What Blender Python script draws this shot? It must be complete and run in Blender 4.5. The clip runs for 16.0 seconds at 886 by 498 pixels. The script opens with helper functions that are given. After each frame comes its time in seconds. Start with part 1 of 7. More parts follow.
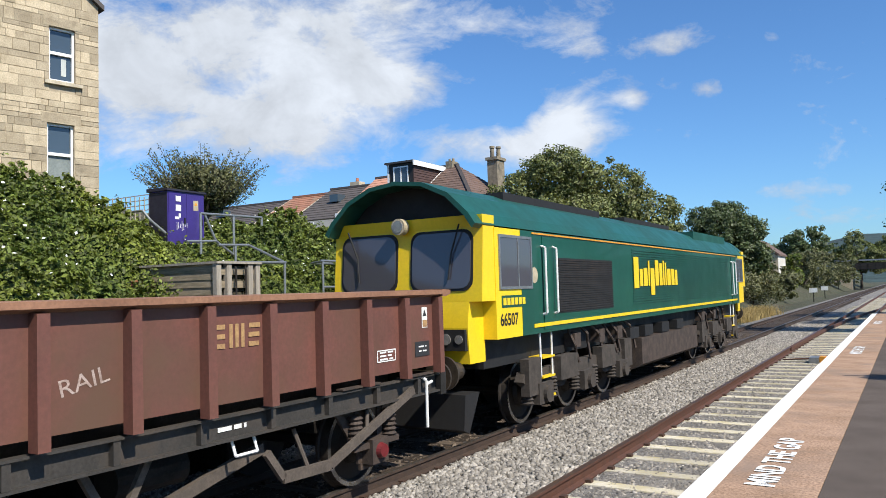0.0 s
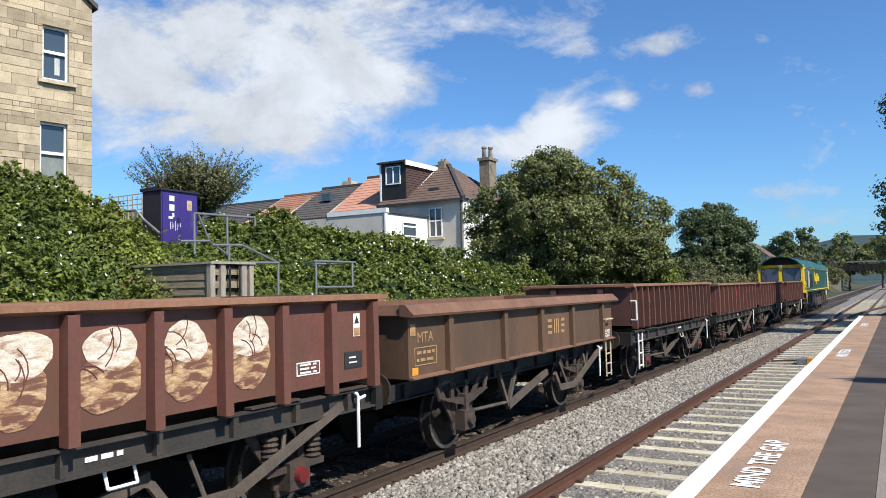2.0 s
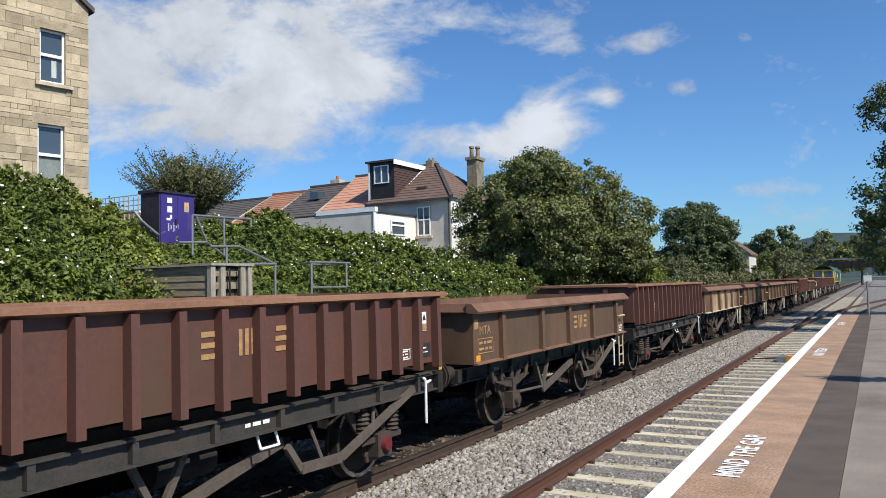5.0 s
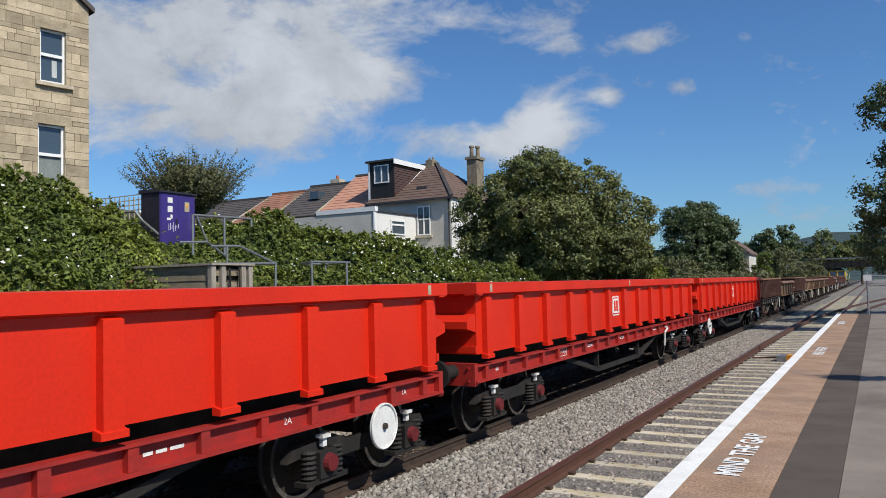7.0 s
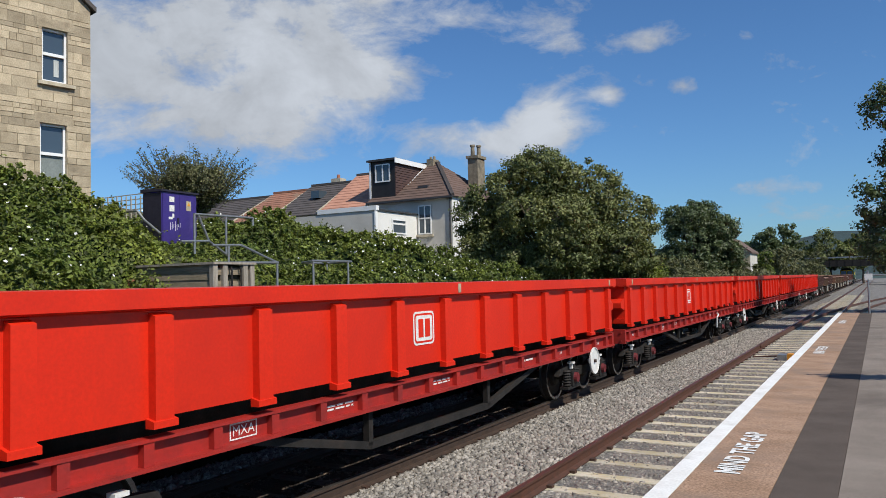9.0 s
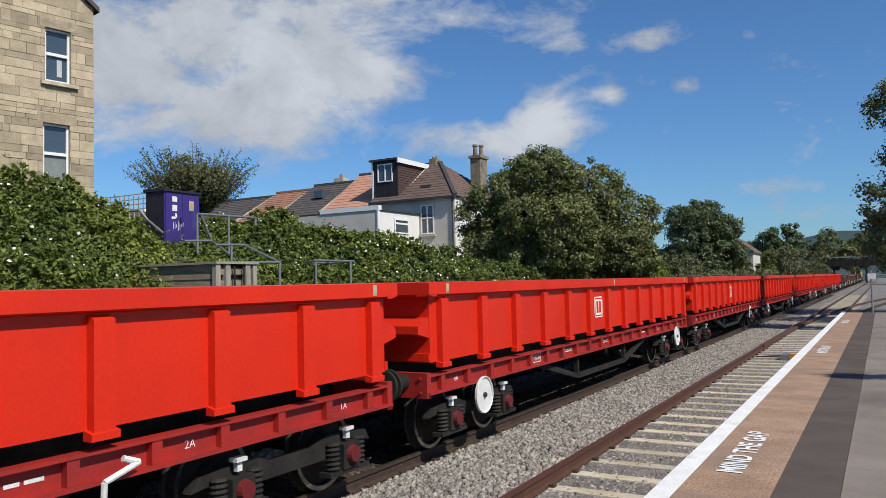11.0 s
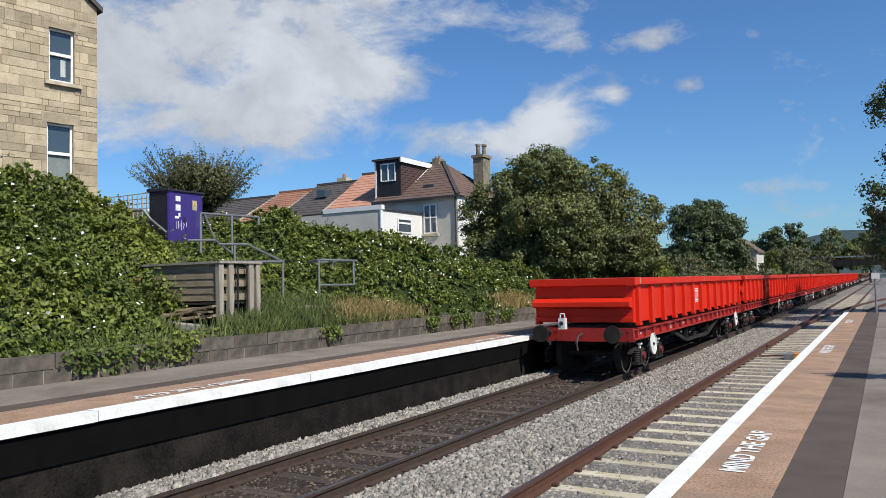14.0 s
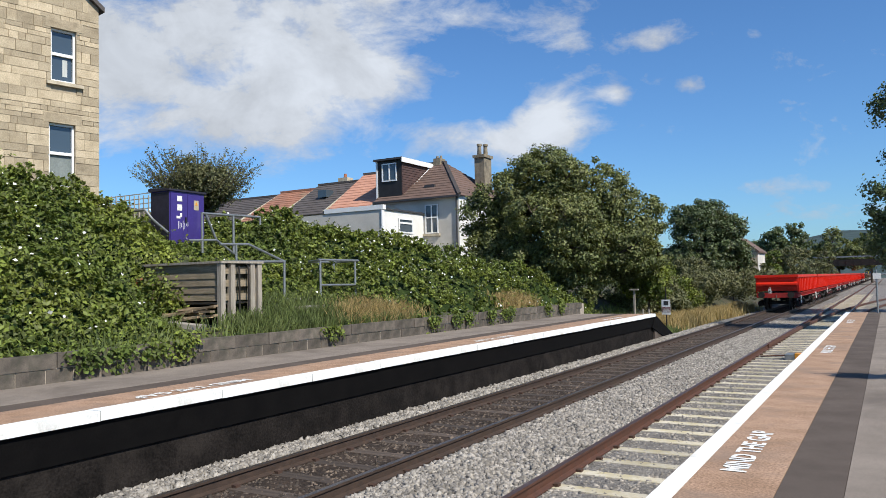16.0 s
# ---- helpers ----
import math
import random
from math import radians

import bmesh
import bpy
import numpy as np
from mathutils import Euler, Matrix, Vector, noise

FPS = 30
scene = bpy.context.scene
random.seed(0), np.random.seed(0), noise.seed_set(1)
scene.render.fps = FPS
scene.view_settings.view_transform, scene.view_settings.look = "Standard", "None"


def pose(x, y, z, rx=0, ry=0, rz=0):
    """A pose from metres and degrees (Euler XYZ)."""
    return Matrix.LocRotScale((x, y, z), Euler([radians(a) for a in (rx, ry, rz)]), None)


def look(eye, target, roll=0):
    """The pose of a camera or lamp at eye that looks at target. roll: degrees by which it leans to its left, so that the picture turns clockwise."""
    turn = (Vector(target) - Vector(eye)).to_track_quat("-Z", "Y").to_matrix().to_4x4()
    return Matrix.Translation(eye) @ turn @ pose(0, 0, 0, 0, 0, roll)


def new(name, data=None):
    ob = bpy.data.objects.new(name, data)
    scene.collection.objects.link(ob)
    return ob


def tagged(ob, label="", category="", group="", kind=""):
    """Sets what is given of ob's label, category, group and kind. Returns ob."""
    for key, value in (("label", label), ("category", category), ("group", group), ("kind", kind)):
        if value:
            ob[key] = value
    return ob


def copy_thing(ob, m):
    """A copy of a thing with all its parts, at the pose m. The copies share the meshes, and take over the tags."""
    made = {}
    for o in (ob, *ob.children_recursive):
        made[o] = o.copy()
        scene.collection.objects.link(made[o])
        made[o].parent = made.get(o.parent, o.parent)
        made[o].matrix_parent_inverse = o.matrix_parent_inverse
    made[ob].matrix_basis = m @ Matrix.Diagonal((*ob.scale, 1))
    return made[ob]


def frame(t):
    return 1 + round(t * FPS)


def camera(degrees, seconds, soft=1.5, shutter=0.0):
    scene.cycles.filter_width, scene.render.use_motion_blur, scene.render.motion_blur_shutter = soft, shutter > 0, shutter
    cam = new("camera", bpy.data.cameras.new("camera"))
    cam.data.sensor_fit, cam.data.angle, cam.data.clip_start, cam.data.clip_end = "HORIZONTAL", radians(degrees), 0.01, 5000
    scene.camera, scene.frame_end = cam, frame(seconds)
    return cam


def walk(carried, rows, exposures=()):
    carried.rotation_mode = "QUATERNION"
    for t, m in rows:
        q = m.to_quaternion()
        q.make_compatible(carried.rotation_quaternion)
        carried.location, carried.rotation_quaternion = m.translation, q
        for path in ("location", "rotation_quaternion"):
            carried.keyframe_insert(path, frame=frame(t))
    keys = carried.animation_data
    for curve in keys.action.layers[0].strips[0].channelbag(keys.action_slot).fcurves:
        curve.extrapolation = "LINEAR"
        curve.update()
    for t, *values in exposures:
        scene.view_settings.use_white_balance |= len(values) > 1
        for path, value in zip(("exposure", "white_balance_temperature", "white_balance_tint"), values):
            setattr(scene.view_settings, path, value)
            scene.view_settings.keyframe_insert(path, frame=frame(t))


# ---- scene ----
EXPOSURES = ((0.0, 0.42), (2.0, 0.42), (4.0, 0.38), (6.5, -0.03), (8.0, -0.08), (13.3, -0.03), (14.5, 0.2), (16.0, 0.24))
cam = camera(60.60, 16.0, soft=0.8, shutter=0.0)
PATH = (
    (0, -0.151, 0.711, 2.114, 31.624, 3.107, -1.663),
    (0.5, -0.121, 0.614, 2.131, 31.277, 3.000, -1.535),
    (1, -0.118, 0.604, 2.137, 31.098, 3.019, -1.437),
    (1.5, -0.121, 0.582, 2.146, 30.945, 3.041, -1.337),
    (2, -0.113, 0.585, 2.155, 30.955, 3.028, -1.372),
    (2.5, -0.086, 0.409, 2.183, 30.555, 2.910, -1.324),
    (3, -0.040, 0.155, 2.230, 29.987, 2.697, -1.263),
    (3.5, -0.022, 0.069, 2.249, 29.819, 2.664, -1.244),
    (4, -0.021, 0.067, 2.255, 29.808, 2.724, -1.271),
    (6.5, -0.020, 0.052, 2.247, 29.801, 2.729, -1.376),
    (7, -0.019, 0.046, 2.251, 29.801, 2.705, -1.375),
    (7.5, -0.018, 0.036, 2.251, 29.801, 2.684, -1.397),
    (8, -0.016, 0.040, 2.252, 29.822, 2.657, -1.405),
    (8.5, -0.013, 0.021, 2.248, 29.802, 2.656, -1.359),
    (9, -0.012, 0.018, 2.252, 29.873, 2.630, -1.381),
    (11.5, -0.006, 0.010, 2.247, 30.104, 2.612, -1.365),
    (12, -0.005, 0.006, 2.250, 30.164, 2.595, -1.367),
    (12.5, -0.003, 0.024, 2.246, 30.238, 2.591, -1.383),
    (13, -0.008, 0.012, 2.249, 30.238, 2.585, -1.378),
    (13.5, -0.004, 0.010, 2.246, 30.270, 2.583, -1.386),
    (14, -0.002, 0.011, 2.245, 30.294, 2.590, -1.372),
    (14.5, -0.003, 0.015, 2.242, 30.307, 2.589, -1.393),
    (15, -0.003, -0.006, 2.246, 30.314, 2.578, -1.374),
    (15.5, -0.004, 0.013, 2.242, 30.356, 2.589, -1.385),
    (16, 0.000, 0.000, 2.246, 30.380, 2.586, -1.350),
)


def view(x, y, z, yaw, pitch, roll):
    """Camera pose: yaw degrees left of the line's direction, pitch up, roll."""
    a, b = radians(yaw), radians(pitch)
    way = Vector((-math.sin(a) * math.cos(b), math.cos(a) * math.cos(b), math.sin(b)))
    return look((x, y, z), Vector((x, y, z)) + way * 10, roll)


walk(cam, [(t, view(*r)) for t, *r in PATH], exposures=EXPOSURES)

# ---------------------------------------------------------------- light
SUN_AZ, SUN_EL = 108.0, 46.0      # degrees from the line's direction towards the right, and above the horizon
sun_way = Vector((math.sin(radians(SUN_AZ)) * math.cos(radians(SUN_EL)), math.cos(radians(SUN_AZ)) * math.cos(radians(SUN_EL)), math.sin(radians(SUN_EL))))
sun = new("sun", bpy.data.lights.new("sun", "SUN"))
sun.data.energy, sun.data.angle, sun.data.color = 5.0, radians(0.55), (1.0, 0.945, 0.83)
sun.matrix_world = look(sun_way * 60, (0, 0, 0))


class Nodes:
    """Short hand for node trees."""

    def __init__(self, tree):
        self.tree = tree
        tree.nodes.clear()

    def add(self, kind, _out=0, **kw):
        n = self.tree.nodes.new(kind)
        for k, v in kw.items():
            if k.startswith("i_"):
                key = k[2:]
                sock = n.inputs[int(key)] if key.isdigit() else n.inputs[key.replace("_", " ")]
                if isinstance(v, bpy.types.NodeSocket):
                    self.tree.links.new(v, sock)
                else:
                    sock.default_value = v
            else:
                setattr(n, k, v)
        return n

    def math(self, op, a, b=0.0, c=0.0, clamp=False):
        n = self.add("ShaderNodeMath", operation=op, use_clamp=clamp, i_0=a, i_1=b, i_2=c)
        return n.outputs[0]

    def noise(self, vec, scale, detail=4.0, rough=0.55, distortion=0.0):
        n = self.add("ShaderNodeTexNoise", i_Vector=vec, i_Scale=scale, i_Detail=detail, i_Roughness=rough, i_Distortion=distortion)
        return n.outputs["Fac"]

    def ramp(self, fac, lo, hi, a=0.0, b=1.0):
        return self.add("ShaderNodeMapRange", i_0=fac, i_1=lo, i_2=hi, i_3=a, i_4=b).outputs[0]

    def mix(self, fac, a, b, blend="MIX"):
        n = self.add("ShaderNodeMix", data_type="RGBA", blend_type=blend)
        for idx, v in ((0, fac), (6, a), (7, b)):
            if isinstance(v, bpy.types.NodeSocket):
                self.tree.links.new(v, n.inputs[idx])
            else:
                n.inputs[idx].default_value = v
        return n.outputs[2]


def rgb(r, g, b):
    return (r, g, b, 1.0)


world = bpy.data.worlds.new("sky")
scene.world = world
world.use_nodes = True
N = Nodes(world.node_tree)
sky = N.add("ShaderNodeTexSky", sky_type="NISHITA", sun_disc=False, sun_elevation=radians(SUN_EL), sun_rotation=radians(SUN_AZ), altitude=50.0, air_density=1.0, dust_density=0.6, ozone_density=1.6)
coord = N.add("ShaderNodeTexCoord").outputs["Generated"]


def dot(v):
    return N.add("ShaderNodeVectorMath", operation="DOT_PRODUCT", i_0=coord, i_1=v).outputs["Value"]


# flat coordinates on a high cloud sheet facing the north-west sky, in tangent units
CU = Vector((math.cos(radians(30.4)), math.sin(radians(30.4)), 0))
CW = Vector((-math.sin(radians(30.4)), math.cos(radians(30.4)), 0))
depth = N.math("MAXIMUM", dot(CW), 0.05)
cu, cv = N.math("DIVIDE", dot(CU), depth), N.math("DIVIDE", dot((0, 0, 1)), depth)
flat = N.add("ShaderNodeCombineXYZ", i_X=cu, i_Y=cv, i_Z=0.3).outputs[0]
total = None
# centre across, centre up, half width, half height, weight of each cloud
for ax, up, wx, wy, wt in ((-0.33, 0.345, 0.25, 0.105, 1.0), (-0.24, 0.225, 0.16, 0.052, 0.8), (-0.10, 0.285, 0.075, 0.05, 0.75), (-0.11, 0.375, 0.09, 0.045, 0.5), (-0.9, 0.3, 0.4, 0.16, 0.8),
                           (0.09, 0.188, 0.115, 0.030, 0.85), (0.150, 0.215, 0.05, 0.036, 1.0), (0.285, 0.318, 0.055, 0.016, 0.75), (0.235, 0.245, 0.028, 0.013, 0.72),
                           (0.335, 0.255, 0.028, 0.017, 0.72), (0.165, 0.330, 0.045, 0.03, 0.6), (0.425, 0.325, 0.022, 0.008, 0.5), (0.45, 0.118, 0.09, 0.012, 0.4), (0.54, 0.085, 0.12, 0.014, 0.45), (1.2, 0.3, 0.4, 0.12, 0.7)):
    a = N.math("DIVIDE", N.math("SUBTRACT", cu, ax), wx)
    b = N.math("DIVIDE", N.math("SUBTRACT", cv, up), wy)
    d2 = N.math("ADD", N.math("MULTIPLY", a, a), N.math("MULTIPLY", b, b))
    g = N.math("MULTIPLY", N.math("EXPONENT", N.math("MULTIPLY", N.math("POWER", d2, 1.15), -1.0)), wt)
    total = g if total is None else N.math("ADD", total, g)
wide = N.add("ShaderNodeMapping", i_Vector=flat, i_Scale=(1.0, 1.7, 1.0)).outputs[0]
fluff = N.noise(wide, 7.0, 10.0, 0.62, 0.3)
fine = N.noise(wide, 22.0, 8.0, 0.65, 0.5)
body = N.math("ADD", total, N.math("MULTIPLY", N.math("SUBTRACT", fluff, 0.5), 2.5))
body = N.math("ADD", body, N.math("MULTIPLY", N.math("SUBTRACT", fine, 0.5), 0.75))
cover = N.ramp(body, 0.26, 0.92)
shade = N.math("MULTIPLY", N.ramp(N.noise(flat, 6.0, 7.0, 0.6, 0.4), 0.36, 0.60, 0.80, 1.03), N.ramp(body, 0.3, 1.2, 0.84, 1.06))
cloud = N.add("ShaderNodeVectorMath", operation="SCALE", i_0=(7.2, 7.75, 8.6), i_Scale=shade).outputs[0]
above = N.ramp(dot((0, 0, 1)), 0.0, 0.05)
sky_tint = N.mix(1.0, sky.outputs[0], rgb(0.68, 1.08, 1.52), "MULTIPLY")
sky_col = N.mix(N.math("MULTIPLY", cover, above), sky_tint, cloud)
back = N.add("ShaderNodeBackground", i_Color=sky_col, i_Strength=0.08)
N.add("ShaderNodeOutputWorld", i_Surface=back.outputs[0])


# ---------------------------------------------------------------- materials
def material(name, base, other=None, rough=0.7, metal=0.0, scale=6.0, fine=60.0, bump=0.25, bump_size=0.004, vary=0.18, stain=None, stain_at=(0.52, 0.7), island=0.0, random_object=0.0, stretch=(1, 1, 1), thin=0.0, coat=0.0, spec=0.5):
    """A worn surface: two scales of colour variation, fine relief, optional stains."""
    m = bpy.data.materials.new(name)
    m.use_nodes = True
    M = Nodes(m.node_tree)
    pos = M.add("ShaderNodeTexCoord").outputs["Object"]
    if stretch != (1, 1, 1):
        pos = M.add("ShaderNodeMapping", i_Vector=pos, i_Scale=stretch).outputs[0]
    big, small = M.noise(pos, scale, 5.0, 0.6), M.noise(pos, fine, 3.0, 0.6)
    other = other or tuple(c * 0.72 for c in base)
    col = M.mix(M.ramp(big, 0.35, 0.65), rgb(*base), rgb(*other))
    col = M.mix(1.0, col, M.add("ShaderNodeCombineColor", **{k: M.ramp(small, 0.25, 0.75, 1 - vary, 1 + vary) for k in ("i_0", "i_1", "i_2")}).outputs[0], "MULTIPLY")
    if stain:
        fac = M.ramp(M.noise(pos, scale * 0.45, 6.0, 0.65, 0.4), *stain_at)
        col = M.mix(fac, col, rgb(*stain))
    if island:
        rnd = M.add("ShaderNodeNewGeometry").outputs["Random Per Island"]
        val = M.ramp(rnd, 0, 1, 1 - island, 1 + island)
        col = M.mix(1.0, col, M.add("ShaderNodeCombineColor", i_0=val, i_1=val, i_2=val).outputs[0], "MULTIPLY")
    if random_object:
        rnd = M.add("ShaderNodeObjectInfo").outputs["Random"]
        val = M.ramp(rnd, 0, 1, 1 - random_object, 1 + random_object)
        col = M.mix(1.0, col, M.add("ShaderNodeCombineColor", i_0=val, i_1=val, i_2=val).outputs[0], "MULTIPLY")
    bs = M.add("ShaderNodeBsdfPrincipled", i_Base_Color=col, i_Metallic=metal, i_Roughness=M.ramp(big, 0.3, 0.7, max(0.02, rough - 0.08), min(1.0, rough + 0.08)))
    bs.inputs["Specular IOR Level"].default_value = spec
    if coat:
        bs.inputs["Coat Weight"].default_value = coat
    if bump:
        h = M.math("ADD", M.math("MULTIPLY", big, 0.4), small)
        bn = M.add("ShaderNodeBump", i_Strength=bump, i_Distance=bump_size, i_Height=h)
        M.tree.links.new(bn.outputs[0], bs.inputs["Normal"])
    surf = bs.outputs[0]
    if thin:
        tr = M.add("ShaderNodeBsdfTranslucent", i_Color=M.mix(1.0, col, rgb(1.2, 1.25, 0.5), "MULTIPLY"))
        surf = M.add("ShaderNodeMixShader", i_0=thin, i_1=bs.outputs[0], i_2=tr.outputs[0]).outputs[0]
    M.add("ShaderNodeOutputMaterial", i_Surface=surf)
    return m


def glass(name, tint, rough=0.03):
    m = bpy.data.materials.new(name)
    m.use_nodes = True
    M = Nodes(m.node_tree)
    bs = M.add("ShaderNodeBsdfPrincipled", i_Base_Color=rgb(*tint), i_Roughness=rough, i_IOR=1.5)
    bs.inputs["Specular IOR Level"].default_value = 0.8
    M.add("ShaderNodeOutputMaterial", i_Surface=bs.outputs[0])
    return m


MAT = {}
MAT["ballast"] = material("ballast_ground", (0.24, 0.222, 0.20), (0.13, 0.12, 0.11), 0.95, scale=3, fine=24, bump=1.0, bump_size=0.05, vary=0.6)
MAT["stone"] = material("ballast_stone", (0.305, 0.278, 0.245), (0.19, 0.172, 0.15), 0.9, scale=5.0, fine=70, bump=0.3, island=0.46)
MAT["old_stone"] = material("soiled_ballast_stone", (0.13, 0.098, 0.072), (0.046, 0.035, 0.028), 0.9, scale=6.0, fine=70, bump=0.3, island=0.6)
MAT["asphalt"] = material("asphalt", (0.248, 0.210, 0.178), (0.192, 0.162, 0.137), 0.95, scale=1.2, fine=160, bump=0.4, bump_size=0.003, vary=0.34, stain=(0.145, 0.122, 0.104), spec=0.12)
MAT["asphalt_dark"] = material("dark_asphalt", (0.115, 0.092, 0.078), (0.085, 0.069, 0.059), 0.95, scale=1.5, fine=160, bump=0.4, bump_size=0.003, vary=0.3, spec=0.1)
MAT["buff"] = material("buff_anti_slip_surface", (0.39, 0.255, 0.175), (0.29, 0.185, 0.122), 0.95, scale=3.0, fine=55, bump=0.6, bump_size=0.005, vary=0.5, stain=(0.24, 0.175, 0.135), stain_at=(0.48, 0.74), spec=0.12)
MAT["white_line"] = material("white_edge_paint", (0.80, 0.80, 0.78), (0.71, 0.70, 0.67), 0.8, scale=5, fine=60, bump=0.3, vary=0.12, stain=(0.46, 0.44, 0.40), stain_at=(0.56, 0.80), spec=0.2)
MAT["black_face"] = material("black_painted_masonry", (0.0035, 0.0033, 0.0035), (0.006, 0.0055, 0.0055), 0.95, scale=3, fine=50, bump=0.3, vary=0.3, spec=0.08)
MAT["old_face"] = material("sooty_masonry", (0.019, 0.0158, 0.0142), (0.009, 0.0078, 0.0072), 0.95, scale=2.5, fine=30, bump=0.8, bump_size=0.015, vary=0.6, spec=0.1, stain=(0.036, 0.030, 0.026), stain_at=(0.56, 0.8))
MAT["block"] = material("grey_concrete_block", (0.135, 0.112, 0.090), (0.072, 0.06, 0.05), 0.95, scale=5, fine=70, bump=0.6, vary=0.3, random_object=0.25, stain=(0.05, 0.052, 0.036), stain_at=(0.50, 0.72))
MAT["mortar"] = material("mortar", (0.40, 0.34, 0.28), None, 0.95, scale=8, fine=80)
MAT["rail_rust"] = material("rusty_rail", (0.078, 0.038, 0.027), (0.115, 0.050, 0.033), 0.75, 0.3, scale=8, fine=90, vary=0.3)
MAT["rail_top"] = material("worn_rail_head", (0.19, 0.12, 0.095), (0.12, 0.07, 0.05), 0.45, 0.7, scale=4, fine=40, stretch=(1, 0.1, 1))
MAT["rail_dark"] = material("dark_rail", (0.050, 0.034, 0.026), (0.075, 0.048, 0.035), 0.7, 0.3, scale=8, fine=90, vary=0.3)
MAT["rail_run"] = material("polished_rail_head", (0.22, 0.19, 0.165), (0.14, 0.115, 0.10), 0.4, 0.8, scale=4, fine=40, stretch=(1, 0.1, 1))
MAT["concrete"] = material("concrete_sleeper", (0.53, 0.485, 0.40), (0.40, 0.365, 0.285), 0.9, scale=4, fine=60, vary=0.2, random_object=0.24, stain=(0.40, 0.335, 0.18), stain_at=(0.50, 0.68))
MAT["old_sleeper"] = material("oily_timber_sleeper", (0.088, 0.064, 0.048), (0.048, 0.036, 0.028), 0.8, scale=5, fine=50, stretch=(0.4, 3, 1), random_object=0.35)
MAT["clip"] = material("rusty_rail_clip", (0.09, 0.05, 0.035), None, 0.8, 0.3)
# very dark green: the shade inside the bramble is painted into this colour
MAT["undergrowth"] = material("shade_painted_undergrowth", (0.030, 0.046, 0.012), (0.016, 0.028, 0.008), 1.0, scale=3, fine=14, bump=0.8, bump_size=0.05, vary=0.5, spec=0.1)
MAT["old_bed"] = material("oily_track_bed", (0.06, 0.043, 0.033), (0.028, 0.021, 0.017), 0.95, scale=2, fine=24, bump=1.0, bump_size=0.04, vary=0.5, spec=0.2)
MAT["soil"] = material("soil_and_litter", (0.06, 0.05, 0.03), (0.035, 0.045, 0.018), 1.0, scale=0.7, fine=12, bump=0.8, bump_size=0.05, vary=0.4)
MAT["leaf"] = material("bramble_leaf", (0.164, 0.192, 0.033), (0.088, 0.122, 0.024), 0.58, scale=0.5, fine=3, bump=0.0, vary=0.3, island=0.66, thin=0.25, spec=0.38)
MAT["leaf_tree"] = material("tree_leaf", (0.185, 0.195, 0.072), (0.10, 0.122, 0.042), 0.55, scale=0.5, fine=3, bump=0.0, vary=0.25, island=0.65, thin=0.22, spec=0.35)
MAT["leaf_dark"] = material("dark_tree_leaf", (0.105, 0.135, 0.05), (0.062, 0.09, 0.036), 0.5, scale=0.5, fine=3, bump=0.0, vary=0.25, island=0.5, thin=0.2)
MAT["leaf_olive"] = material("olive_shrub_leaf", (0.15, 0.15, 0.066), (0.105, 0.112, 0.045), 0.6, scale=0.5, fine=3, bump=0.0, vary=0.25, island=0.5, thin=0.2)
MAT["grass"] = material("long_grass", (0.125, 0.155, 0.045), (0.085, 0.115, 0.032), 0.75, scale=0.6, fine=3, bump=0, island=0.5, thin=0.25)
MAT["dry_grass"] = material("dry_grass", (0.42, 0.31, 0.14), (0.30, 0.22, 0.09), 0.8, scale=0.6, fine=3, bump=0, island=0.35, thin=0.2)
MAT["flower"] = material("white_bramble_flower", (0.75, 0.75, 0.72), None, 0.8, bump=0)
MAT["bark"] = material("bark", (0.10, 0.075, 0.055), (0.06, 0.045, 0.035), 0.95, scale=6, fine=40, bump=0.8, bump_size=0.02, stretch=(1, 1, 0.25))
MAT["stonework"] = material("bath_stone", (0.46, 0.378, 0.262), (0.35, 0.282, 0.19), 0.92, scale=2.5, fine=28, bump=0.6, bump_size=0.012, vary=0.24, random_object=0.26, stain=(0.19, 0.15, 0.10), stain_at=(0.54, 0.80))
MAT["pointing"] = material("stone_pointing", (0.40, 0.33, 0.235), (0.29, 0.235, 0.165), 0.95, scale=5, fine=50)
MAT["white_paint"] = material("white_upvc", (0.80, 0.80, 0.80), (0.74, 0.74, 0.73), 0.4, scale=2, fine=30, bump=0.05, vary=0.04)
MAT["pane"] = glass("window_pane", (0.05, 0.07, 0.09))
MAT["curtain"] = material("net_curtain", (0.55, 0.57, 0.55), None, 0.9, scale=4, fine=20, stretch=(6, 6, 0.3))
MAT["blind"] = material("grey_window_blind", (0.20, 0.225, 0.215), (0.15, 0.175, 0.17), 0.7, scale=3, fine=20, bump=0.05)
MAT["stone_sill"] = material("stone_sill", (0.55, 0.48, 0.36), (0.40, 0.34, 0.25), 0.9, scale=4, fine=40)
MAT["render_grey"] = material("grey_render", (0.58, 0.545, 0.49), (0.50, 0.47, 0.42), 0.95, scale=0.8, fine=30, vary=0.08, stain=(0.33, 0.31, 0.275), stain_at=(0.58, 0.85))
MAT["chimney_stone"] = material("sooty_chimney_stone", (0.27, 0.225, 0.16), (0.17, 0.14, 0.10), 0.95, scale=4, fine=40, stain=(0.09, 0.08, 0.065), stain_at=(0.5, 0.72))
MAT["render_white"] = material("white_render", (0.74, 0.73, 0.70), (0.66, 0.65, 0.62), 0.9, scale=0.8, fine=30, vary=0.08, stain=(0.5, 0.48, 0.44), stain_at=(0.6, 0.85))
MAT["tile_brown"] = material("brown_roof_tile", (0.125, 0.078, 0.060), (0.09, 0.058, 0.046), 0.85, scale=1.5, fine=25, vary=0.25, island=0.25)
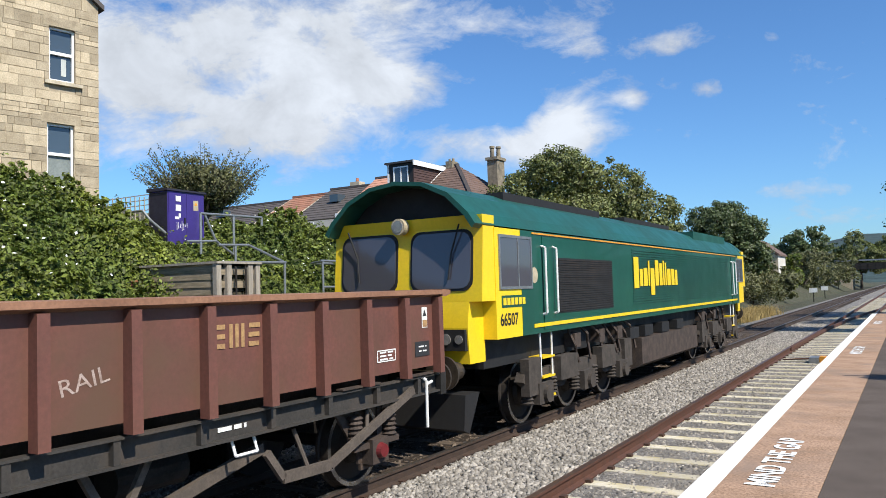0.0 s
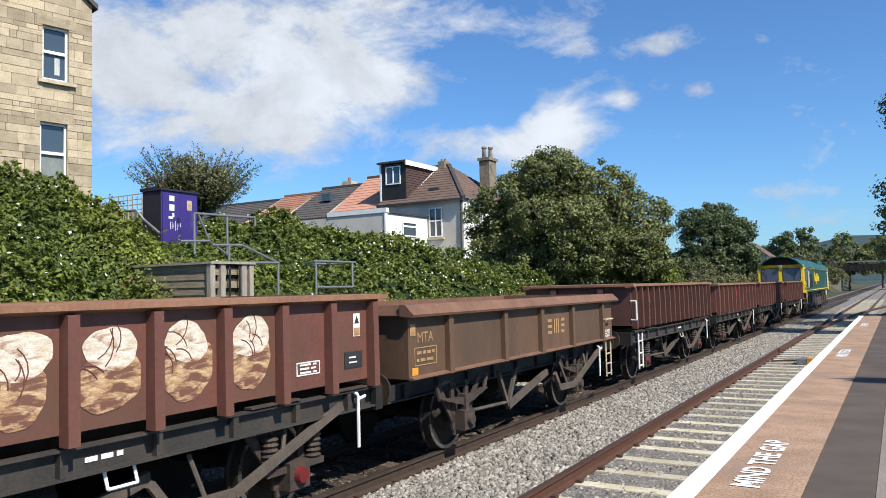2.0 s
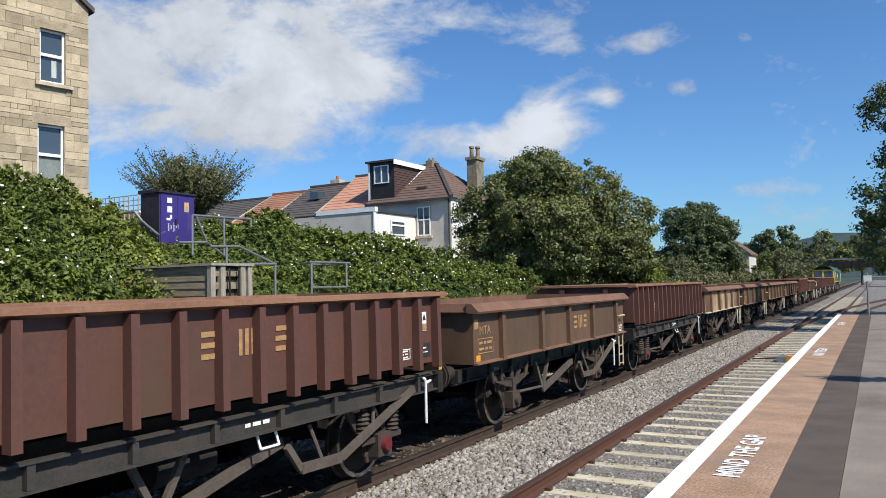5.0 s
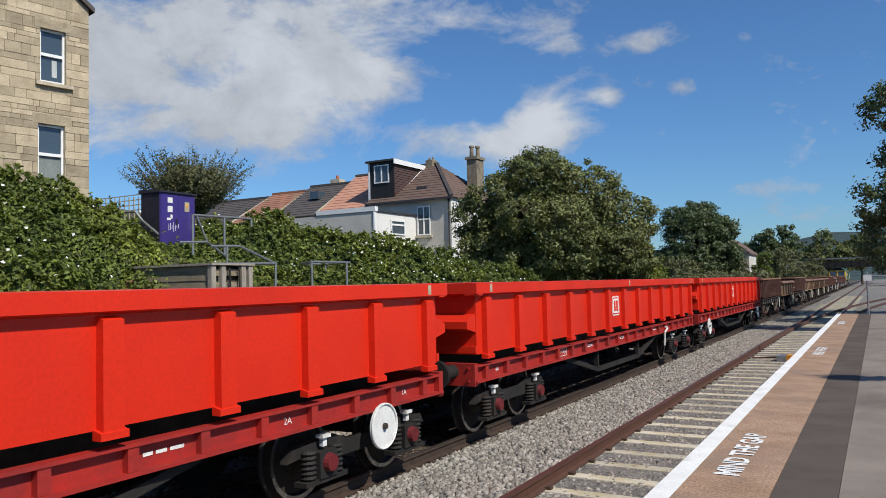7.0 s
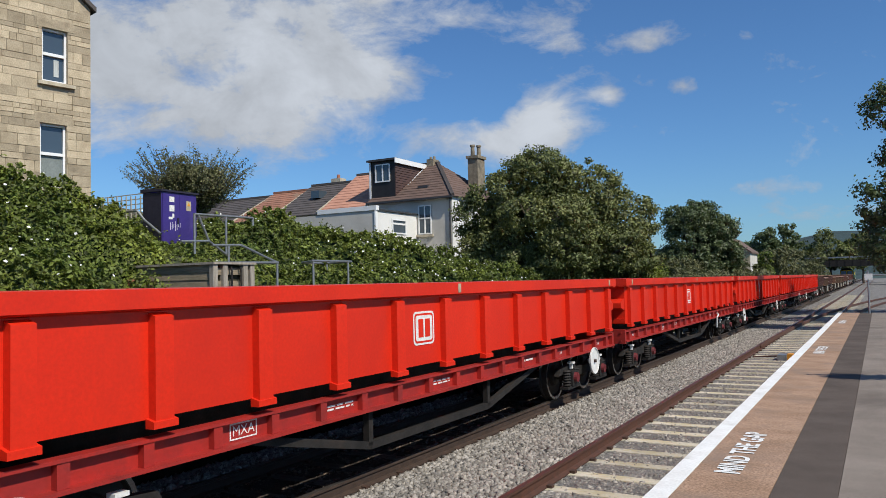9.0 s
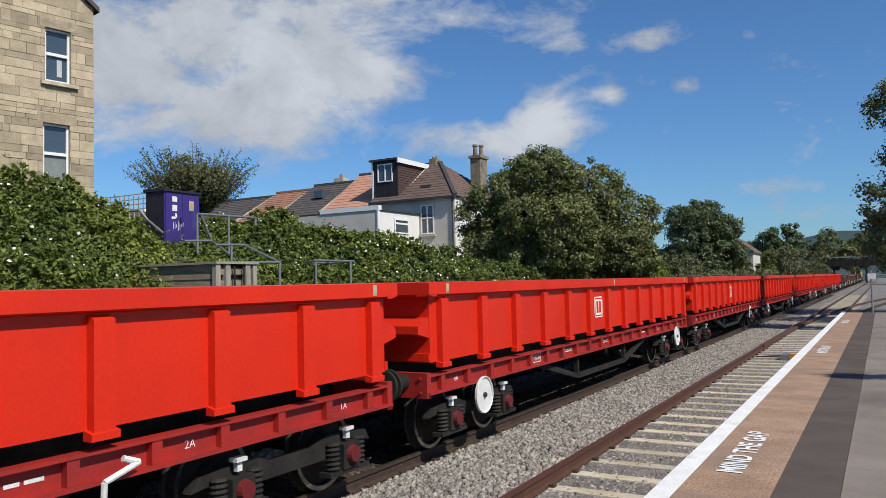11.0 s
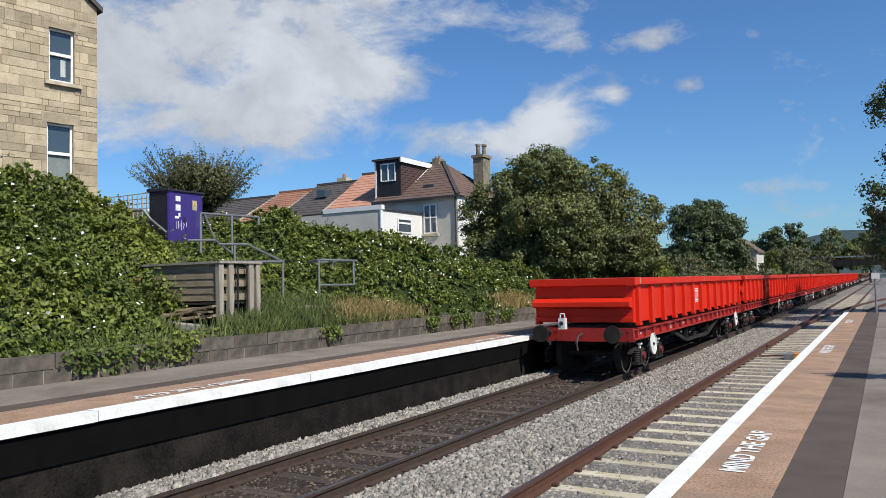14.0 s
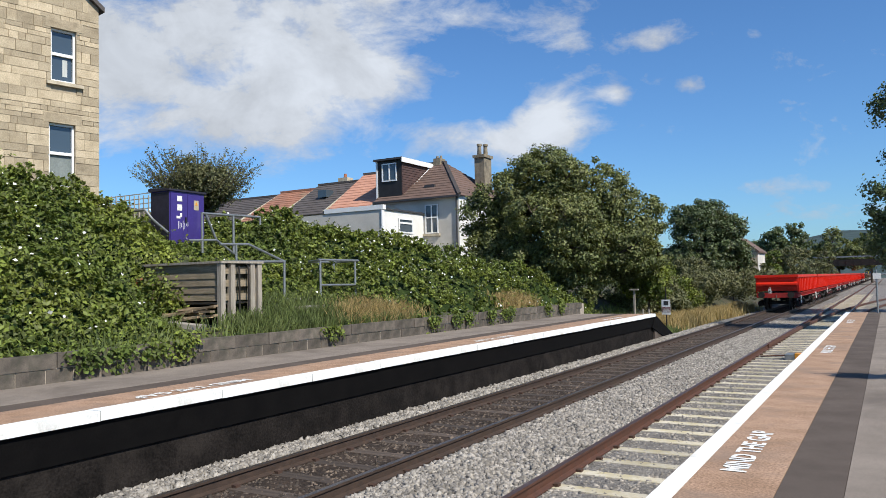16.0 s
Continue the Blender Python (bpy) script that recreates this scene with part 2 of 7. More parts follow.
MAT["tile_red"] = material("orange_roof_tile", (0.31, 0.14, 0.085), (0.22, 0.105, 0.068), 0.85, scale=1.2, fine=25, vary=0.25, island=0.25, stain=(0.24, 0.20, 0.13), stain_at=(0.54, 0.72))
MAT["tile_pink"] = material("salmon_roof_tile", (0.46, 0.23, 0.155), (0.38, 0.185, 0.125), 0.85, scale=1.2, fine=25, vary=0.15, island=0.2)
MAT["tile_grey"] = material("dark_slate", (0.085, 0.070, 0.064), (0.06, 0.052, 0.049), 0.8, scale=1.5, fine=25, vary=0.25, island=0.25)
MAT["hung_tile"] = material("brown_hung_tile", (0.085, 0.045, 0.038), (0.06, 0.034, 0.03), 0.7, scale=2, fine=25, vary=0.2, island=0.2)
MAT["black_clad"] = material("black_cladding", (0.018, 0.016, 0.016), None, 0.6, scale=2, fine=30)
MAT["lead"] = material("dark_fascia", (0.05, 0.05, 0.055), None, 0.6)
MAT["purple"] = material("purple_cabinet_paint", (0.046, 0.028, 0.185), (0.036, 0.022, 0.145), 0.45, scale=2, fine=40, bump=0.1, vary=0.15, stain=(0.10, 0.08, 0.21), stain_at=(0.60, 0.85))
MAT["purple_dark"] = material("dark_cabinet_lid", (0.02, 0.018, 0.035), None, 0.6)
MAT["galv"] = material("galvanised_steel", (0.34, 0.35, 0.35), (0.24, 0.25, 0.25), 0.5, 0.75, scale=6, fine=60, vary=0.2)
MAT["grey_wood"] = material("weathered_boards", (0.27, 0.215, 0.148), (0.165, 0.135, 0.092), 0.9, scale=4, fine=40, stretch=(0.6, 0.6, 6), random_object=0.22, bump=0.5, stain=(0.10, 0.095, 0.05), stain_at=(0.52, 0.74))
MAT["post_wood"] = material("grey_timber_post", (0.35, 0.31, 0.255), (0.23, 0.20, 0.165), 0.9, scale=5, fine=50, stretch=(4, 4, 0.5), bump=0.5)
MAT["log"] = material("stacked_timber", (0.36, 0.27, 0.17), (0.22, 0.16, 0.10), 0.9, scale=5, fine=40, random_object=0.3)
MAT["terracotta"] = material("terracotta", (0.40, 0.15, 0.08), None, 0.85)
MAT["trellis"] = material("bleached_trellis", (0.42, 0.37, 0.29), (0.33, 0.29, 0.23), 0.9)
MAT["path_concrete"] = material("old_concrete", (0.34, 0.31, 0.27), (0.25, 0.23, 0.20), 0.95, scale=3, fine=50)


# ---------------------------------------------------------------- mesh helpers
def box(bm, x0, x1, y0, y1, z0, z1, m=None):
    vs = [bm.verts.new(Vector((x, y, z)) if m is None else m @ Vector((x, y, z))) for x in (x0, x1) for y in (y0, y1) for z in (z0, z1)]
    for q in ((0, 1, 3, 2), (4, 6, 7, 5), (0, 4, 5, 1), (2, 3, 7, 6), (0, 2, 6, 4), (1, 5, 7, 3)):
        bm.faces.new([vs[i] for i in q])
    return bm


def prism(bm, pts, a, b, axis="y", taper=None):
    """A flat outline carried from a to b along an axis; the outline lies in the other two."""
    def put(u, v, w):
        return {"y": (u, w, v), "x": (w, u, v), "z": (u, v, w)}[axis]
    lo = [bm.verts.new(put(u, v, a)) for u, v in pts]
    hi = [bm.verts.new(put(u, v, b)) for u, v in (taper or pts)]
    n = len(pts)
    bm.faces.new(lo[::-1])
    bm.faces.new(hi)
    for i in range(n):
        bm.faces.new((lo[i], lo[(i + 1) % n], hi[(i + 1) % n], hi[i]))
    return bm


def rod(bm, p, q, r, n=8, r2=None):
    """A round bar from p to q."""
    p, q = Vector(p), Vector(q)
    d = (q - p).normalized()
    u = d.orthogonal().normalized()
    v = d.cross(u)
    rings = []
    for c, rr in ((p, r), (q, r if r2 is None else r2)):
        rings.append([bm.verts.new(c + (u * math.cos(2 * math.pi * i / n) + v * math.sin(2 * math.pi * i / n)) * rr) for i in range(n)])
    bm.faces.new(rings[0][::-1])
    bm.faces.new(rings[1])
    for i in range(n):
        bm.faces.new((rings[0][i], rings[0][(i + 1) % n], rings[1][(i + 1) % n], rings[1][i]))
    return bm


def bar(bm, p, q, w, h):
    """A flat bar from p to q, w across x, h deep."""
    p, q = Vector(p), Vector(q)
    d = (q - p).normalized()
    s = Vector((1, 0, 0)) if abs(d.x) < 0.9 else Vector((0, 1, 0))
    s = (s - d * s.dot(d)).normalized()
    u = d.cross(s)
    vs = [[bm.verts.new(c + s * a * w / 2 + u * b * h / 2) for a, b in ((-1, -1), (1, -1), (1, 1), (-1, 1))] for c in (p, q)]
    bm.faces.new(vs[0][::-1])
    bm.faces.new(vs[1])
    for i in range(4):
        bm.faces.new((vs[0][i], vs[0][(i + 1) % 4], vs[1][(i + 1) % 4], vs[1][i]))
    return bm


def pipe(bm, pts, r, n=8):
    for a, b in zip(pts, pts[1:]):
        rod(bm, a, b, r, n)
    return bm


def soften(bm, w, seg=2):
    bmesh.ops.bevel(bm, geom=[e for e in bm.edges if e.is_manifold and e.calc_face_angle(0) > 0.6], offset=w, segments=seg, profile=0.5, affect="EDGES", clamp_overlap=True)
    return bm


def mesh_of(name, bm, mat, smooth=False):
    bmesh.ops.recalc_face_normals(bm, faces=bm.faces)
    me = bpy.data.meshes.new(name)
    bm.to_mesh(me)
    bm.free()
    me.materials.append(mat)
    if smooth:
        for p in me.polygons:
            p.use_smooth = True
    return me


def part(name, bm, mat, parent=None, label="", smooth=False, at=None):
    ob = new(name, mesh_of(name, bm, mat, smooth) if isinstance(bm, bmesh.types.BMesh) else bm)
    if parent is not None:
        ob.parent = parent
    if at is not None:
        ob.matrix_basis = at
    if label:
        tagged(ob, label)
    return ob


def setting(name, bm, mat, label, category):
    return tagged(part(name, bm, mat), label, category, kind="structure")


def thing(name, m, label, category, group=""):
    ob = new(name)
    ob.matrix_basis = m
    return tagged(ob, label, category, group)


def B():
    return bmesh.new()


def raw_mesh(name, verts, faces, mat):
    """A mesh out of numpy arrays: faces all with the same number of corners."""
    me = bpy.data.meshes.new(name)
    n, k = faces.shape
    me.vertices.add(len(verts))
    me.vertices.foreach_set("co", verts.astype(np.float32).ravel())
    me.loops.add(n * k)
    me.loops.foreach_set("vertex_index", faces.astype(np.int32).ravel())
    me.polygons.add(n)
    me.polygons.foreach_set("loop_start", np.arange(0, n * k, k, dtype=np.int32))
    me.polygons.foreach_set("loop_total", np.full(n, k, dtype=np.int32))
    me.update(calc_edges=True)
    me.materials.append(mat)
    return me


RNG = np.random.default_rng(7)


def unit(v):
    return v / np.maximum(np.linalg.norm(v, axis=1, keepdims=True), 1e-9)


def leaves_mesh(name, centres, normals, size, mat, lean=0.7, slim=0.6, vary=0.35):
    """One small folded leaf (two faces) at every centre, facing roughly along its normal."""
    n = len(centres)
    nn = unit(normals + RNG.normal(0, lean, (n, 3)))
    a = unit(np.cross(nn, RNG.normal(0, 1, (n, 3))))
    b = np.cross(nn, a)
    s = (size * RNG.uniform(1 - vary, 1 + vary, n))[:, None]
    tip, tail = centres + a * s, centres - a * s
    l, r = centres + b * s * slim + nn * s * 0.22, centres - b * s * slim + nn * s * 0.22
    verts = np.stack([tail, l, tip, r], 1).reshape(-1, 3)
    i = np.arange(n)[:, None] * 4
    faces = np.concatenate([i + np.array([[0, 1, 2]]), i + np.array([[0, 2, 3]])], 0)
    return raw_mesh(name, verts, faces, mat)


FONT_TEXT = {}


def lettering(text, size, mat, name="lettering", narrow=1.0, thick=0.0):
    """Flat letters as a mesh, lying in the x-y plane, centred."""
    key = (text, size, mat.name, narrow)
    if key not in FONT_TEXT:
        cu = bpy.data.curves.new(name, "FONT")
        cu.body, cu.size, cu.align_x, cu.align_y, cu.offset, cu.resolution_u = text, size, "CENTER", "CENTER", thick, 3
        ob = bpy.data.objects.new(name, cu)
        scene.collection.objects.link(ob)
        me = bpy.data.meshes.new_from_object(ob.evaluated_get(bpy.context.evaluated_depsgraph_get()))
        bpy.data.objects.remove(ob)
        bpy.data.curves.remove(cu)
        for v in me.vertices:
            v.co.x *= narrow
        me.materials.clear()
        me.materials.append(mat)
        FONT_TEXT[key] = me
    return FONT_TEXT[key]


# faces the right-hand platform (towards +x), reading along +y
SIDE = Matrix(((0, 0, 1, 0), (1, 0, 0, 0), (0, 1, 0, 0), (0, 0, 0, 1)))

# ---------------------------------------------------------------- plan
XC = -6.257            # middle of the far track
XN = -2.80             # middle of the near track
GAUGE = 1.505          # between rail centres
EDGE_L, EDGE_R = -7.64, -1.335
TOP = 0.91             # platform height above the rails
WALL_X = -10.72


def crest(y):
    """Height of the bank's top along the line."""
    return float(np.interp(y, [-40, 2, 9.1, 11.15, 12.4, 16, 20, 25, 30, 36, 60, 200], [5.2, 5.1, 4.4, 3.7, 3.3, 3.45, 3.3, 2.7, 1.9, 1.5, 1.6, 2.2]))


def ground_z(x, y):
    if x > -8.0:
        if x < -0.5:
            return -0.34
        if y < 30:
            return 0.70 if x > 0.5 else -0.34
        return float(np.interp(x, [-0.5, 2.5, 8, 60], [-0.34, -0.1, 0.5, 1.5]))
    end = float(np.interp(y, [28, 33], [1, 0]))
    foot = -0.34 * (1 - end) + (1.2 if x < WALL_X - 0.05 else 0.3) * end
    if x > WALL_X - 0.1:
        return foot
    c = crest(y)
    if -13.9 < x < -11.25 and 9.2 < y < 12.0:
        return 1.5
    z = foot + 0.55 * (WALL_X - 0.1 - x)
    back = c + (0.25 * min(max(0.0, -17 - x), 12))
    return min(z, back) if z < c else back


def build_ground():
    xs = sorted(set([-1600, -900, -500, -300, -180, -120, -80, -60, -45, -36, -30, -26, -23, -20, -18, -17, -16, -15, -14, -13.8, -13, -12.4, -11.8, -11.2, -10.83, -10.75, -9.5, -8.05, -7.95, -7.0, -5, -3, -1.4, -0.6, -0.4, 0.4, 0.6, 2, 4, 8, 16, 40, 90, 200, 500, 1600]))
    ys = [-1600, -700, -300, -120, -60, -40, -25, -15, -8, -4] + [0.5 * i for i in range(0, 90)] + [45, 50, 56, 62, 70, 80, 95, 110, 130, 160, 200, 260, 340, 450, 600, 900, 1600]
    ys = sorted(set(ys))
    verts = np.array([(x, y, ground_z(x, y) if abs(x) < 200 and -60 < y < 340 else -0.4) for y in ys for x in xs])
    nx = len(xs)
    faces = np.array([(j * nx + i, j * nx + i + 1, (j + 1) * nx + i + 1, (j + 1) * nx + i) for j in range(len(ys) - 1) for i in range(nx - 1)])
    me = raw_mesh("ground", verts, faces, MAT["soil"])
    for p in me.polygons:
        p.use_smooth = True
    tagged(new("ground", me), "earth bank and lineside soil under rough growth", "ground", kind="structure")


build_ground()

# ballast bed with sloped shoulders, one bed under both tracks
bm = B()
prism(bm, [(-8.0, -0.36), (-7.95, -0.24), (-7.6, -0.17), (-1.2, -0.17), (-0.7, -0.34)], -60, 29)
prism(bm, [(-8.7, -0.36), (-7.9, -0.18), (-1.0, -0.17), (3.4, -0.17), (4.2, -0.36)], 29, 420)
setting("soiled_track_bed", prism(B(), [(-7.12, -0.19), (-7.08, -0.166), (-5.44, -0.166), (-5.40, -0.19)], -60, 420), MAT["old_bed"], "oil-darkened ballast between the running rails", "ballast")
ballast = setting("ballast_bed", bm, MAT["ballast"], "grey crushed stone ballast bed beneath both tracks", "ballast")


def rail_outline(x):
    return [(x - 0.07, -0.159), (x - 0.07, -0.145), (x - 0.012, -0.125), (x - 0.012, -0.045), (x - 0.036, -0.03), (x - 0.036, -0.004), (x + 0.036, -0.004), (x + 0.036, -0.03), (x + 0.012, -0.045), (x + 0.012, -0.125), (x + 0.07, -0.145), (x + 0.07, -0.159)]


def build_track(name, xc, side_mat, top_mat, sleeper_mat, label, half, first, step, n, y1):
    t = tagged(new(name), label, "railway track", kind="structure")
    for s in (-1, 1):
        r = part("rail", prism(B(), rail_outline(xc + s * GAUGE / 2), -60, y1), side_mat, t)
        part("running_surface", box(B(), xc + s * GAUGE / 2 - 0.033, xc + s * GAUGE / 2 + 0.033, -60, y1, -0.004, 0.0), top_mat, r, "worn steel running surface")
    me = mesh_of("sleeper", soften(prism(B(), [(-0.13, -0.30), (-0.105, -0.158), (0.105, -0.158), (0.13, -0.30)], -half, half, "x"), 0.012, 1), sleeper_mat)
    clip = B()
    for s in (-1, 1):
        for o in (-1, 1):
            box(clip, s * GAUGE / 2 + o * 0.10 - 0.035, s * GAUGE / 2 + o * 0.10 + 0.035, -0.04, 0.04, -0.16, -0.125)
    clip = mesh_of("rail_clip", soften(clip, 0.015, 1), MAT["clip"])
    for i in range(n):
        y = first + i * step
        s = part("sleeper", me, None, t, at=pose(xc + RNG.uniform(-0.015, 0.015), y, RNG.uniform(-0.004, 0.002), 0, 0, RNG.uniform(-0.5, 0.5)))
        if i < 60:
            part("rail_clips", clip, None, s)
    return t


build_track("track_far", XC, MAT["rail_dark"], MAT["rail_run"], MAT["old_sleeper"], "running line with dark oily sleepers and soiled ballast", 1.25, 2.2, 0.75, 130, 420)
build_track("track_near", XN, MAT["rail_rust"], MAT["rail_top"], MAT["concrete"], "rusty siding track with pale concrete sleepers", 1.24, 1.65, 0.75, 130, 420)


def build_crossover():
    """Timbered turnout beyond the platform end: a rusty line that leaves the near track to the right."""
    t = tagged(new("track_crossover"), "rusty turnout rails on pale timbers beyond the platform end", "railway track", kind="structure")
    for s in (-1, 1):
        pts = []
        for i in range(25):
            y = 27 + i * 2.6
            u = (y - 27) / 60
            pts.append((XN + s * GAUGE / 2 + (4.6 * u * u + 0.02) * (1 if s > 0 else 1), y))
        bm = B()
        for (xa, ya), (xb, yb) in zip(pts, pts[1:]):
            bar(bm, (xa, ya, -0.06), (xb, yb, -0.06), 0.07, 0.13)
        part("turnout_rail", bm, MAT["rail_rust"], t)
    me = mesh_of("timber", soften(box(B(), -1.5, 2.1, -0.12, 0.12, -0.3, -0.15), 0.01, 1), MAT["concrete"])
    for i in range(26):
        part("timber", me, None, t, at=pose(XN, 33.2 + i * 1.5, 0.002))


build_crossover()


def scatter_stones(name, n, x0, x1, y0, y1, z, size, mat, label):
    """Angular stones, eight faces each, all in one heap."""
    u = RNG.uniform(0, 1, n)
    c = np.stack([RNG.uniform(x0, x1, n), y0 + (y1 - y0) * u ** 1.6, z + RNG.uniform(-0.012, 0.02, n)], 1)
    base = np.array([(1, 0, 0), (-1, 0, 0), (0, 1, 0), (0, -1, 0), (0, 0, 1), (0, 0, -1)], float)
    s = size * RNG.uniform(0.6, 1.35, (n, 1, 1)) * RNG.uniform(0.6, 1.2, (n, 6, 1))
    q = unit(RNG.normal(0, 1, (n, 3)))
    p = unit(np.cross(q, RNG.normal(0, 1, (n, 3))))
    r = np.cross(q, p)
    rot = np.stack([q, p, r], 1)
    v = np.einsum("kj,njl->nkl", base, rot) * s + c[:, None, :] + RNG.normal(0, size * 0.12, (n, 6, 3))
    tri = np.array([(0, 2, 4), (2, 1, 4), (1, 3, 4), (3, 0, 4), (2, 0, 5), (1, 2, 5), (3, 1, 5), (0, 3, 5)])
    f = (np.arange(n)[:, None, None] * 6 + tri[None]).reshape(-1, 3)
    return tagged(new(name, raw_mesh(name, v.reshape(-1, 3), f, mat)), label, "ballast", kind="stuff")


scatter_stones("ballast_stones", 60000, -5.35, -3.62, 2, 46, -0.165, 0.044, MAT["stone"], "loose pale grey ballast stones between the tracks")
scatter_stones("ballast_stones", 30000, -3.5, -1.6, 4, 40, -0.205, 0.040, MAT["stone"], "loose pale grey ballast stones between concrete sleepers")
scatter_stones("ballast_stones", 18000, -7.62, -7.06, 2, 36, -0.155, 0.042, MAT["stone"], "loose pale grey ballast stones along the platform foot")
scatter_stones("ballast_stones", 18000, -7.60, -7.10, 2, 40, -0.100, 0.046, MAT["stone"], "pale grey ballast shoulder heaped beside the far rail")
scatter_stones("ballast_stones", 16000, -7.64, -7.22, 2, 40, -0.055, 0.046, MAT["stone"], "pale grey ballast banked up against the platform foot")
scatter_stones("ballast_stones", 4000, -7.69, -7.57, 2, 32, -0.12, 0.036, MAT["old_stone"], "soiled dark stones heaped against the platform foot")
scatter_stones("ballast_stones", 26000, -7.1, -5.42, 2, 36, -0.200, 0.040, MAT["old_stone"], "soiled dark ballast between oily sleepers")

# ---------------------------------------------------------------- platforms
# far platform: core, face, coping and surface bands
setting("platform_far", prism(B(), [(-7.76, -0.34), (-7.76, 0.86), (-10.75, 0.86), (-10.75, -0.34)], -60, 28.8), MAT["old_face"], "far platform body of sooty masonry", "platform")
setting("platform_face_far", prism(B(), [(-7.725, 0.41), (-7.68, 0.862), (-7.80, 0.862), (-7.80, 0.41)], -60, 28.7), MAT["black_face"], "black painted platform face beneath the white edge", "platform face")
ramp = prism(B(), [(28.8, 0.905), (31.3, 0.0), (31.3, -0.34), (28.8, -0.34)], -10.7, -7.70, "x")
setting("platform_ramp", ramp, MAT["asphalt_dark"], "dark sloped ramp at the far platform's end", "platform ramp")
setting("platform_edge_ramp", prism(B(), [(28.8, 0.87), (31.4, -0.02), (31.0, -0.3), (28.4, 0.4)], -7.705, -7.66, "x"), MAT["black_face"], "black painted side of the platform ramp", "platform face")
for nm, x0, x1, z, mt, lb in (("platform_strip_buff", -8.74, -7.868, 0.906, "buff", "buff anti-slip band along the far platform edge"),
                              ("platform_strip_dark", -9.2, -8.744, 0.903, "asphalt_dark", "dark patched asphalt band along the far platform"),
                              ("platform_strip_grey", -10.75, -9.204, 0.905, "asphalt", "grey worn asphalt of the far platform")):
    setting(nm, box(B(), x0, x1, -60, 28.8, 0.86, z), MAT[mt], lb, "platform surface")
coping = tagged(new("platform_coping_far"), "white painted coping stones on the far platform edge", "platform edge", kind="structure")
stone = mesh_of("coping_stone", soften(box(B(), EDGE_L - 0.225, EDGE_L, 0.006, 1.794, 0.80, 0.912), 0.018, 2), MAT["white_line"])
for i in range(28):
    part("coping_stone", stone, None, coping, at=pose(RNG.uniform(-0.006, 0.006), -21.5 + 1.8 * i - 0.1, RNG.uniform(-0.004, 0.003)))

# near platform, on which the camera stands
setting("platform_near", prism(B(), [(-1.26, -0.34), (-1.26, 0.86), (12, 0.86), (12, -0.34)], -60, 30), MAT["old_face"], "near platform body of sooty masonry", "platform")
setting("platform_edge_near", soften(box(B(), EDGE_R, -1.2, -60, 30, 0.78, 0.912), 0.012, 1), MAT["white_line"], "white painted edge line of the near platform", "platform edge")
for nm, x0, x1, z, mt, lb in (("platform_band_buff", -1.197, -0.66, 0.909, "buff", "buff anti-slip band along the near platform edge"),
                              ("platform_band_dark", -0.657, -0.29, 0.906, "asphalt_dark", "dark new asphalt band of the near platform"),
                              ("platform_band_grey", -0.287, 12, 0.909, "asphalt", "grey worn asphalt of the near platform")):
    setting(nm, box(B(), x0, x1, -60, 30, 0.86, z), MAT[mt], lb, "platform surface")
setting("platform_ramp_near", prism(B(), [(30, 0.9), (35, 0.0), (35, -0.3), (30, -0.34)], -1.3, 6, "x"), MAT["asphalt"], "grey asphalt ramp at the near platform's end", "platform ramp")


def painted_words(y, x, flip, group):
    ob = new("platform_lettering", lettering("MIND THE GAP", 0.30 if flip else 0.235, MAT["white_line"], "platform_lettering", 0.95, 0.006))
    ob.matrix_basis = Matrix.Translation((x, y, TOP + 0.004)) @ pose(0, 0, 0, 0, 0, -90 if flip else 90)
    return tagged(ob, "white painted warning lettering MIND THE GAP on the platform", "platform lettering", group)


for y in (6.28, 15.2, 24.2):
    painted_words(y, -0.97, False, "platform warnings")
for y in (7.2, 16.2, 25.2):
    painted_words(y, -8.15, True, "platform warnings")


def build_back_wall():
    w = tagged(new("wall_platform_back"), "low weathered grey concrete block wall behind the far platform", "wall", kind="structure")
    part("wall_core", box(B(), WALL_X - 0.19, WALL_X - 0.012, -40, 29.5, 0.5, 1.30), MAT["mortar"], w, "grey mortar core")
    cap = mesh_of("wall_cap", soften(box(B(), -0.21, 0.012, 0.007, 0.888, 0.0, 0.217), 0.012, 1), MAT["block"])
    blk = mesh_of("block", soften(box(B(), -0.19, 0.0, 0.009, 0.439, 0.0, 0.210), 0.010, 1), MAT["block"])
    for i in range(56):
        y = -20 + i * 0.895
        if y > 28.9:
            break
        part("block", cap, None, w, at=pose(WALL_X + RNG.uniform(-0.006, 0.006), y, 1.122 + RNG.uniform(-0.004, 0.006)))
    for i in range(112):
        y = -20.2 + i * 0.448
        if y > 29:
            break
        part("block", blk, None, w, at=pose(WALL_X + RNG.uniform(-0.006, 0.006), y, 0.90 + RNG.uniform(-0.003, 0.003)))


build_back_wall()

# ---------------------------------------------------------------- train
MAT["maroon"] = material("faded_maroon_wagon_paint", (0.148, 0.055, 0.040), (0.108, 0.041, 0.030), 0.65, scale=1.3, fine=25, bump=0.15, vary=0.16, stain=(0.102, 0.052, 0.031), stain_at=(0.48, 0.68))
MAT["maroon_dull"] = material("sooty_maroon_wagon_paint", (0.112, 0.043, 0.032), (0.080, 0.032, 0.025), 0.65, scale=1.3, fine=25, bump=0.15, vary=0.18, stain=(0.080, 0.042, 0.026), stain_at=(0.46, 0.68))
MAT["maroon_rim"] = material("rusted_wagon_rim", (0.27, 0.135, 0.078), (0.19, 0.09, 0.052), 0.75, scale=2, fine=30, bump=0.25, vary=0.22)
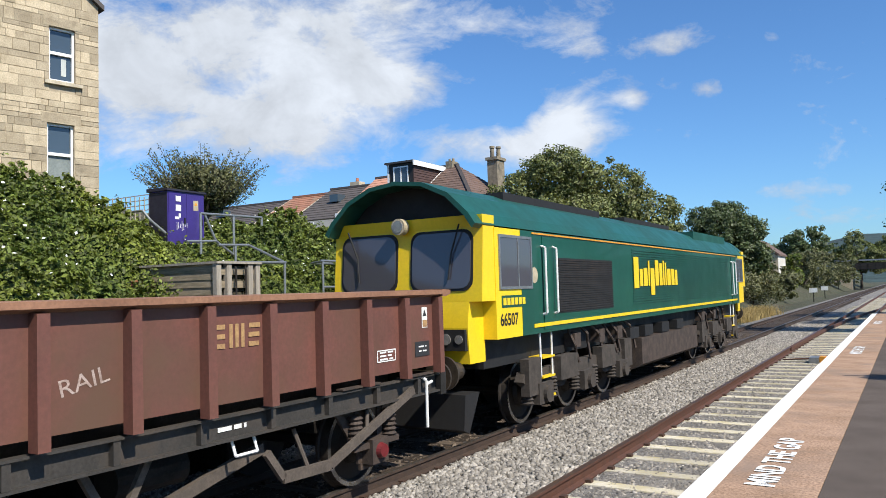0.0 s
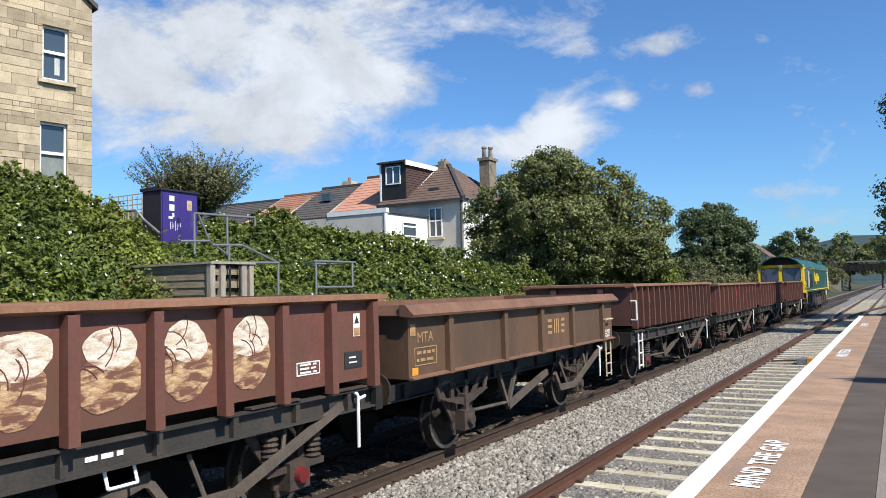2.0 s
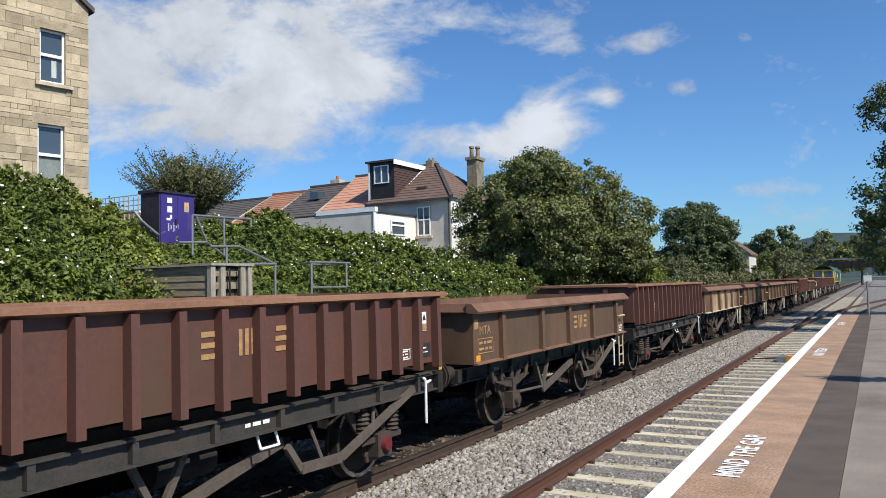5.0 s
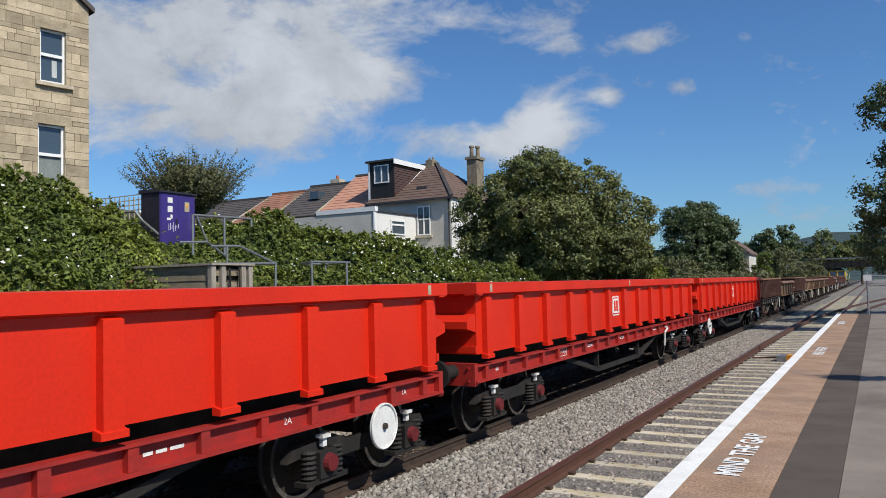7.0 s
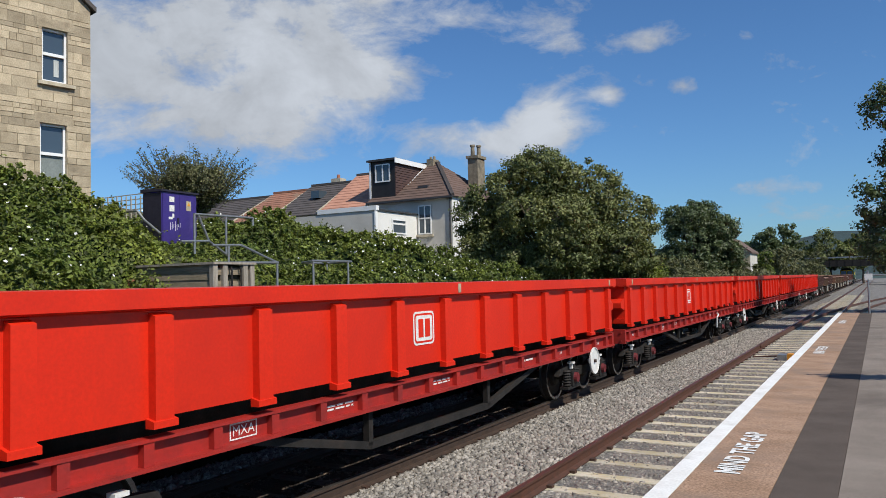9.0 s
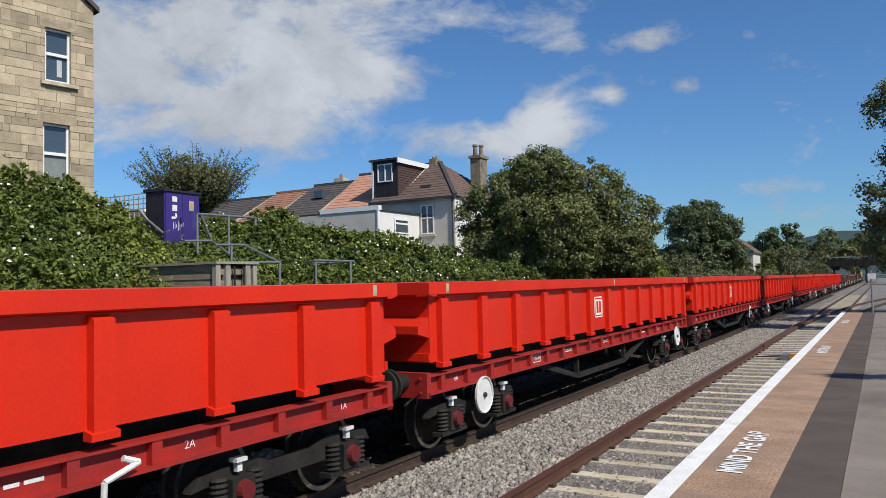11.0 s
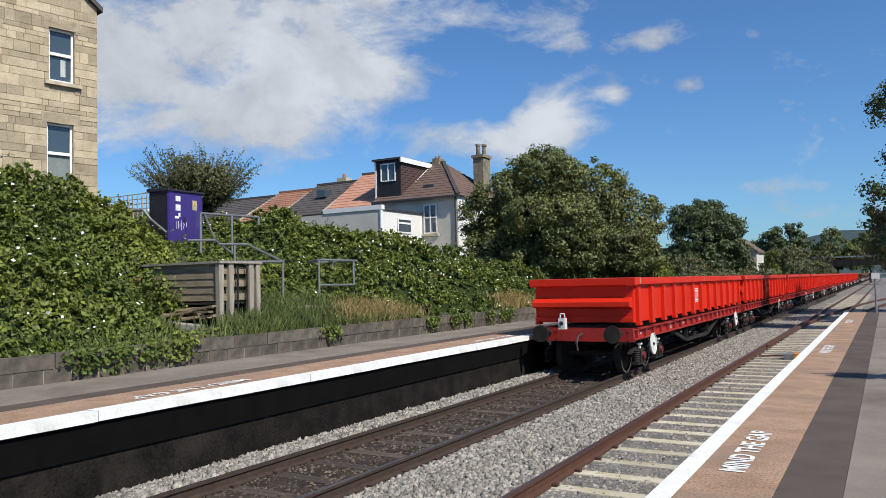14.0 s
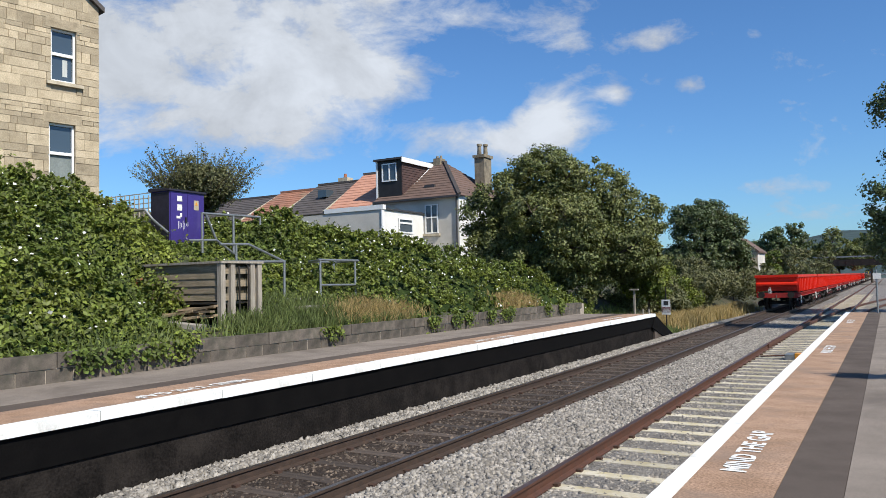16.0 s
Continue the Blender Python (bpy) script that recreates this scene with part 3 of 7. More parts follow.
MAT["brown"] = material("dirty_brown_wagon_paint", (0.136, 0.074, 0.041), (0.095, 0.052, 0.030), 0.7, scale=1.2, fine=25, bump=0.2, vary=0.22, stain=(0.064, 0.040, 0.025), stain_at=(0.46, 0.68), stretch=(1, 1, 0.4))
MAT["brown_rim"] = material("rusted_brown_rim", (0.185, 0.092, 0.055), (0.125, 0.062, 0.038), 0.8, scale=2, fine=30, bump=0.25, vary=0.22)
MAT["flaking"] = material("flaking_cream_and_rust_paint", (0.40, 0.315, 0.195), (0.25, 0.17, 0.095), 0.8, scale=2.6, fine=25, bump=0.3, vary=0.3, stain=(0.105, 0.06, 0.036), stain_at=(0.475, 0.60), stretch=(1, 1, 0.3))
MAT["red"] = material("bright_red_wagon_paint", (0.66, 0.026, 0.008), (0.58, 0.021, 0.007), 0.42, scale=0.7, fine=30, bump=0.08, vary=0.10, spec=0.3, stain=(0.42, 0.02, 0.011), stain_at=(0.56, 0.88))
MAT["red_dirty"] = material("dusty_red_frame_paint", (0.38, 0.022, 0.015), (0.26, 0.019, 0.015), 0.5, scale=2.5, fine=30, bump=0.12, vary=0.12, stain=(0.10, 0.02, 0.018), stain_at=(0.55, 0.8))
MAT["frame"] = material("dark_grimy_underframe", (0.024, 0.021, 0.019), (0.013, 0.012, 0.011), 0.8, scale=4, fine=40, vary=0.35, stain=(0.040, 0.028, 0.021), stain_at=(0.52, 0.76), spec=0.3)
MAT["solebar"] = material("dusty_dark_solebar", (0.042, 0.036, 0.031), (0.026, 0.023, 0.02), 0.75, scale=3, fine=40, vary=0.3, stain=(0.062, 0.046, 0.035), stain_at=(0.5, 0.75))
MAT["bogie_grime"] = material("grimy_locomotive_bogie", (0.058, 0.045, 0.036), (0.032, 0.026, 0.021), 0.9, scale=5, fine=40, vary=0.35)
MAT["gear"] = material("rusty_brake_gear", (0.075, 0.052, 0.04), (0.042, 0.031, 0.026), 0.8, 0.2, scale=6, fine=50, vary=0.3)
MAT["gear_brown"] = material("mud_brown_bogie", (0.098, 0.076, 0.06), (0.06, 0.048, 0.039), 0.9, scale=4, fine=40, vary=0.25)
MAT["wheel"] = material("grimy_wheel_steel", (0.022, 0.018, 0.016), (0.036, 0.028, 0.022), 0.7, 0.3, scale=6, fine=50)
MAT["tyre"] = material("polished_wheel_tread", (0.35, 0.34, 0.33), None, 0.3, 0.9, scale=6, fine=50)
MAT["buffer"] = material("greasy_buffer_steel", (0.05, 0.04, 0.033), (0.10, 0.075, 0.055), 0.5, 0.6, scale=5, fine=40)
MAT["axle_red"] = material("red_axlebox_cap", (0.14, 0.014, 0.016), None, 0.5)
MAT["white_steel"] = material("white_painted_steel", (0.72, 0.72, 0.70), (0.6, 0.58, 0.55), 0.5, scale=6, fine=40, vary=0.1)
MAT["cream_steel"] = material("cream_painted_steel", (0.48, 0.40, 0.27), None, 0.6, scale=6, fine=40, vary=0.15)
MAT["yellow_mark"] = material("faded_yellow_stencil", (0.40, 0.24, 0.10), (0.28, 0.16, 0.075), 0.7, scale=9, fine=50, vary=0.25)
MAT["white_mark"] = material("white_stencil", (0.75, 0.74, 0.71), (0.6, 0.59, 0.56), 0.7, scale=9, fine=60, vary=0.2)
MAT["dark_plate"] = material("black_data_panel", (0.03, 0.03, 0.032), None, 0.6)
MAT["orange_mark"] = material("orange_reflector", (0.75, 0.32, 0.03), None, 0.5)
MAT["red_graffiti"] = material("red_spray_paint", (0.42, 0.02, 0.03), None, 0.6, scale=8)
MAT["silver_graffiti"] = material("silver_spray_paint", (0.80, 0.75, 0.66), (0.60, 0.47, 0.33), 0.4, 0.15, scale=8, fine=45, vary=0.25, stain=(0.30, 0.13, 0.06), stain_at=(0.50, 0.62), stretch=(1, 2.6, 0.8))
MAT["flaked_graffiti"] = material("flaked_silver_and_rust_paint", (0.62, 0.45, 0.26), (0.34, 0.16, 0.075), 0.5, 0.1, scale=9, fine=45, vary=0.3, stain=(0.17, 0.075, 0.05), stain_at=(0.44, 0.53), stretch=(1, 3.0, 0.7))
MAT["loco_green"] = material("dark_green_locomotive_paint", (0.004, 0.072, 0.046), (0.004, 0.060, 0.039), 0.38, scale=0.8, fine=25, bump=0.08, vary=0.09, coat=0.15)
MAT["loco_roof"] = material("weathered_green_roof", (0.010, 0.082, 0.060), (0.009, 0.062, 0.046), 0.45, scale=1.5, fine=20, bump=0.1, vary=0.12)
MAT["loco_yellow"] = material("warning_yellow_paint", (0.80, 0.55, 0.015), (0.72, 0.48, 0.015), 0.4, scale=0.8, fine=25, bump=0.05, vary=0.06, stain=(0.55, 0.36, 0.04), stain_at=(0.62, 0.9))
MAT["loco_black"] = material("black_grille_and_grime", (0.012, 0.011, 0.011), None, 0.7, scale=3, fine=60)
MAT["orange_line"] = material("orange_lining", (0.70, 0.30, 0.03), None, 0.5)
# faint lavender base colour paints some reflected sky into the glass
MAT["loco_glass"] = glass("cab_glass_sky_tint", (0.065, 0.062, 0.075), 0.06)
MAT["lamp"] = material("headlamp_lens", (0.5, 0.5, 0.48), None, 0.15, 0.6)

SPEED = (20.6812, -0.0973, 0.0003)


# small surges of the train about its even run: seconds, metres
SURGE = ((0.0, 0.04), (0.5, -0.20), (1.0, 0.0), (3.0, 0.0), (3.5, -0.32), (4.0, 0.12), (4.5, 0.0), (6.5, 0.0), (7.0, 0.36), (7.5, -0.15), (8.0, 0.12), (8.5, -0.05), (9.0, 0.15), (9.5, 0.1), (12.0, 0.0), (16.0, 0.0))


def gone(t):
    return SPEED[0] * t + SPEED[1] * t * t + SPEED[2] * t ** 3 + float(np.interp(t, [a for a, _ in SURGE], [b for _, b in SURGE]))


def place(y):
    """Pose in the train of a vehicle whose leading end lies at y at the start."""
    return Matrix.Translation((XC, y, 0))


def turned(profile, n=28):
    """A body turned round the x axis out of (x, radius) pairs."""
    bm = B()
    rings = [[bm.verts.new((x, r * math.cos(math.tau * k / n), r * math.sin(math.tau * k / n))) for k in range(n)] for x, r in profile]
    for p, q in zip(rings, rings[1:]):
        for k in range(n):
            bm.faces.new((p[k], p[(k + 1) % n], q[(k + 1) % n], q[k]))
    bm.faces.new(rings[0][::-1])
    bm.faces.new(rings[-1])
    return bm


def wheelset(parent, y, r=0.46):
    """Axle with its two wheels; turns on its thing."""
    w = part("wheelset", rod(B(), (-0.95, 0, 0), (0.95, 0, 0), 0.07, 10), MAT["wheel"], parent, at=Matrix.Translation((0, y, r)))
    for s in (-1, 1):
        prof = [(0.665, 0.10), (0.665, r + 0.03), (0.69, r + 0.025), (0.70, r), (0.80, r - 0.006), (0.80, r * 0.86), (0.765, r * 0.82), (0.755, r * 0.46), (0.82, r * 0.40), (0.83, r * 0.2)]
        part("wheel", turned([(s * x, q) for x, q in prof]), MAT["wheel"], w, "grimy steel wheel")
        rim = B()
        n = 28
        ring = [[rim.verts.new((s * 0.803, rr * math.cos(math.tau * i / n), rr * math.sin(math.tau * i / n))) for i in range(n)] for rr in (r * 0.98, r * 0.88)]
        for i in range(n):
            rim.faces.new((ring[0][i], ring[0][(i + 1) % n], ring[1][(i + 1) % n], ring[1][i]))
        part("tyre", rim, MAT["tyre"], w, "bright worn tyre rim")
    return w


def coil(bm, x, y, z, height, r):
    """An upright coil spring, one ridged turned body."""
    rows = []
    n, turns = 12, 6
    for i in range(turns * 2 + 1):
        rr = r if i % 2 else r * 0.72
        rows.append([bm.verts.new((x + rr * math.cos(2 * math.pi * k / n), y + rr * math.sin(2 * math.pi * k / n), z + height * i / (turns * 2))) for k in range(n)])
    for p, q in zip(rows, rows[1:]):
        for k in range(n):
            bm.faces.new((p[k], p[(k + 1) % n], q[(k + 1) % n], q[k]))
    bm.faces.new(rows[0][::-1])
    bm.faces.new(rows[-1])
    return bm


def buffers(parent, y, out, mat="buffer", reach=1.0):
    out = out * reach
    for s in (-1, 1):
        bm = B()
        rod(bm, (s * 0.865, y, 1.0), (s * 0.865, y + out * 0.22, 1.0), 0.10, 14)
        rod(bm, (s * 0.865, y + out * 0.22, 1.0), (s * 0.865, y + out * 0.33, 1.0), 0.065, 14)
        rod(bm, (s * 0.865, y + out * 0.33, 1.0), (s * 0.865, y + out * 0.365, 1.0), 0.20, 24)
        part("buffer", bm, MAT[mat], parent, "greasy round buffer")
    bm = B()
    pipe(bm, [(0, y, 0.98), (0, y + out * 0.22, 0.93), (0, y + out * 0.32, 0.78), (0.02, y + out * 0.30, 0.62)], 0.03, 6)
    part("coupling", bm, MAT["gear"], parent, "hanging screw coupling")


def open_body(w, y0, y1, z0, z1, wall=0.05, floor=0.06, out=0.0):
    """An open-topped box with real walls; out: how far the sides lean out at the top."""
    bm = B()
    outer = [[bm.verts.new((sx * (w + (out if z == z1 else 0)), y + (out if z == z1 else 0) * sy, z)) for sx, y, sy in ((-1, y0, -1), (1, y0, -1), (1, y1, 1), (-1, y1, 1))] for z in (z0, z1)]
    inner = [[bm.verts.new((sx * (w - wall + (out if z == z1 else 0)), y - sy * wall, z)) for sx, y, sy in ((-1, y0, -1), (1, y0, -1), (1, y1, 1), (-1, y1, 1))] for z in (z0 + floor, z1)]
    for i in range(4):
        j = (i + 1) % 4
        bm.faces.new((outer[0][i], outer[0][j], outer[1][j], outer[1][i]))
        bm.faces.new((inner[0][j], inner[0][i], inner[1][i], inner[1][j]))
        bm.faces.new((outer[1][i], outer[1][j], inner[1][j], inner[1][i]))
    bm.faces.new(outer[0][::-1])
    bm.faces.new(inner[0])
    return bm


def rim_frame(w, y0, y1, z0, z1, deep, lip):
    bm = B()
    for s in (-1, 1):
        prism(bm, [(s * (w - deep), z1), (s * (w + lip), z1 - 0.01), (s * (w + lip), z0 + lip * 0.25), (s * w, z0), (s * (w - deep), z0)], y0 - lip, y1 + lip)
    for y, s in ((y0, -1), (y1, 1)):
        prism(bm, [(y - s * deep, z1 + 0.003), (y + s * (lip + 0.002), z1 - 0.008), (y + s * (lip + 0.002), z0 + lip * 0.25), (y, z0), (y - s * deep, z0)], -w - lip + 0.003, w + lip - 0.003, "x")
    return bm


def stencil(parent, name, mesh, x, y, z, label="", turn=0.0):
    return part(name, mesh, None, parent, label, at=Matrix.Translation((x, y, z)) @ SIDE @ pose(0, 0, 0, 0, 0, turn))


def bars_panel(w, h, rows, mat, name="stencil_bars", seed=1, frame_line=True, fill=0.5):
    """Unreadable writing as plain bars, with a thin outline; x right, y up, centred."""
    rnd = random.Random(seed)
    bm = B()
    if frame_line:
        for x0, x1, y0, y1 in ((-w / 2, w / 2, h / 2 - 0.012, h / 2), (-w / 2, w / 2, -h / 2, -h / 2 + 0.012), (-w / 2, -w / 2 + 0.012, -h / 2 + 0.012, h / 2 - 0.012), (w / 2 - 0.012, w / 2, -h / 2 + 0.012, h / 2 - 0.012)):
            box(bm, x0, x1, y0, y1, 0, 0.003)
    step = h / (rows + 0.5)
    for i in range(rows):
        y = h / 2 - step * (i + 0.75)
        x = -w / 2 + 0.05
        while x < w / 2 - 0.07:
            b = min(rnd.uniform(0.05, 0.16), w / 2 - 0.05 - x)
            box(bm, x, x + b, y - step * fill / 2, y + step * fill / 2, 0, 0.003)
            x += b + 0.03
    return mesh_of(name, bm, mat)


def plate(w, h, mat, name="plate", t=0.004):
    return mesh_of(name, box(B(), -w / 2, w / 2, -h / 2, h / 2, 0, t), mat)


def coal_wagon(n_ribs=11, L=7.3, up=0.0, paint="maroon", label="faded maroon ribbed open box wagon on the far track"):
    """Two-axle high-sided box wagon in faded maroon: local y runs back from its leading end."""
    w = thing("box_wagon", place(0), label, "wagon", "goods train wagons")
    foot, top = 1.14 + up * 1.4, 2.06 + up
    part("body", open_body(1.19, -L + 0.05, -0.05, 1.22 + up, top), MAT[paint], w)
    part("top_rim", rim_frame(1.19, -L + 0.05, -0.05, top - 0.02, top + 0.065, 0.07, 0.11), MAT["maroon_rim"], w, "rusty top rim")
    half = 0.045 if n_ribs < 14 else 0.04
    rib = mesh_of("rib", soften(prism(B(), [(0, foot), (0.11, foot), (0.10, top - 0.025), (0, top - 0.01)], -half, half), 0.008, 1), MAT[paint])
    for i in range(n_ribs):
        y = -0.16 - i * (L - 0.32) / (n_ribs - 1)
        for s in (0, 180):
            part("rib", rib, None, w, at=pose(1.19 if s == 0 else -1.19, y, 0, 0, 0, s))
    end_rib = mesh_of("end_rib", soften(prism(B(), [(0, foot), (0.14, foot), (0.09, top - 0.025), (0, top - 0.01)], -0.06, 0.06), 0.008, 1), MAT[paint])
    for x in (-0.55, 0.55):
        part("end_rib", end_rib, None, w, at=pose(x, -0.05, 0, 0, 0, 90))
        part("end_rib", end_rib, None, w, at=pose(x, -L + 0.05, 0, 0, 0, -90))
    under_frame(w, L)
    return w


def under_frame(w, L, z0=0.90, z1=1.12, spring=False):
    """Solebars, headstocks, running gear and brake rigging of a two-axle wagon."""
    for s in (-1, 1):
        bm = B()
        o = 0.32 if spring else 0.0
        prism(bm, [(s * (a - o), z) for a, z in ((1.10, z0), (1.19, z0), (1.19, z0 + 0.02), (1.12, z0 + 0.02), (1.12, z1 - 0.02), (1.19, z1 - 0.02), (1.19, z1), (1.10, z1))], -L, 0)
        for i in range(9):
            y = -0.5 - i * (L - 1) / 8
            box(bm, *sorted((s * (1.12 - o), s * (1.18 - o))), y - 0.03, y + 0.03, z0 + 0.022, z1 - 0.022)
        part("solebar", bm, MAT["solebar"], w, "dark channel solebar")
        for y in () if spring else (-0.55, -1.6, -L + 1.6, -L + 0.55):
            part("step_rail", box(B(), *sorted((s * 1.12, s * 1.21)), y - 0.32, y + 0.32, z1 + 0.012, z1 + 0.03), MAT["gear"], w, "worn flat bracket strip")
    for y in (0.0, -L):
        part("headstock", soften(box(B(), -1.0 if spring else -1.2, 1.0 if spring else 1.2, y - 0.06, y + 0.06, 0.86, 1.04 if spring else 1.13), 0.015, 1), MAT["frame"], w)
    buffers(w, 0.06, 1)
    buffers(w, -L - 0.06, -1)
    part("centre_sill", box(B(), -0.45, 0.45, -L + 0.1, -0.1, 0.82, 1.10), MAT["frame"], w)
    for ya in ((-1.80, -5.85) if spring else (-1.25, -L + 1.25)):
        wheelset(w, ya)
        for s in (-1, 1):
            x = s * 1.0
            bm = B()
            # axle guard plate, W shape
            for a, b in (((x, ya - 0.55, 0.92), (x, ya - 0.16, 0.40)), ((x, ya + 0.55, 0.92), (x, ya + 0.16, 0.40)), ((x, ya - 0.2, 0.92), (x, ya - 0.16, 0.3)), ((x, ya + 0.2, 0.92), (x, ya + 0.16, 0.3)), ((x, ya - 0.17, 0.27), (x, ya + 0.17, 0.27))):
                bar(bm, a, b, 0.03, 0.09)
            part("axle_guard", bm, MAT["gear"], w)
            bm = B()
            if spring:
                us = [-1 + 0.125 * k for k in range(17)]
                stack = [(ya + u * 0.62, 0.715 + 0.055 * u * u) for u in us]
                stack += [(ya + u * 0.62, 0.715 + 0.055 * u * u - 0.02 * math.ceil(5 * (1.001 - abs(u)) + 0.01)) for u in us[::-1]]
                prism(bm, stack, *sorted((x + s * 0.01, x + s * 0.11)), "x")
                part("spring_buckle", soften(box(B(), *sorted((x, x + s * 0.13)), ya - 0.05, ya + 0.05, 0.54, 0.75), 0.012, 1), MAT["gear"], w)
                for u in (-1, 1):
                    part("spring_shackle", rod(B(), (x + s * 0.06, ya + u * 0.60, 0.74), (x + s * 0.06, ya + u * 0.68, 0.94), 0.032, 8), MAT["gear"], w)
            else:
                coil(bm, x + s * 0.06, ya - 0.30, 0.52, 0.30, 0.085)
                box(bm, *sorted((x, x + s * 0.12)), ya - 0.40, ya + 0.40, 0.46, 0.52)
                extra = coil(B(), x + s * 0.06, ya + 0.30, 0.52, 0.30, 0.085)
                part("spring", extra, MAT["gear"], w)
            part("spring", bm, MAT["gear"], w)
            bm = B()
            soften(box(bm, *sorted((x, x + s * 0.16)), ya - 0.14, ya + 0.14, 0.29, 0.55), 0.03, 2)
            axle = part("axlebox", bm, MAT["gear"], w)
            part("axle_cap", rod(B(), (x + s * 0.16, ya, 0.42), (x + s * 0.215, ya, 0.42), 0.085, 16, 0.07), MAT["axle_red" if not spring else "gear"], axle, "round axle end cap")
    for s in (-1, 1):
        x = s * 1.06
        bm = B()
        x = s * 1.17
        bar(bm, (x, -0.62, 0.98), (x, -2.10, 0.44), 0.05, 0.085)
        bar(bm, (x, -2.10, 0.44), (x, -2.75, 0.46), 0.05, 0.10)
        bar(bm, (x, -2.75, 0.46), (x, -2.95, 0.72), 0.05, 0.07)
        for a, b in (((-2.4, 0.45), (-2.5, 0.85)), ((-1.5, 0.66), (-1.35, 0.90))):
            rod(bm, (x, a[0], a[1]), (x - s * 0.1, b[0], b[1]), 0.022, 6)
        x = s * 1.06
        part("brake_lever", bm, MAT["gear_brown"], w, "long cranked brake lever")
        bm = B()
        bar(bm, (x - s * 0.1, -2.8, 0.72), (x - s * 0.1, -4.3, 0.36), 0.06, 0.10)
        bar(bm, (x - s * 0.1, -4.6, 0.90), (x - s * 0.1, -4.3, 0.36), 0.05, 0.06)
        bar(bm, (x - s * 0.1, -4.0, 0.90), (x - s * 0.1, -4.3, 0.36), 0.05, 0.06)
        rod(bm, (x - s * 0.1, -4.3, 0.42), (x - s * 0.1, -L + 2.0, 0.46), 0.025, 6)
        part("brake_linkage", bm, MAT["gear_brown"], w)
        bm = B()
        back = Matrix.Translation((0, -0.45 if spring else 0.0, -0.08 if spring else 0.0))
        pipe(bm, [(x + s * 0.1, -0.40, 1.10), (x + s * 0.14, -0.38, 1.06), (x + s * 0.14, -0.38, 0.52)], 0.019, 8)
        rod(bm, (x + s * 0.14, -0.38, 1.02), (x + s * 0.14, -0.26, 1.04), 0.018, 8)
        part("white_lever", bm, MAT["white_steel"], w, "white painted release lever", at=back)
        if spring:
            continue
        bm = B()
        pipe(bm, [(x + s * 0.05, -3.3, 0.9), (x + s * 0.1, -3.3, 0.76), (x + s * 0.1, -3.05, 0.76), (x + s * 0.05, -3.05, 0.9)], 0.014, 6)
        part("step_iron", bm, MAT["white_steel"], w, "pale bent step iron")
    part("brake_cylinder", rod(B(), (0.55, -3.4, 0.66), (0.55, -4.1, 0.66), 0.16, 14), MAT["frame"], w)
    part("air_reservoir", rod(B(), (0.6, -L + 2.5, 0.60), (0.6, -L + 2.2, 0.60), 0.10, 12), MAT["frame"], w)


def tank_frame_wagon(body_mat="brown", rim_mat="brown_rim", label="dirty brown low open box wagon on the far track"):
    """Two-axle low-sided wagon with heavy overhanging rim, leaf springs and ladders."""
    L = 7.41
    w = thing("low_wagon", place(0), label, "wagon", "goods train wagons")
    part("body", open_body(1.20, -L + 0.06, -0.06, 1.11, 1.86), MAT[body_mat], w)
    lip = B()
    for s in (-1, 1):
        prism(lip, [(s * 1.20, 1.10), (s * 1.27, 1.105), (s * 1.27, 1.125), (s * 1.20, 1.14)], -L + 0.06, -0.06)
    part("bottom_lip", lip, MAT["brown_rim"] if body_mat != "flaking" else MAT["cream_steel"], w, "worn lower lip")
    bm = B()
    for s in (-1, 1):
        prism(bm, [(s * 1.14, 1.985), (s * 1.22, 1.98), (s * 1.335, 1.865), (s * 1.32, 1.835), (s * 1.20, 1.84), (s * 1.14, 1.85)], -L - 0.02, 0.02)
    for y, s in ((-L + 0.06, -1), (-0.06, 1)):
        prism(bm, [(y - s * 0.06, 1.983), (y + s * 0.03, 1.979), (y + s * 0.07, 1.86), (y, 1.84), (y - s * 0.06, 1.85)], -1.139, 1.139, "x")
    part("top_rim", bm, MAT[rim_mat], w, "heavy rusty overhanging rim")
    rib = mesh_of("rib", soften(prism(B(), [(0, 1.08), (0.075, 1.10), (0.07, 1.855), (0, 1.855)], -0.055, 0.055), 0.008, 1), MAT[rim_mat if body_mat == "flaking" else body_mat])
    for y in (-0.72, -2.26, -3.59, -4.90, -6.46):
        for s in (0, 180):
            part("rib", rib, None, w, at=pose(1.20 if s == 0 else -1.20, y, 0, 0, 0, s))
    for x in (-0.6, 0.6):
        part("end_rib", rib, None, w, at=pose(x, -0.06, 0, 0, 0, 90))
        part("end_rib", rib, None, w, at=pose(x, -L + 0.06, 0, 0, 0, -90))
    under_frame(w, L, 0.80, 1.02, spring=True)
    for y in (-0.38,):
        bm = B()
        for d in (-0.14, 0.14):
            rod(bm, (1.22, y + d, 1.05), (1.22, y + d, 0.40), 0.018, 8)
        for z in (0.45, 0.64, 0.83):
            rod(bm, (1.22, y - 0.14, z), (1.22, y + 0.14, z), 0.016, 8)
        part("ladder", bm, MAT["cream_steel"], w, "cream painted end ladder")
    bm = B()
    pipe(bm, [(1.21, -0.72, 1.50), (1.30, -0.72, 1.50), (1.30, -0.30, 1.50), (1.21, -0.30, 1.50)], 0.018, 8)
    part("grab_handle", bm, MAT["cream_steel"], w, "bent cream grab rail")
    return w


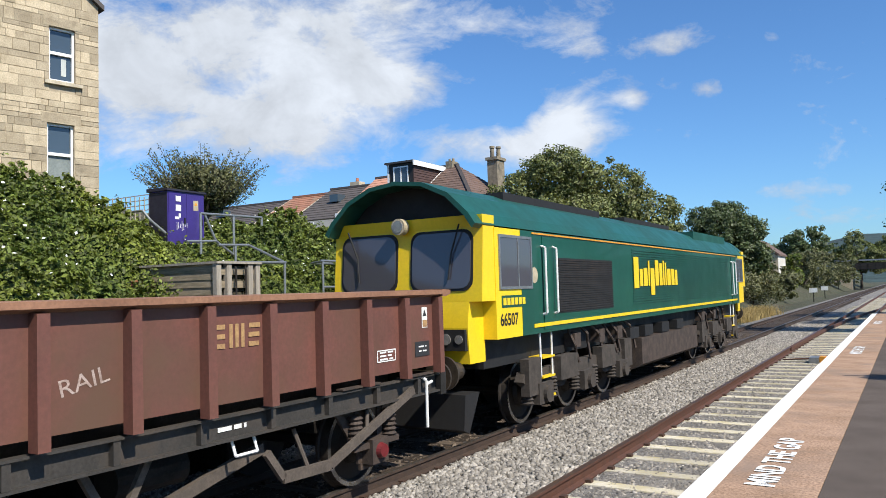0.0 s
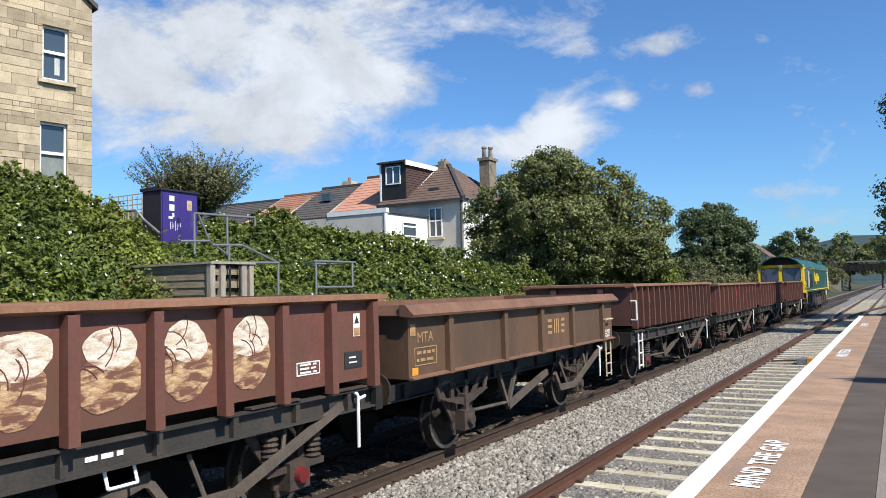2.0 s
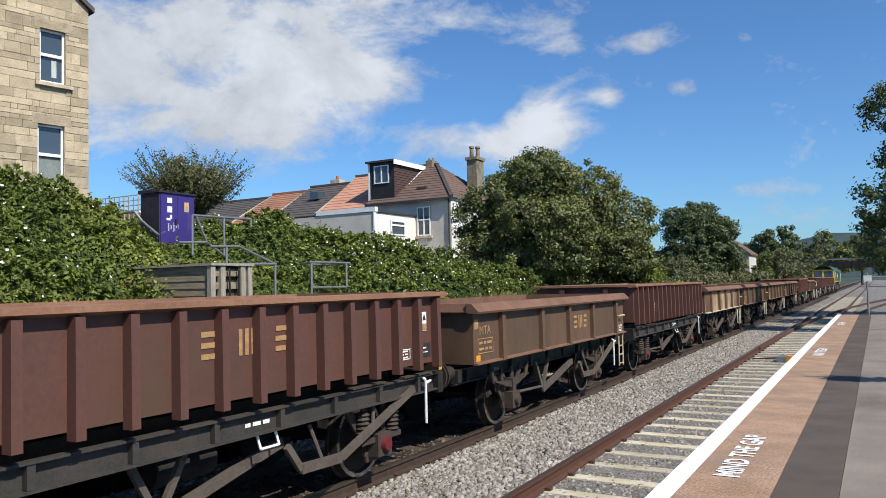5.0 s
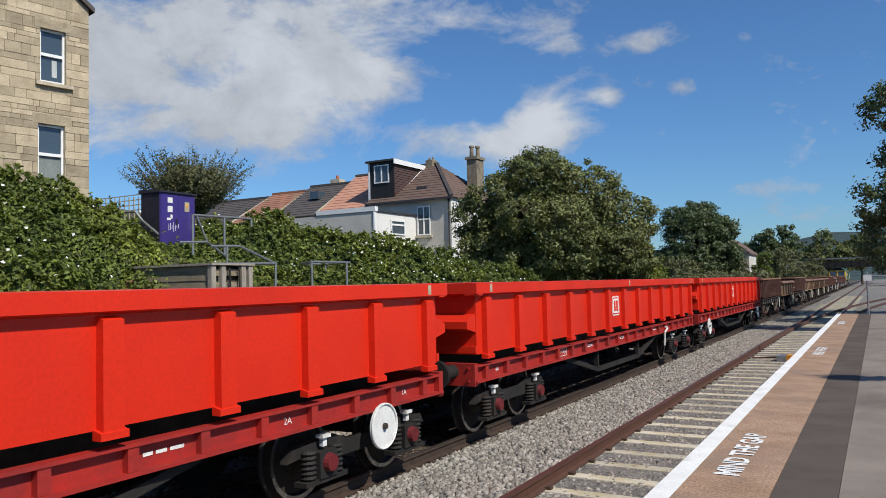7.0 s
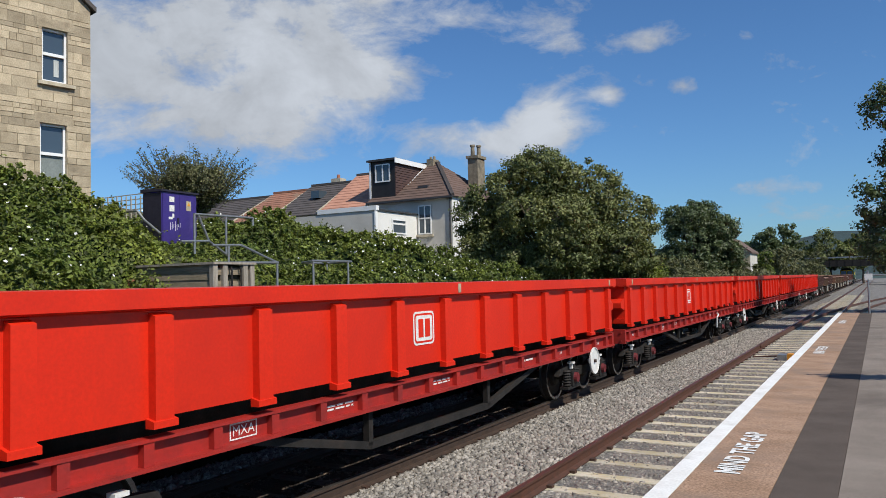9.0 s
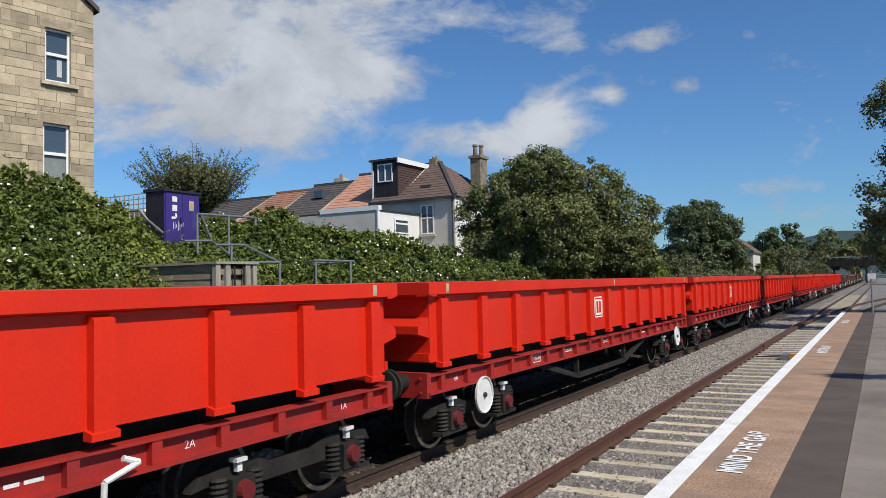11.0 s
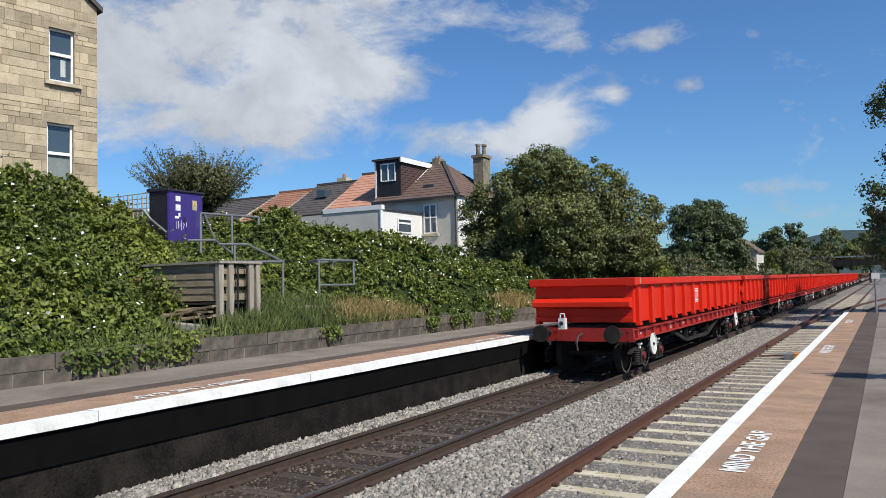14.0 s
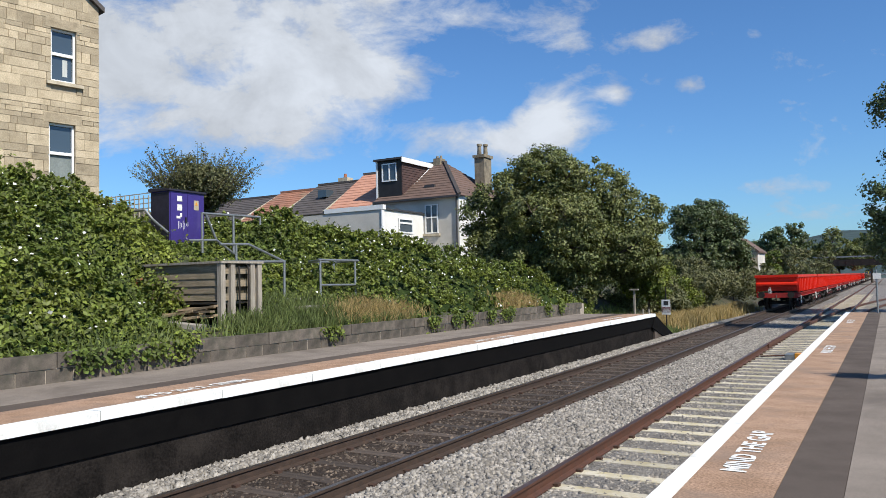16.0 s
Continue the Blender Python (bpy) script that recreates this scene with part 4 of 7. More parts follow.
def ballast_wagon(discs, label):
    """Bright red bogie open wagon with overhanging rim, ribs and trussed frame."""
    L = 14.71
    w = thing("red_bogie_wagon", place(0), label, "wagon", "red bogie wagons")
    part("body", open_body(1.20, -L + 0.19, -0.19, 1.24, 2.13), MAT["red"], w)
    part("top_rim", soften(rim_frame(1.20, -L + 0.14, -0.14, 2.09, 2.275, 0.10, 0.10), 0.012, 1), MAT["red"], w, "deep bright red top rim")
    bm = B()
    prism(bm, [(0, 1.20), (0.085, 1.22), (0.085, 2.05), (0, 2.08)], -0.09, 0.09)
    rib = soften(bm, 0.012, 1)
    prism(rib, [(0, 1.17), (0.10, 1.17), (0.10, 1.225), (0, 1.25)], -0.12, 0.12)
    rib = mesh_of("rib", rib, MAT["red"])
    for i in range(13):
        y = -0.46 - i * (L - 0.92) / 12
        for s in (0, 180):
            part("rib", rib, None, w, at=pose(1.20 if s == 0 else -1.20, y, 0, 0, 0, s))
    for y, s in ((-0.19, 1), (-L + 0.19, -1)):
        bm = B()
        prism(bm, [(y, 1.56), (y + s * 0.26, 1.62), (y + s * 0.26, 1.72), (y + s * 0.16, 1.79), (y, 1.82)], -1.19, 1.19, "x")
        soften(bm, 0.012, 1)
        part("end_beam", bm, MAT["red"], w, "bright red folded end beam")
        bm = B()
        box(bm, -1.21, 1.21, *sorted((y - s * 0.002, y + s * 0.05)), 1.26, 1.36)
        part("end_foot", soften(bm, 0.012, 1), MAT["red"], w)
    for s in (-1, 1):
        bm = B()
        prism(bm, [(s * 1.10, 0.84), (s * 1.25, 0.84), (s * 1.25, 0.87), (s * 1.14, 0.87), (s * 1.14, 1.06), (s * 1.22, 1.06), (s * 1.22, 1.09), (s * 1.10, 1.09)], -L + 0.1, -0.1)
        for i in range(20):
            y = -0.5 - i * (L - 1) / 19
            box(bm, *sorted((s * 1.14, s * 1.21)), y - 0.05, y + 0.05, 0.872, 1.058)
        part("solebar", bm, MAT["red_dirty"], w, "dusty red channel solebar")
        bm = B()
        x = s * 1.10
        for a, b in (((-4.1, 0.83), (-5.95, 0.43)), ((-5.95, 0.43), (-L + 5.75, 0.43)), ((-L + 5.75, 0.43), (-L + 3.9, 0.83))):
            bar(bm, (x, a[0], a[1]), (x, b[0], b[1]), 0.08, 0.085)
        for y in (-5.95, -L + 5.75):
            bar(bm, (x, y, 0.84), (x, y, 0.43), 0.08, 0.08)
        part("truss", bm, MAT["frame"], w, "dark trussed under-beam")
    for y, s in ((-0.10, 1), (-L + 0.10, -1)):
        bm = B()
        box(bm, -1.22, 1.22, *sorted((y - 0.07 * s, y + 0.03 * s)), 0.80, 1.12)
        for x in (-1.12, -0.62, 0.62, 1.12):
            for z in (0.87, 1.05):
                rod(bm, (x, y, z), (x, y + s * 0.05, z), 0.022, 6)
        part("headstock", bm, MAT["red_dirty"], w, "dusty red riveted headstock")
        buffers(w, y + 0.03 * s, s, "frame", 1.27)
    part("centre_sill", box(B(), -0.4, 0.4, -L + 0.2, -0.2, 0.86, 1.18), MAT["frame"], w, "dark centre girder")
    for yb in (-1.64, -L + 1.64):
        for s in (-1, 1):
            bm = B()
            x = s * 1.02
            prism(bm, [(yb - 1.30, 0.50), (yb - 1.22, 0.62), (yb - 0.55, 0.68), (yb - 0.3, 0.58), (yb + 0.3, 0.58), (yb + 0.55, 0.68), (yb + 1.22, 0.62), (yb + 1.30, 0.50), (yb + 0.95, 0.54), (yb + 0.5, 0.42), (yb - 0.5, 0.42), (yb - 0.95, 0.54)], *sorted((x - 0.05, x + 0.05)), "x")
            bog = part("bogie_frame", bm, MAT["frame"], w, "dark cast bogie side frame")
            for ya in (yb - 0.8, yb + 0.8):
                for d in (-0.22, 0.22):
                    part("coil_spring", coil(B(), x + s * 0.09, ya + d, 0.29, 0.30, 0.085), MAT["frame"], bog)
                bm = B()
                box(bm, *sorted((x, x + s * 0.16)), ya - 0.34, ya + 0.34, 0.24, 0.29)
                box(bm, *sorted((x, x + s * 0.18)), ya - 0.14, ya + 0.14, 0.29, 0.56)
                part("axlebox", bm, MAT["frame"], bog)
                part("axle_cap", rod(B(), (x + s * 0.18, ya, 0.44), (x + s * 0.24, ya, 0.44), 0.10, 14, 0.085), MAT["axle_red"], bog, "dark red axle cap")
                bm = B()
                soften(box(bm, *sorted((x + s * 0.06, x + s * 0.16)), ya - 0.065, ya + 0.065, 0.69, 0.725), 0.01, 1)
                box(bm, *sorted((x + s * 0.08, x + s * 0.13)), ya - 0.03, ya + 0.03, 0.60, 0.70)
                part("lifting_lug", bm, MAT["white_steel"], bog, "white painted lifting lug")
        for ya in (yb - 0.8, yb + 0.8):
            wheelset(w, ya)
    # hand brake discs at both ends, or a white release lever
    for yd in (-1.53, -L + 1.53) if discs else ():
        bm = B()
        rod(bm, (1.26, yd, 0.66), (1.275, yd, 0.66), 0.26, 28)
        rod(bm, (1.15, yd, 0.66), (1.26, yd, 0.66), 0.04, 10)
        for k in range(28):
            a, b = 2 * math.pi * k / 28, 2 * math.pi * (k + 1) / 28
            rod(bm, (1.285, yd + 0.25 * math.cos(a), 0.66 + 0.25 * math.sin(a)), (1.285, yd + 0.25 * math.cos(b), 0.66 + 0.25 * math.sin(b)), 0.012, 6)
        disc = part("hand_brake_wheel", bm, MAT["white_steel"], w, "white round hand brake wheel")
        part("brake_hub", rod(B(), (1.275, yd, 0.66), (1.31, yd, 0.66), 0.035, 10), MAT["gear"], disc, "worn hub")
    if not discs:
        bm = B()
        pipe(bm, [(1.27, -3.75, 1.0), (1.29, -3.62, 0.95), (1.29, -3.92, 0.86), (1.27, -3.92, 0.52)], 0.024, 8)
        part("release_lever", bm, MAT["white_steel"], w, "white angled release lever")
    # markings
    W2, H2 = 0.25, 0.21
    def rounded(w2, h2, r, lo, hi):
        ring = [(sx * (w2 - r) + r * math.cos(radians(q)), sy * (h2 - r) + r * math.sin(radians(q))) for sx, sy, a0 in ((1, 1, 0), (-1, 1, 90), (-1, -1, 180), (1, -1, 270)) for q in (a0, a0 + 30, a0 + 60, a0 + 90)]
        return prism(B(), ring, lo, hi, "z")
    for nm, bm, mt, lb in (("logo_panel", rounded(W2, H2, 0.06, 0, 0.003), "white_mark", "white square emblem with red blocks"), ("logo_line", rounded(W2 - 0.025, H2 - 0.025, 0.05, 0, 0.0045), "red", ""), ("logo_field", rounded(W2 - 0.05, H2 - 0.05, 0.04, 0, 0.006), "white_mark", "")):
        stencil(w, nm, mesh_of(nm, bm, MAT[mt]), 1.203, -7.86, 1.70, lb)
    for x0 in (-0.14, 0.02):
        stencil(w, "logo_block", mesh_of("logo_block", soften(box(B(), x0, x0 + 0.12, -0.115, 0.115, 0.0, 0.008), 0.02, 2), MAT["red"]), 1.203, -7.86, 1.70)
    stencil(w, "type_panel", bars_panel(0.34, 0.15, 0, MAT["white_mark"]), 1.142, -10.96, 0.965)
    stencil(w, "type_lettering", lettering("MXA", 0.13, MAT["white_mark"]), 1.144, -10.96, 0.965, "white lettering MXA")
    for y, n in ((-9.52, 2), (-7.35, 2), (-4.47, 1)):
        stencil(w, "data_marking", bars_panel(0.55, 0.09, n, MAT["white_mark"], seed=int(-y * 10), frame_line=False), 1.142, y, 0.965)
    for y, txt in ((-0.9, "1A"), (-3.0, "2A"), (-12.0, "3A"), (-13.75, "4A")):
        stencil(w, "bogie_lettering", lettering(txt, 0.10, MAT["white_mark"]), 1.142, y, 0.95)
    warn = plate(0.075, 0.12, MAT["cream_steel"], "warning_plate")
    for y in (-0.5, -7.07, -L + 0.5):
        stencil(w, "warning_plate", warn, 1.302, y, 2.19, "small pale warning plate")
    return w


def locomotive():
    """Six-axle diesel, green with yellow cab; local y runs forward from its rear cab face."""
    Lc = 18.7
    w = thing("diesel_locomotive", place(0), "dark green diesel locomotive with yellow cab ends", "locomotive")
    half = 1.27
    sec = [(-half, 1.42), (-half, 2.98), (-1.16, 3.14), (-0.86, 3.42), (-0.45, 3.60), (0, 3.65), (0.45, 3.60), (0.86, 3.42), (1.16, 3.14), (half, 2.98), (half, 1.42)]
    side = [(-half, 1.42), (-half, 2.96), (half, 2.96), (half, 1.42)]
    part("body", prism(B(), side, 1.75, Lc - 1.75), MAT["loco_green"], w, "dark green body side")
    bm = B()
    prism(bm, [p for p in sec if p[1] > 2.9], 1.0, Lc - 1.0)
    part("roof", soften(bm, 0.01, 1), MAT["loco_roof"], w, "curved weathered green roof", smooth=False)
    # cabs at both ends
    for end in (0, 1):
        def yy(v):
            return v if end == 0 else Lc - v
        cab = part("cab", prism(B(), side, *sorted((yy(0.42), yy(1.75)))), MAT["loco_yellow"], w, "bright yellow cab with rounded windows")
        # green rear of the cab side, set proud of the yellow
        for s in (-1, 1):
            bm = B()
            box(bm, *sorted((s * half, s * (half + 0.006))), *sorted((yy(1.22), yy(1.76))), 1.42, 2.96)
            part("cab_side_panel", bm, MAT["loco_green"], cab, "dark green cab side")
        # face: frame around two windows, with nose below
        bm = B()
        prism(bm, [(yy(0.04), 1.95), (yy(0.12), 2.96), (yy(0.10), 3.12), (yy(0.44), 3.12), (yy(0.44), 1.95)], -1.26, 1.26, "x")
        part("cab_face", soften(bm, 0.04, 2), MAT["loco_yellow"], cab, "bright yellow cab face")
        for x0 in (-0.615, 0.615):
            for nm, mt, grow, out, lb in (("rubber_seal", "loco_black", 0.035, 0.012, "black window seal"), ("windscreen", "loco_glass", 0.0, 0.022, "dark windscreen with sky reflection tinted in")):
                hw, z0, z1, r = 0.47 + grow, 2.13 - grow, 2.90 + grow, 0.15
                loop = []
                for cx, cz, a0 in ((hw - r, z1 - r, 0), (-hw + r, z1 - r, 90), (-hw + r, z0 + r, 180), (hw - r, z0 + r, 270)):
                    for k in range(5):
                        g = radians(a0 + k * 22.5)
                        loop.append((x0 + cx + r * math.cos(g), cz + r * math.sin(g)))
                bm = B()
                tilt = [(0.04 + 0.08 * (z - 1.95) / 1.01) for _, z in loop]
                front = [bm.verts.new((x, yy(t - out), z)) for (x, z), t in zip(loop, tilt)]
                rear = [bm.verts.new((x, yy(t + 0.05), z)) for (x, z), t in zip(loop, tilt)]
                bm.faces.new(front)
                bm.faces.new(rear[::-1])
                for k in range(len(loop)):
                    bm.faces.new((front[k], front[(k + 1) % len(loop)], rear[(k + 1) % len(loop)], rear[k]))
                part(nm, bm, MAT[mt], cab, lb)
        bm = B()
        prism(bm, [(yy(0.05), 2.0), (yy(-0.02), 1.6), (yy(0.02), 1.12), (yy(0.45), 1.12), (yy(0.45), 2.0)], -1.06, 1.06, "x")
        part("nose", soften(bm, 0.03, 2), MAT["loco_yellow"], cab, "bright yellow lower nose")
        # hood over the windscreen
        bm = B()
        out = [p for p in sec if p[1] > 2.9]
        prism(bm, [(x, z) for x, z in out], yy(0.45), yy(1.02))
        part("roof_end", bm, MAT["loco_roof"], w, "curved weathered green roof end")
        bm = B()
        loop = [(x * 1.004, z + 0.004) for x, z in out] + [(x * 0.96, z - 0.05) for x, z in out][::-1]
        prism(bm, loop, *sorted((yy(-0.12), yy(0.46))))
        part("cab_hood", bm, MAT["loco_roof"], w, "overhanging dark green cab hood")
        # solid black infill: the hood's shade is painted in as colour
        bm = B()
        prism(bm, [(x * 0.96, z - 0.05 if z > 3.0 else z) for x, z in out], *sorted((yy(0.30), yy(0.47))))
        part("hood_infill", bm, MAT["loco_black"], w, "black infill painting the shade beneath the cab hood")
        bm = B()
        rod(bm, (0, yy(0.06), 3.02), (0, yy(-0.06), 3.02), 0.115, 20)
        lamp = part("marker_lamp_housing", bm, MAT["cream_steel"], cab, "round central headlamp housing")
        part("lens", rod(B(), (0, yy(-0.06), 3.02), (0, yy(-0.07), 3.02), 0.085, 20), MAT["lamp"], lamp, "glass headlamp lens")
        for s in (-1, 1):
            bm = B()
            soften(box(bm, s * 0.80 - 0.24, s * 0.80 + 0.24, *sorted((yy(-0.07), yy(0.02))), 1.30, 1.58), 0.04, 2)
            clu = part("lamp_cluster", bm, MAT["loco_black"], cab, "black light cluster with round lenses")
            part("lens", rod(rod(B(), (s * 0.85 - 0.1, yy(-0.07), 1.45), (s * 0.85 - 0.1, yy(-0.085), 1.45), 0.075, 16), (s * 0.85 + 0.1, yy(-0.07), 1.45), (s * 0.85 + 0.1, yy(-0.085), 1.45), 0.06, 16), MAT["lamp"], clu)
            bm = B()
            pipe(bm, [(s * 0.95, yy(0.02), 3.0), (s * 0.80, yy(0.04), 2.6), (s * 0.76, yy(0.015), 2.25)], 0.012, 6)
            part("wiper", bm, MAT["loco_black"], cab)
            # cab side window, handrails and door
            bm = B()
            box(bm, *sorted((s * half, s * (half + 0.011))), *sorted((yy(0.55), yy(1.55))), 2.13, 2.84)
            win = part("side_window", bm, MAT["loco_glass"], cab, "dark sliding cab side window")
            bm = B()
            x0, x1 = sorted((s * half, s * (half + 0.02)))
            for a, b, c, d in ((0.52, 1.58, 2.10, 2.14), (0.52, 1.58, 2.83, 2.87), (0.52, 0.56, 2.14, 2.83), (1.54, 1.58, 2.14, 2.83), (1.10, 1.13, 2.14, 2.83)):
                box(bm, x0, x1, *sorted((yy(a), yy(b))), c, d)
            part("window_frame", bm, MAT["galv"], win, "bright metal window frame")
            bm = B()
            for a in (1.95, 2.38):
                pipe(bm, [(s * half, yy(a), 2.75), (s * (half + 0.07), yy(a), 2.72), (s * (half + 0.07), yy(a), 1.72), (s * half, yy(a), 1.70)], 0.02, 8)
            for a in (1.95, 2.38):
                pipe(bm, [(s * 1.2, yy(a), 1.42), (s * 1.2, yy(a), 0.75)], 0.018, 8)
            part("handrail", bm, MAT["white_steel"], cab, "white vertical handrails")
            for z in (0.42, 0.72, 1.02):
                part("cab_step", box(B(), *sorted((s * 0.98, s * 1.24)), *sorted((yy(1.95), yy(2.40))), z, z + 0.03), MAT["loco_yellow"], cab, "yellow edged cab step")
            bm = B()
            box(bm, *sorted((s * half, s * (half + 0.012))), *sorted((yy(1.98), yy(2.36))), 1.46, 2.90)
            part("cab_door", bm, MAT["loco_green"], cab, "dark green cab door")
        for s in (-1, 1):
            bm = rod(B(), (s * 0.865, yy(0.0), 1.03), (s * 0.865, yy(-0.30), 1.03), 0.12, 16)
            rod(bm, (s * 0.865, yy(-0.30), 1.03), (s * 0.865, yy(-0.34), 1.03), 0.22, 24)
            part("buffer", bm, MAT["buffer"], cab, "large greasy buffer")
        bm = B()
        prism(bm, [(yy(0.06), 0.70), (yy(0.0), 0.24), (yy(0.14), 0.18), (yy(0.45), 0.70)], -0.95, 0.95, "x")
        part("snow_plough", bm, MAT["loco_black"], cab, "black obstacle deflector plough")
    # side details
    for s in (-1, 1):
        X0, X1 = sorted((s * half, s * (half + 0.014)))
        part("radiator_grille", box(B(), X0, X1, 2.55, 5.15, 1.70, 2.58), MAT["loco_black"], w, "black radiator grille")
        bm = B()
        for i in range(22):
            box(bm, *sorted((s * (half + 0.014), s * (half + 0.022))), 2.58, 5.12, 1.72 + i * 0.039, 1.738 + i * 0.039)
        part("grille_slats", bm, MAT["frame"], w, "fine dark grille slats")
        bm = B()
        for i in range(22):
            box(bm, X0, X1, 6.4, 15.9, 1.72 + i * 0.052, 1.735 + i * 0.052)
        part("body_ribs", bm, MAT["loco_green"], w, "horizontal pressed body ribs")
        box_bm = box(B(), *sorted((s * half, s * (half + 0.017))), 1.6, Lc - 1.6, 1.515, 1.57)
        part("yellow_stripe", box_bm, MAT["loco_yellow"], w, "yellow lining along the body foot")
        part("orange_stripe", box(B(), *sorted((s * half, s * (half + 0.017))), 1.6, Lc - 1.6, 2.92, 2.945), MAT["orange_line"], w, "thin orange lining under the roof")
        if s > 0:
            # brand wording on the side as plain yellow bars in its place and size
            x = -1.85
            for k, (bw, up, dn) in enumerate(((0.32, 0.36, -0.28), (0.20, 0.12, -0.24), (0.26, 0.14, -0.24), (0.10, 0.30, -0.24), (0.28, 0.14, -0.44), (0.26, 0.32, -0.24), (0.22, 0.26, -0.24), (0.10, 0.32, -0.24), (0.10, 0.28, -0.24), (0.28, 0.14, -0.24), (0.26, 0.14, -0.24), (0.2, 0.12, -0.24))):
                stencil(w, "brand_bar", mesh_of("brand_bar", box(B(), x, x + bw, dn, up, 0, 0.005), MAT["loco_yellow"]), half + 0.018, 8.3, 2.32)
                x += bw + 0.07
            stencil(w, "brand_plate", plate(0.80, 0.17, MAT["loco_green"]), half + 0.001, 0.98, 1.93, "small green brand plate")
            for q in range(6):
                stencil(w, "plate_bar", mesh_of("plate_bar", box(B(), -0.36 + q * 0.122, -0.27 + q * 0.122, -0.05, 0.05, 0, 0.003), MAT["loco_yellow"]), half + 0.006, 0.98, 1.93)
            stencil(w, "number_lettering", lettering("66507", 0.235, MAT["loco_black"], narrow=0.95, thick=0.006), half + 0.004, 0.80, 1.67, "black fleet number 66507")
            stencil(w, "round_emblem", mesh_of("round_emblem", rod(B(), (0, 0, 0), (0, 0, 0.004), 0.12, 24), MAT["cream_steel"]), half + 0.008, 1.66, 2.3, "small oval cream emblem")
    # roof gear
    bm = B()
    box(bm, -0.62, 0.62, 2.0, 6.4, 3.40, 3.655)
    part("roof_radiator", soften(bm, 0.06, 2), MAT["loco_black"], w, "black roof radiator housing")
    bm = B()
    box(bm, -0.5, 0.5, 8.4, 12.2, 3.5, 3.69)
    part("exhaust_hatch", soften(bm, 0.05, 2), MAT["loco_black"], w, "dark exhaust hatch")
    bm = B()
    box(bm, -0.95, 0.95, 13.0, 17.2, 3.3, 3.56)
    part("roof_hatch", soften(bm, 0.05, 2), MAT["loco_roof"], w)
    # underframe
    part("underframe", box(B(), -1.0, 1.0, 0.5, Lc - 0.5, 1.0, 1.40), MAT["loco_black"], w, "dark underframe")
    bm = B()
    prism(bm, [(-1.22, 0.45), (-1.22, 1.0), (1.22, 1.0), (1.22, 0.45), (0.9, 0.30), (-0.9, 0.30)], 7.0, 11.8)
    part("fuel_tank", soften(bm, 0.06, 2), MAT["gear"], w, "grimy long fuel tank")
    for s in (-1, 1):
        for y in (6.6, 7.6, 8.9, 10.2):
            bm = B()
            box(bm, *sorted((s * 0.9, s * 1.22)), y - 0.33, y + 0.25, 1.02, 1.24)
            part("equipment_box", soften(bm, 0.04, 1), MAT["loco_black"], w, "dark equipment box")
        for y in (3.3, 3.9, 4.4, 5.0, 5.4, 5.9, 6.2, 12.3, 12.9, 13.6, 14.5, 15.1):
            dy, dz = RNG.uniform(0.15, 0.45), RNG.uniform(-0.1, 0.12)
            part("air_hose", pipe(B(), [(s * 1.1, y, 1.40), (s * 1.2, y + dy * 0.3, 1.2 + dz), (s * 1.16, y + dy, 1.05 + dz), (s * 1.2, y + dy * 1.15, 0.82)], 0.028, 6), MAT["gear"], w, "dark brake hose")
        for y in (3.5, 4.7, 5.7, 12.7, 14.1):
            part("valve_box", soften(box(B(), *sorted((s * 1.0, s * 1.2)), y - 0.14, y + 0.14, 1.08, 1.32), 0.03, 1), MAT["gear"], w, "small grimy valve box")
    for yb in (3.9, Lc - 3.9):
        for s in (-1, 1):
            x = s * 1.08
            bm = B()
            prism(bm, [(yb - 2.5, 0.72), (yb - 2.4, 0.86), (yb + 2.4, 0.86), (yb + 2.5, 0.72), (yb + 2.2, 0.58), (yb + 1.0, 0.50), (yb + 0.8, 0.60), (yb - 0.8, 0.60), (yb - 1.0, 0.50), (yb - 2.2, 0.58)], *sorted((x - 0.07, x + 0.07)), "x")
            bog = part("bogie_frame", bm, MAT["bogie_grime"], w, "mud brown six-wheel bogie frame")
            for ya in (yb - 1.85, yb, yb + 1.85):
                bm = B()
                soften(box(bm, *sorted((x, x + s * 0.16)), ya - 0.26, ya + 0.26, 0.34, 0.66), 0.05, 1)
                rod(bm, (x + s * 0.16, ya, 0.48), (x + s * 0.22, ya, 0.48), 0.13, 14)
                part("axlebox", bm, MAT["bogie_grime"], bog, "muddy axlebox")
                for d in (-0.45, 0.45):
                    part("coil_spring", coil(B(), x + s * 0.04, ya + d, 0.36, 0.34, 0.10), MAT["bogie_grime"], bog)
            for ya in (yb - 0.95, yb + 0.95):
                part("sand_box", soften(box(B(), *sorted((x, x + s * 0.18)), ya - 0.36, ya + 0.36, 0.62, 1.0), 0.06, 2), MAT["bogie_grime"], bog, "muddy sand box")
            for ya in (yb - 2.2, yb + 2.2):
                part("frame_box", soften(box(B(), *sorted((x, x + s * 0.14)), ya - 0.22, ya + 0.22, 0.50, 1.05), 0.05, 2), MAT["bogie_grime"], bog, "muddy bolted box")
        for ya in (yb - 1.85, yb, yb + 1.85):
            wheelset(w, ya, 0.50)
    return w


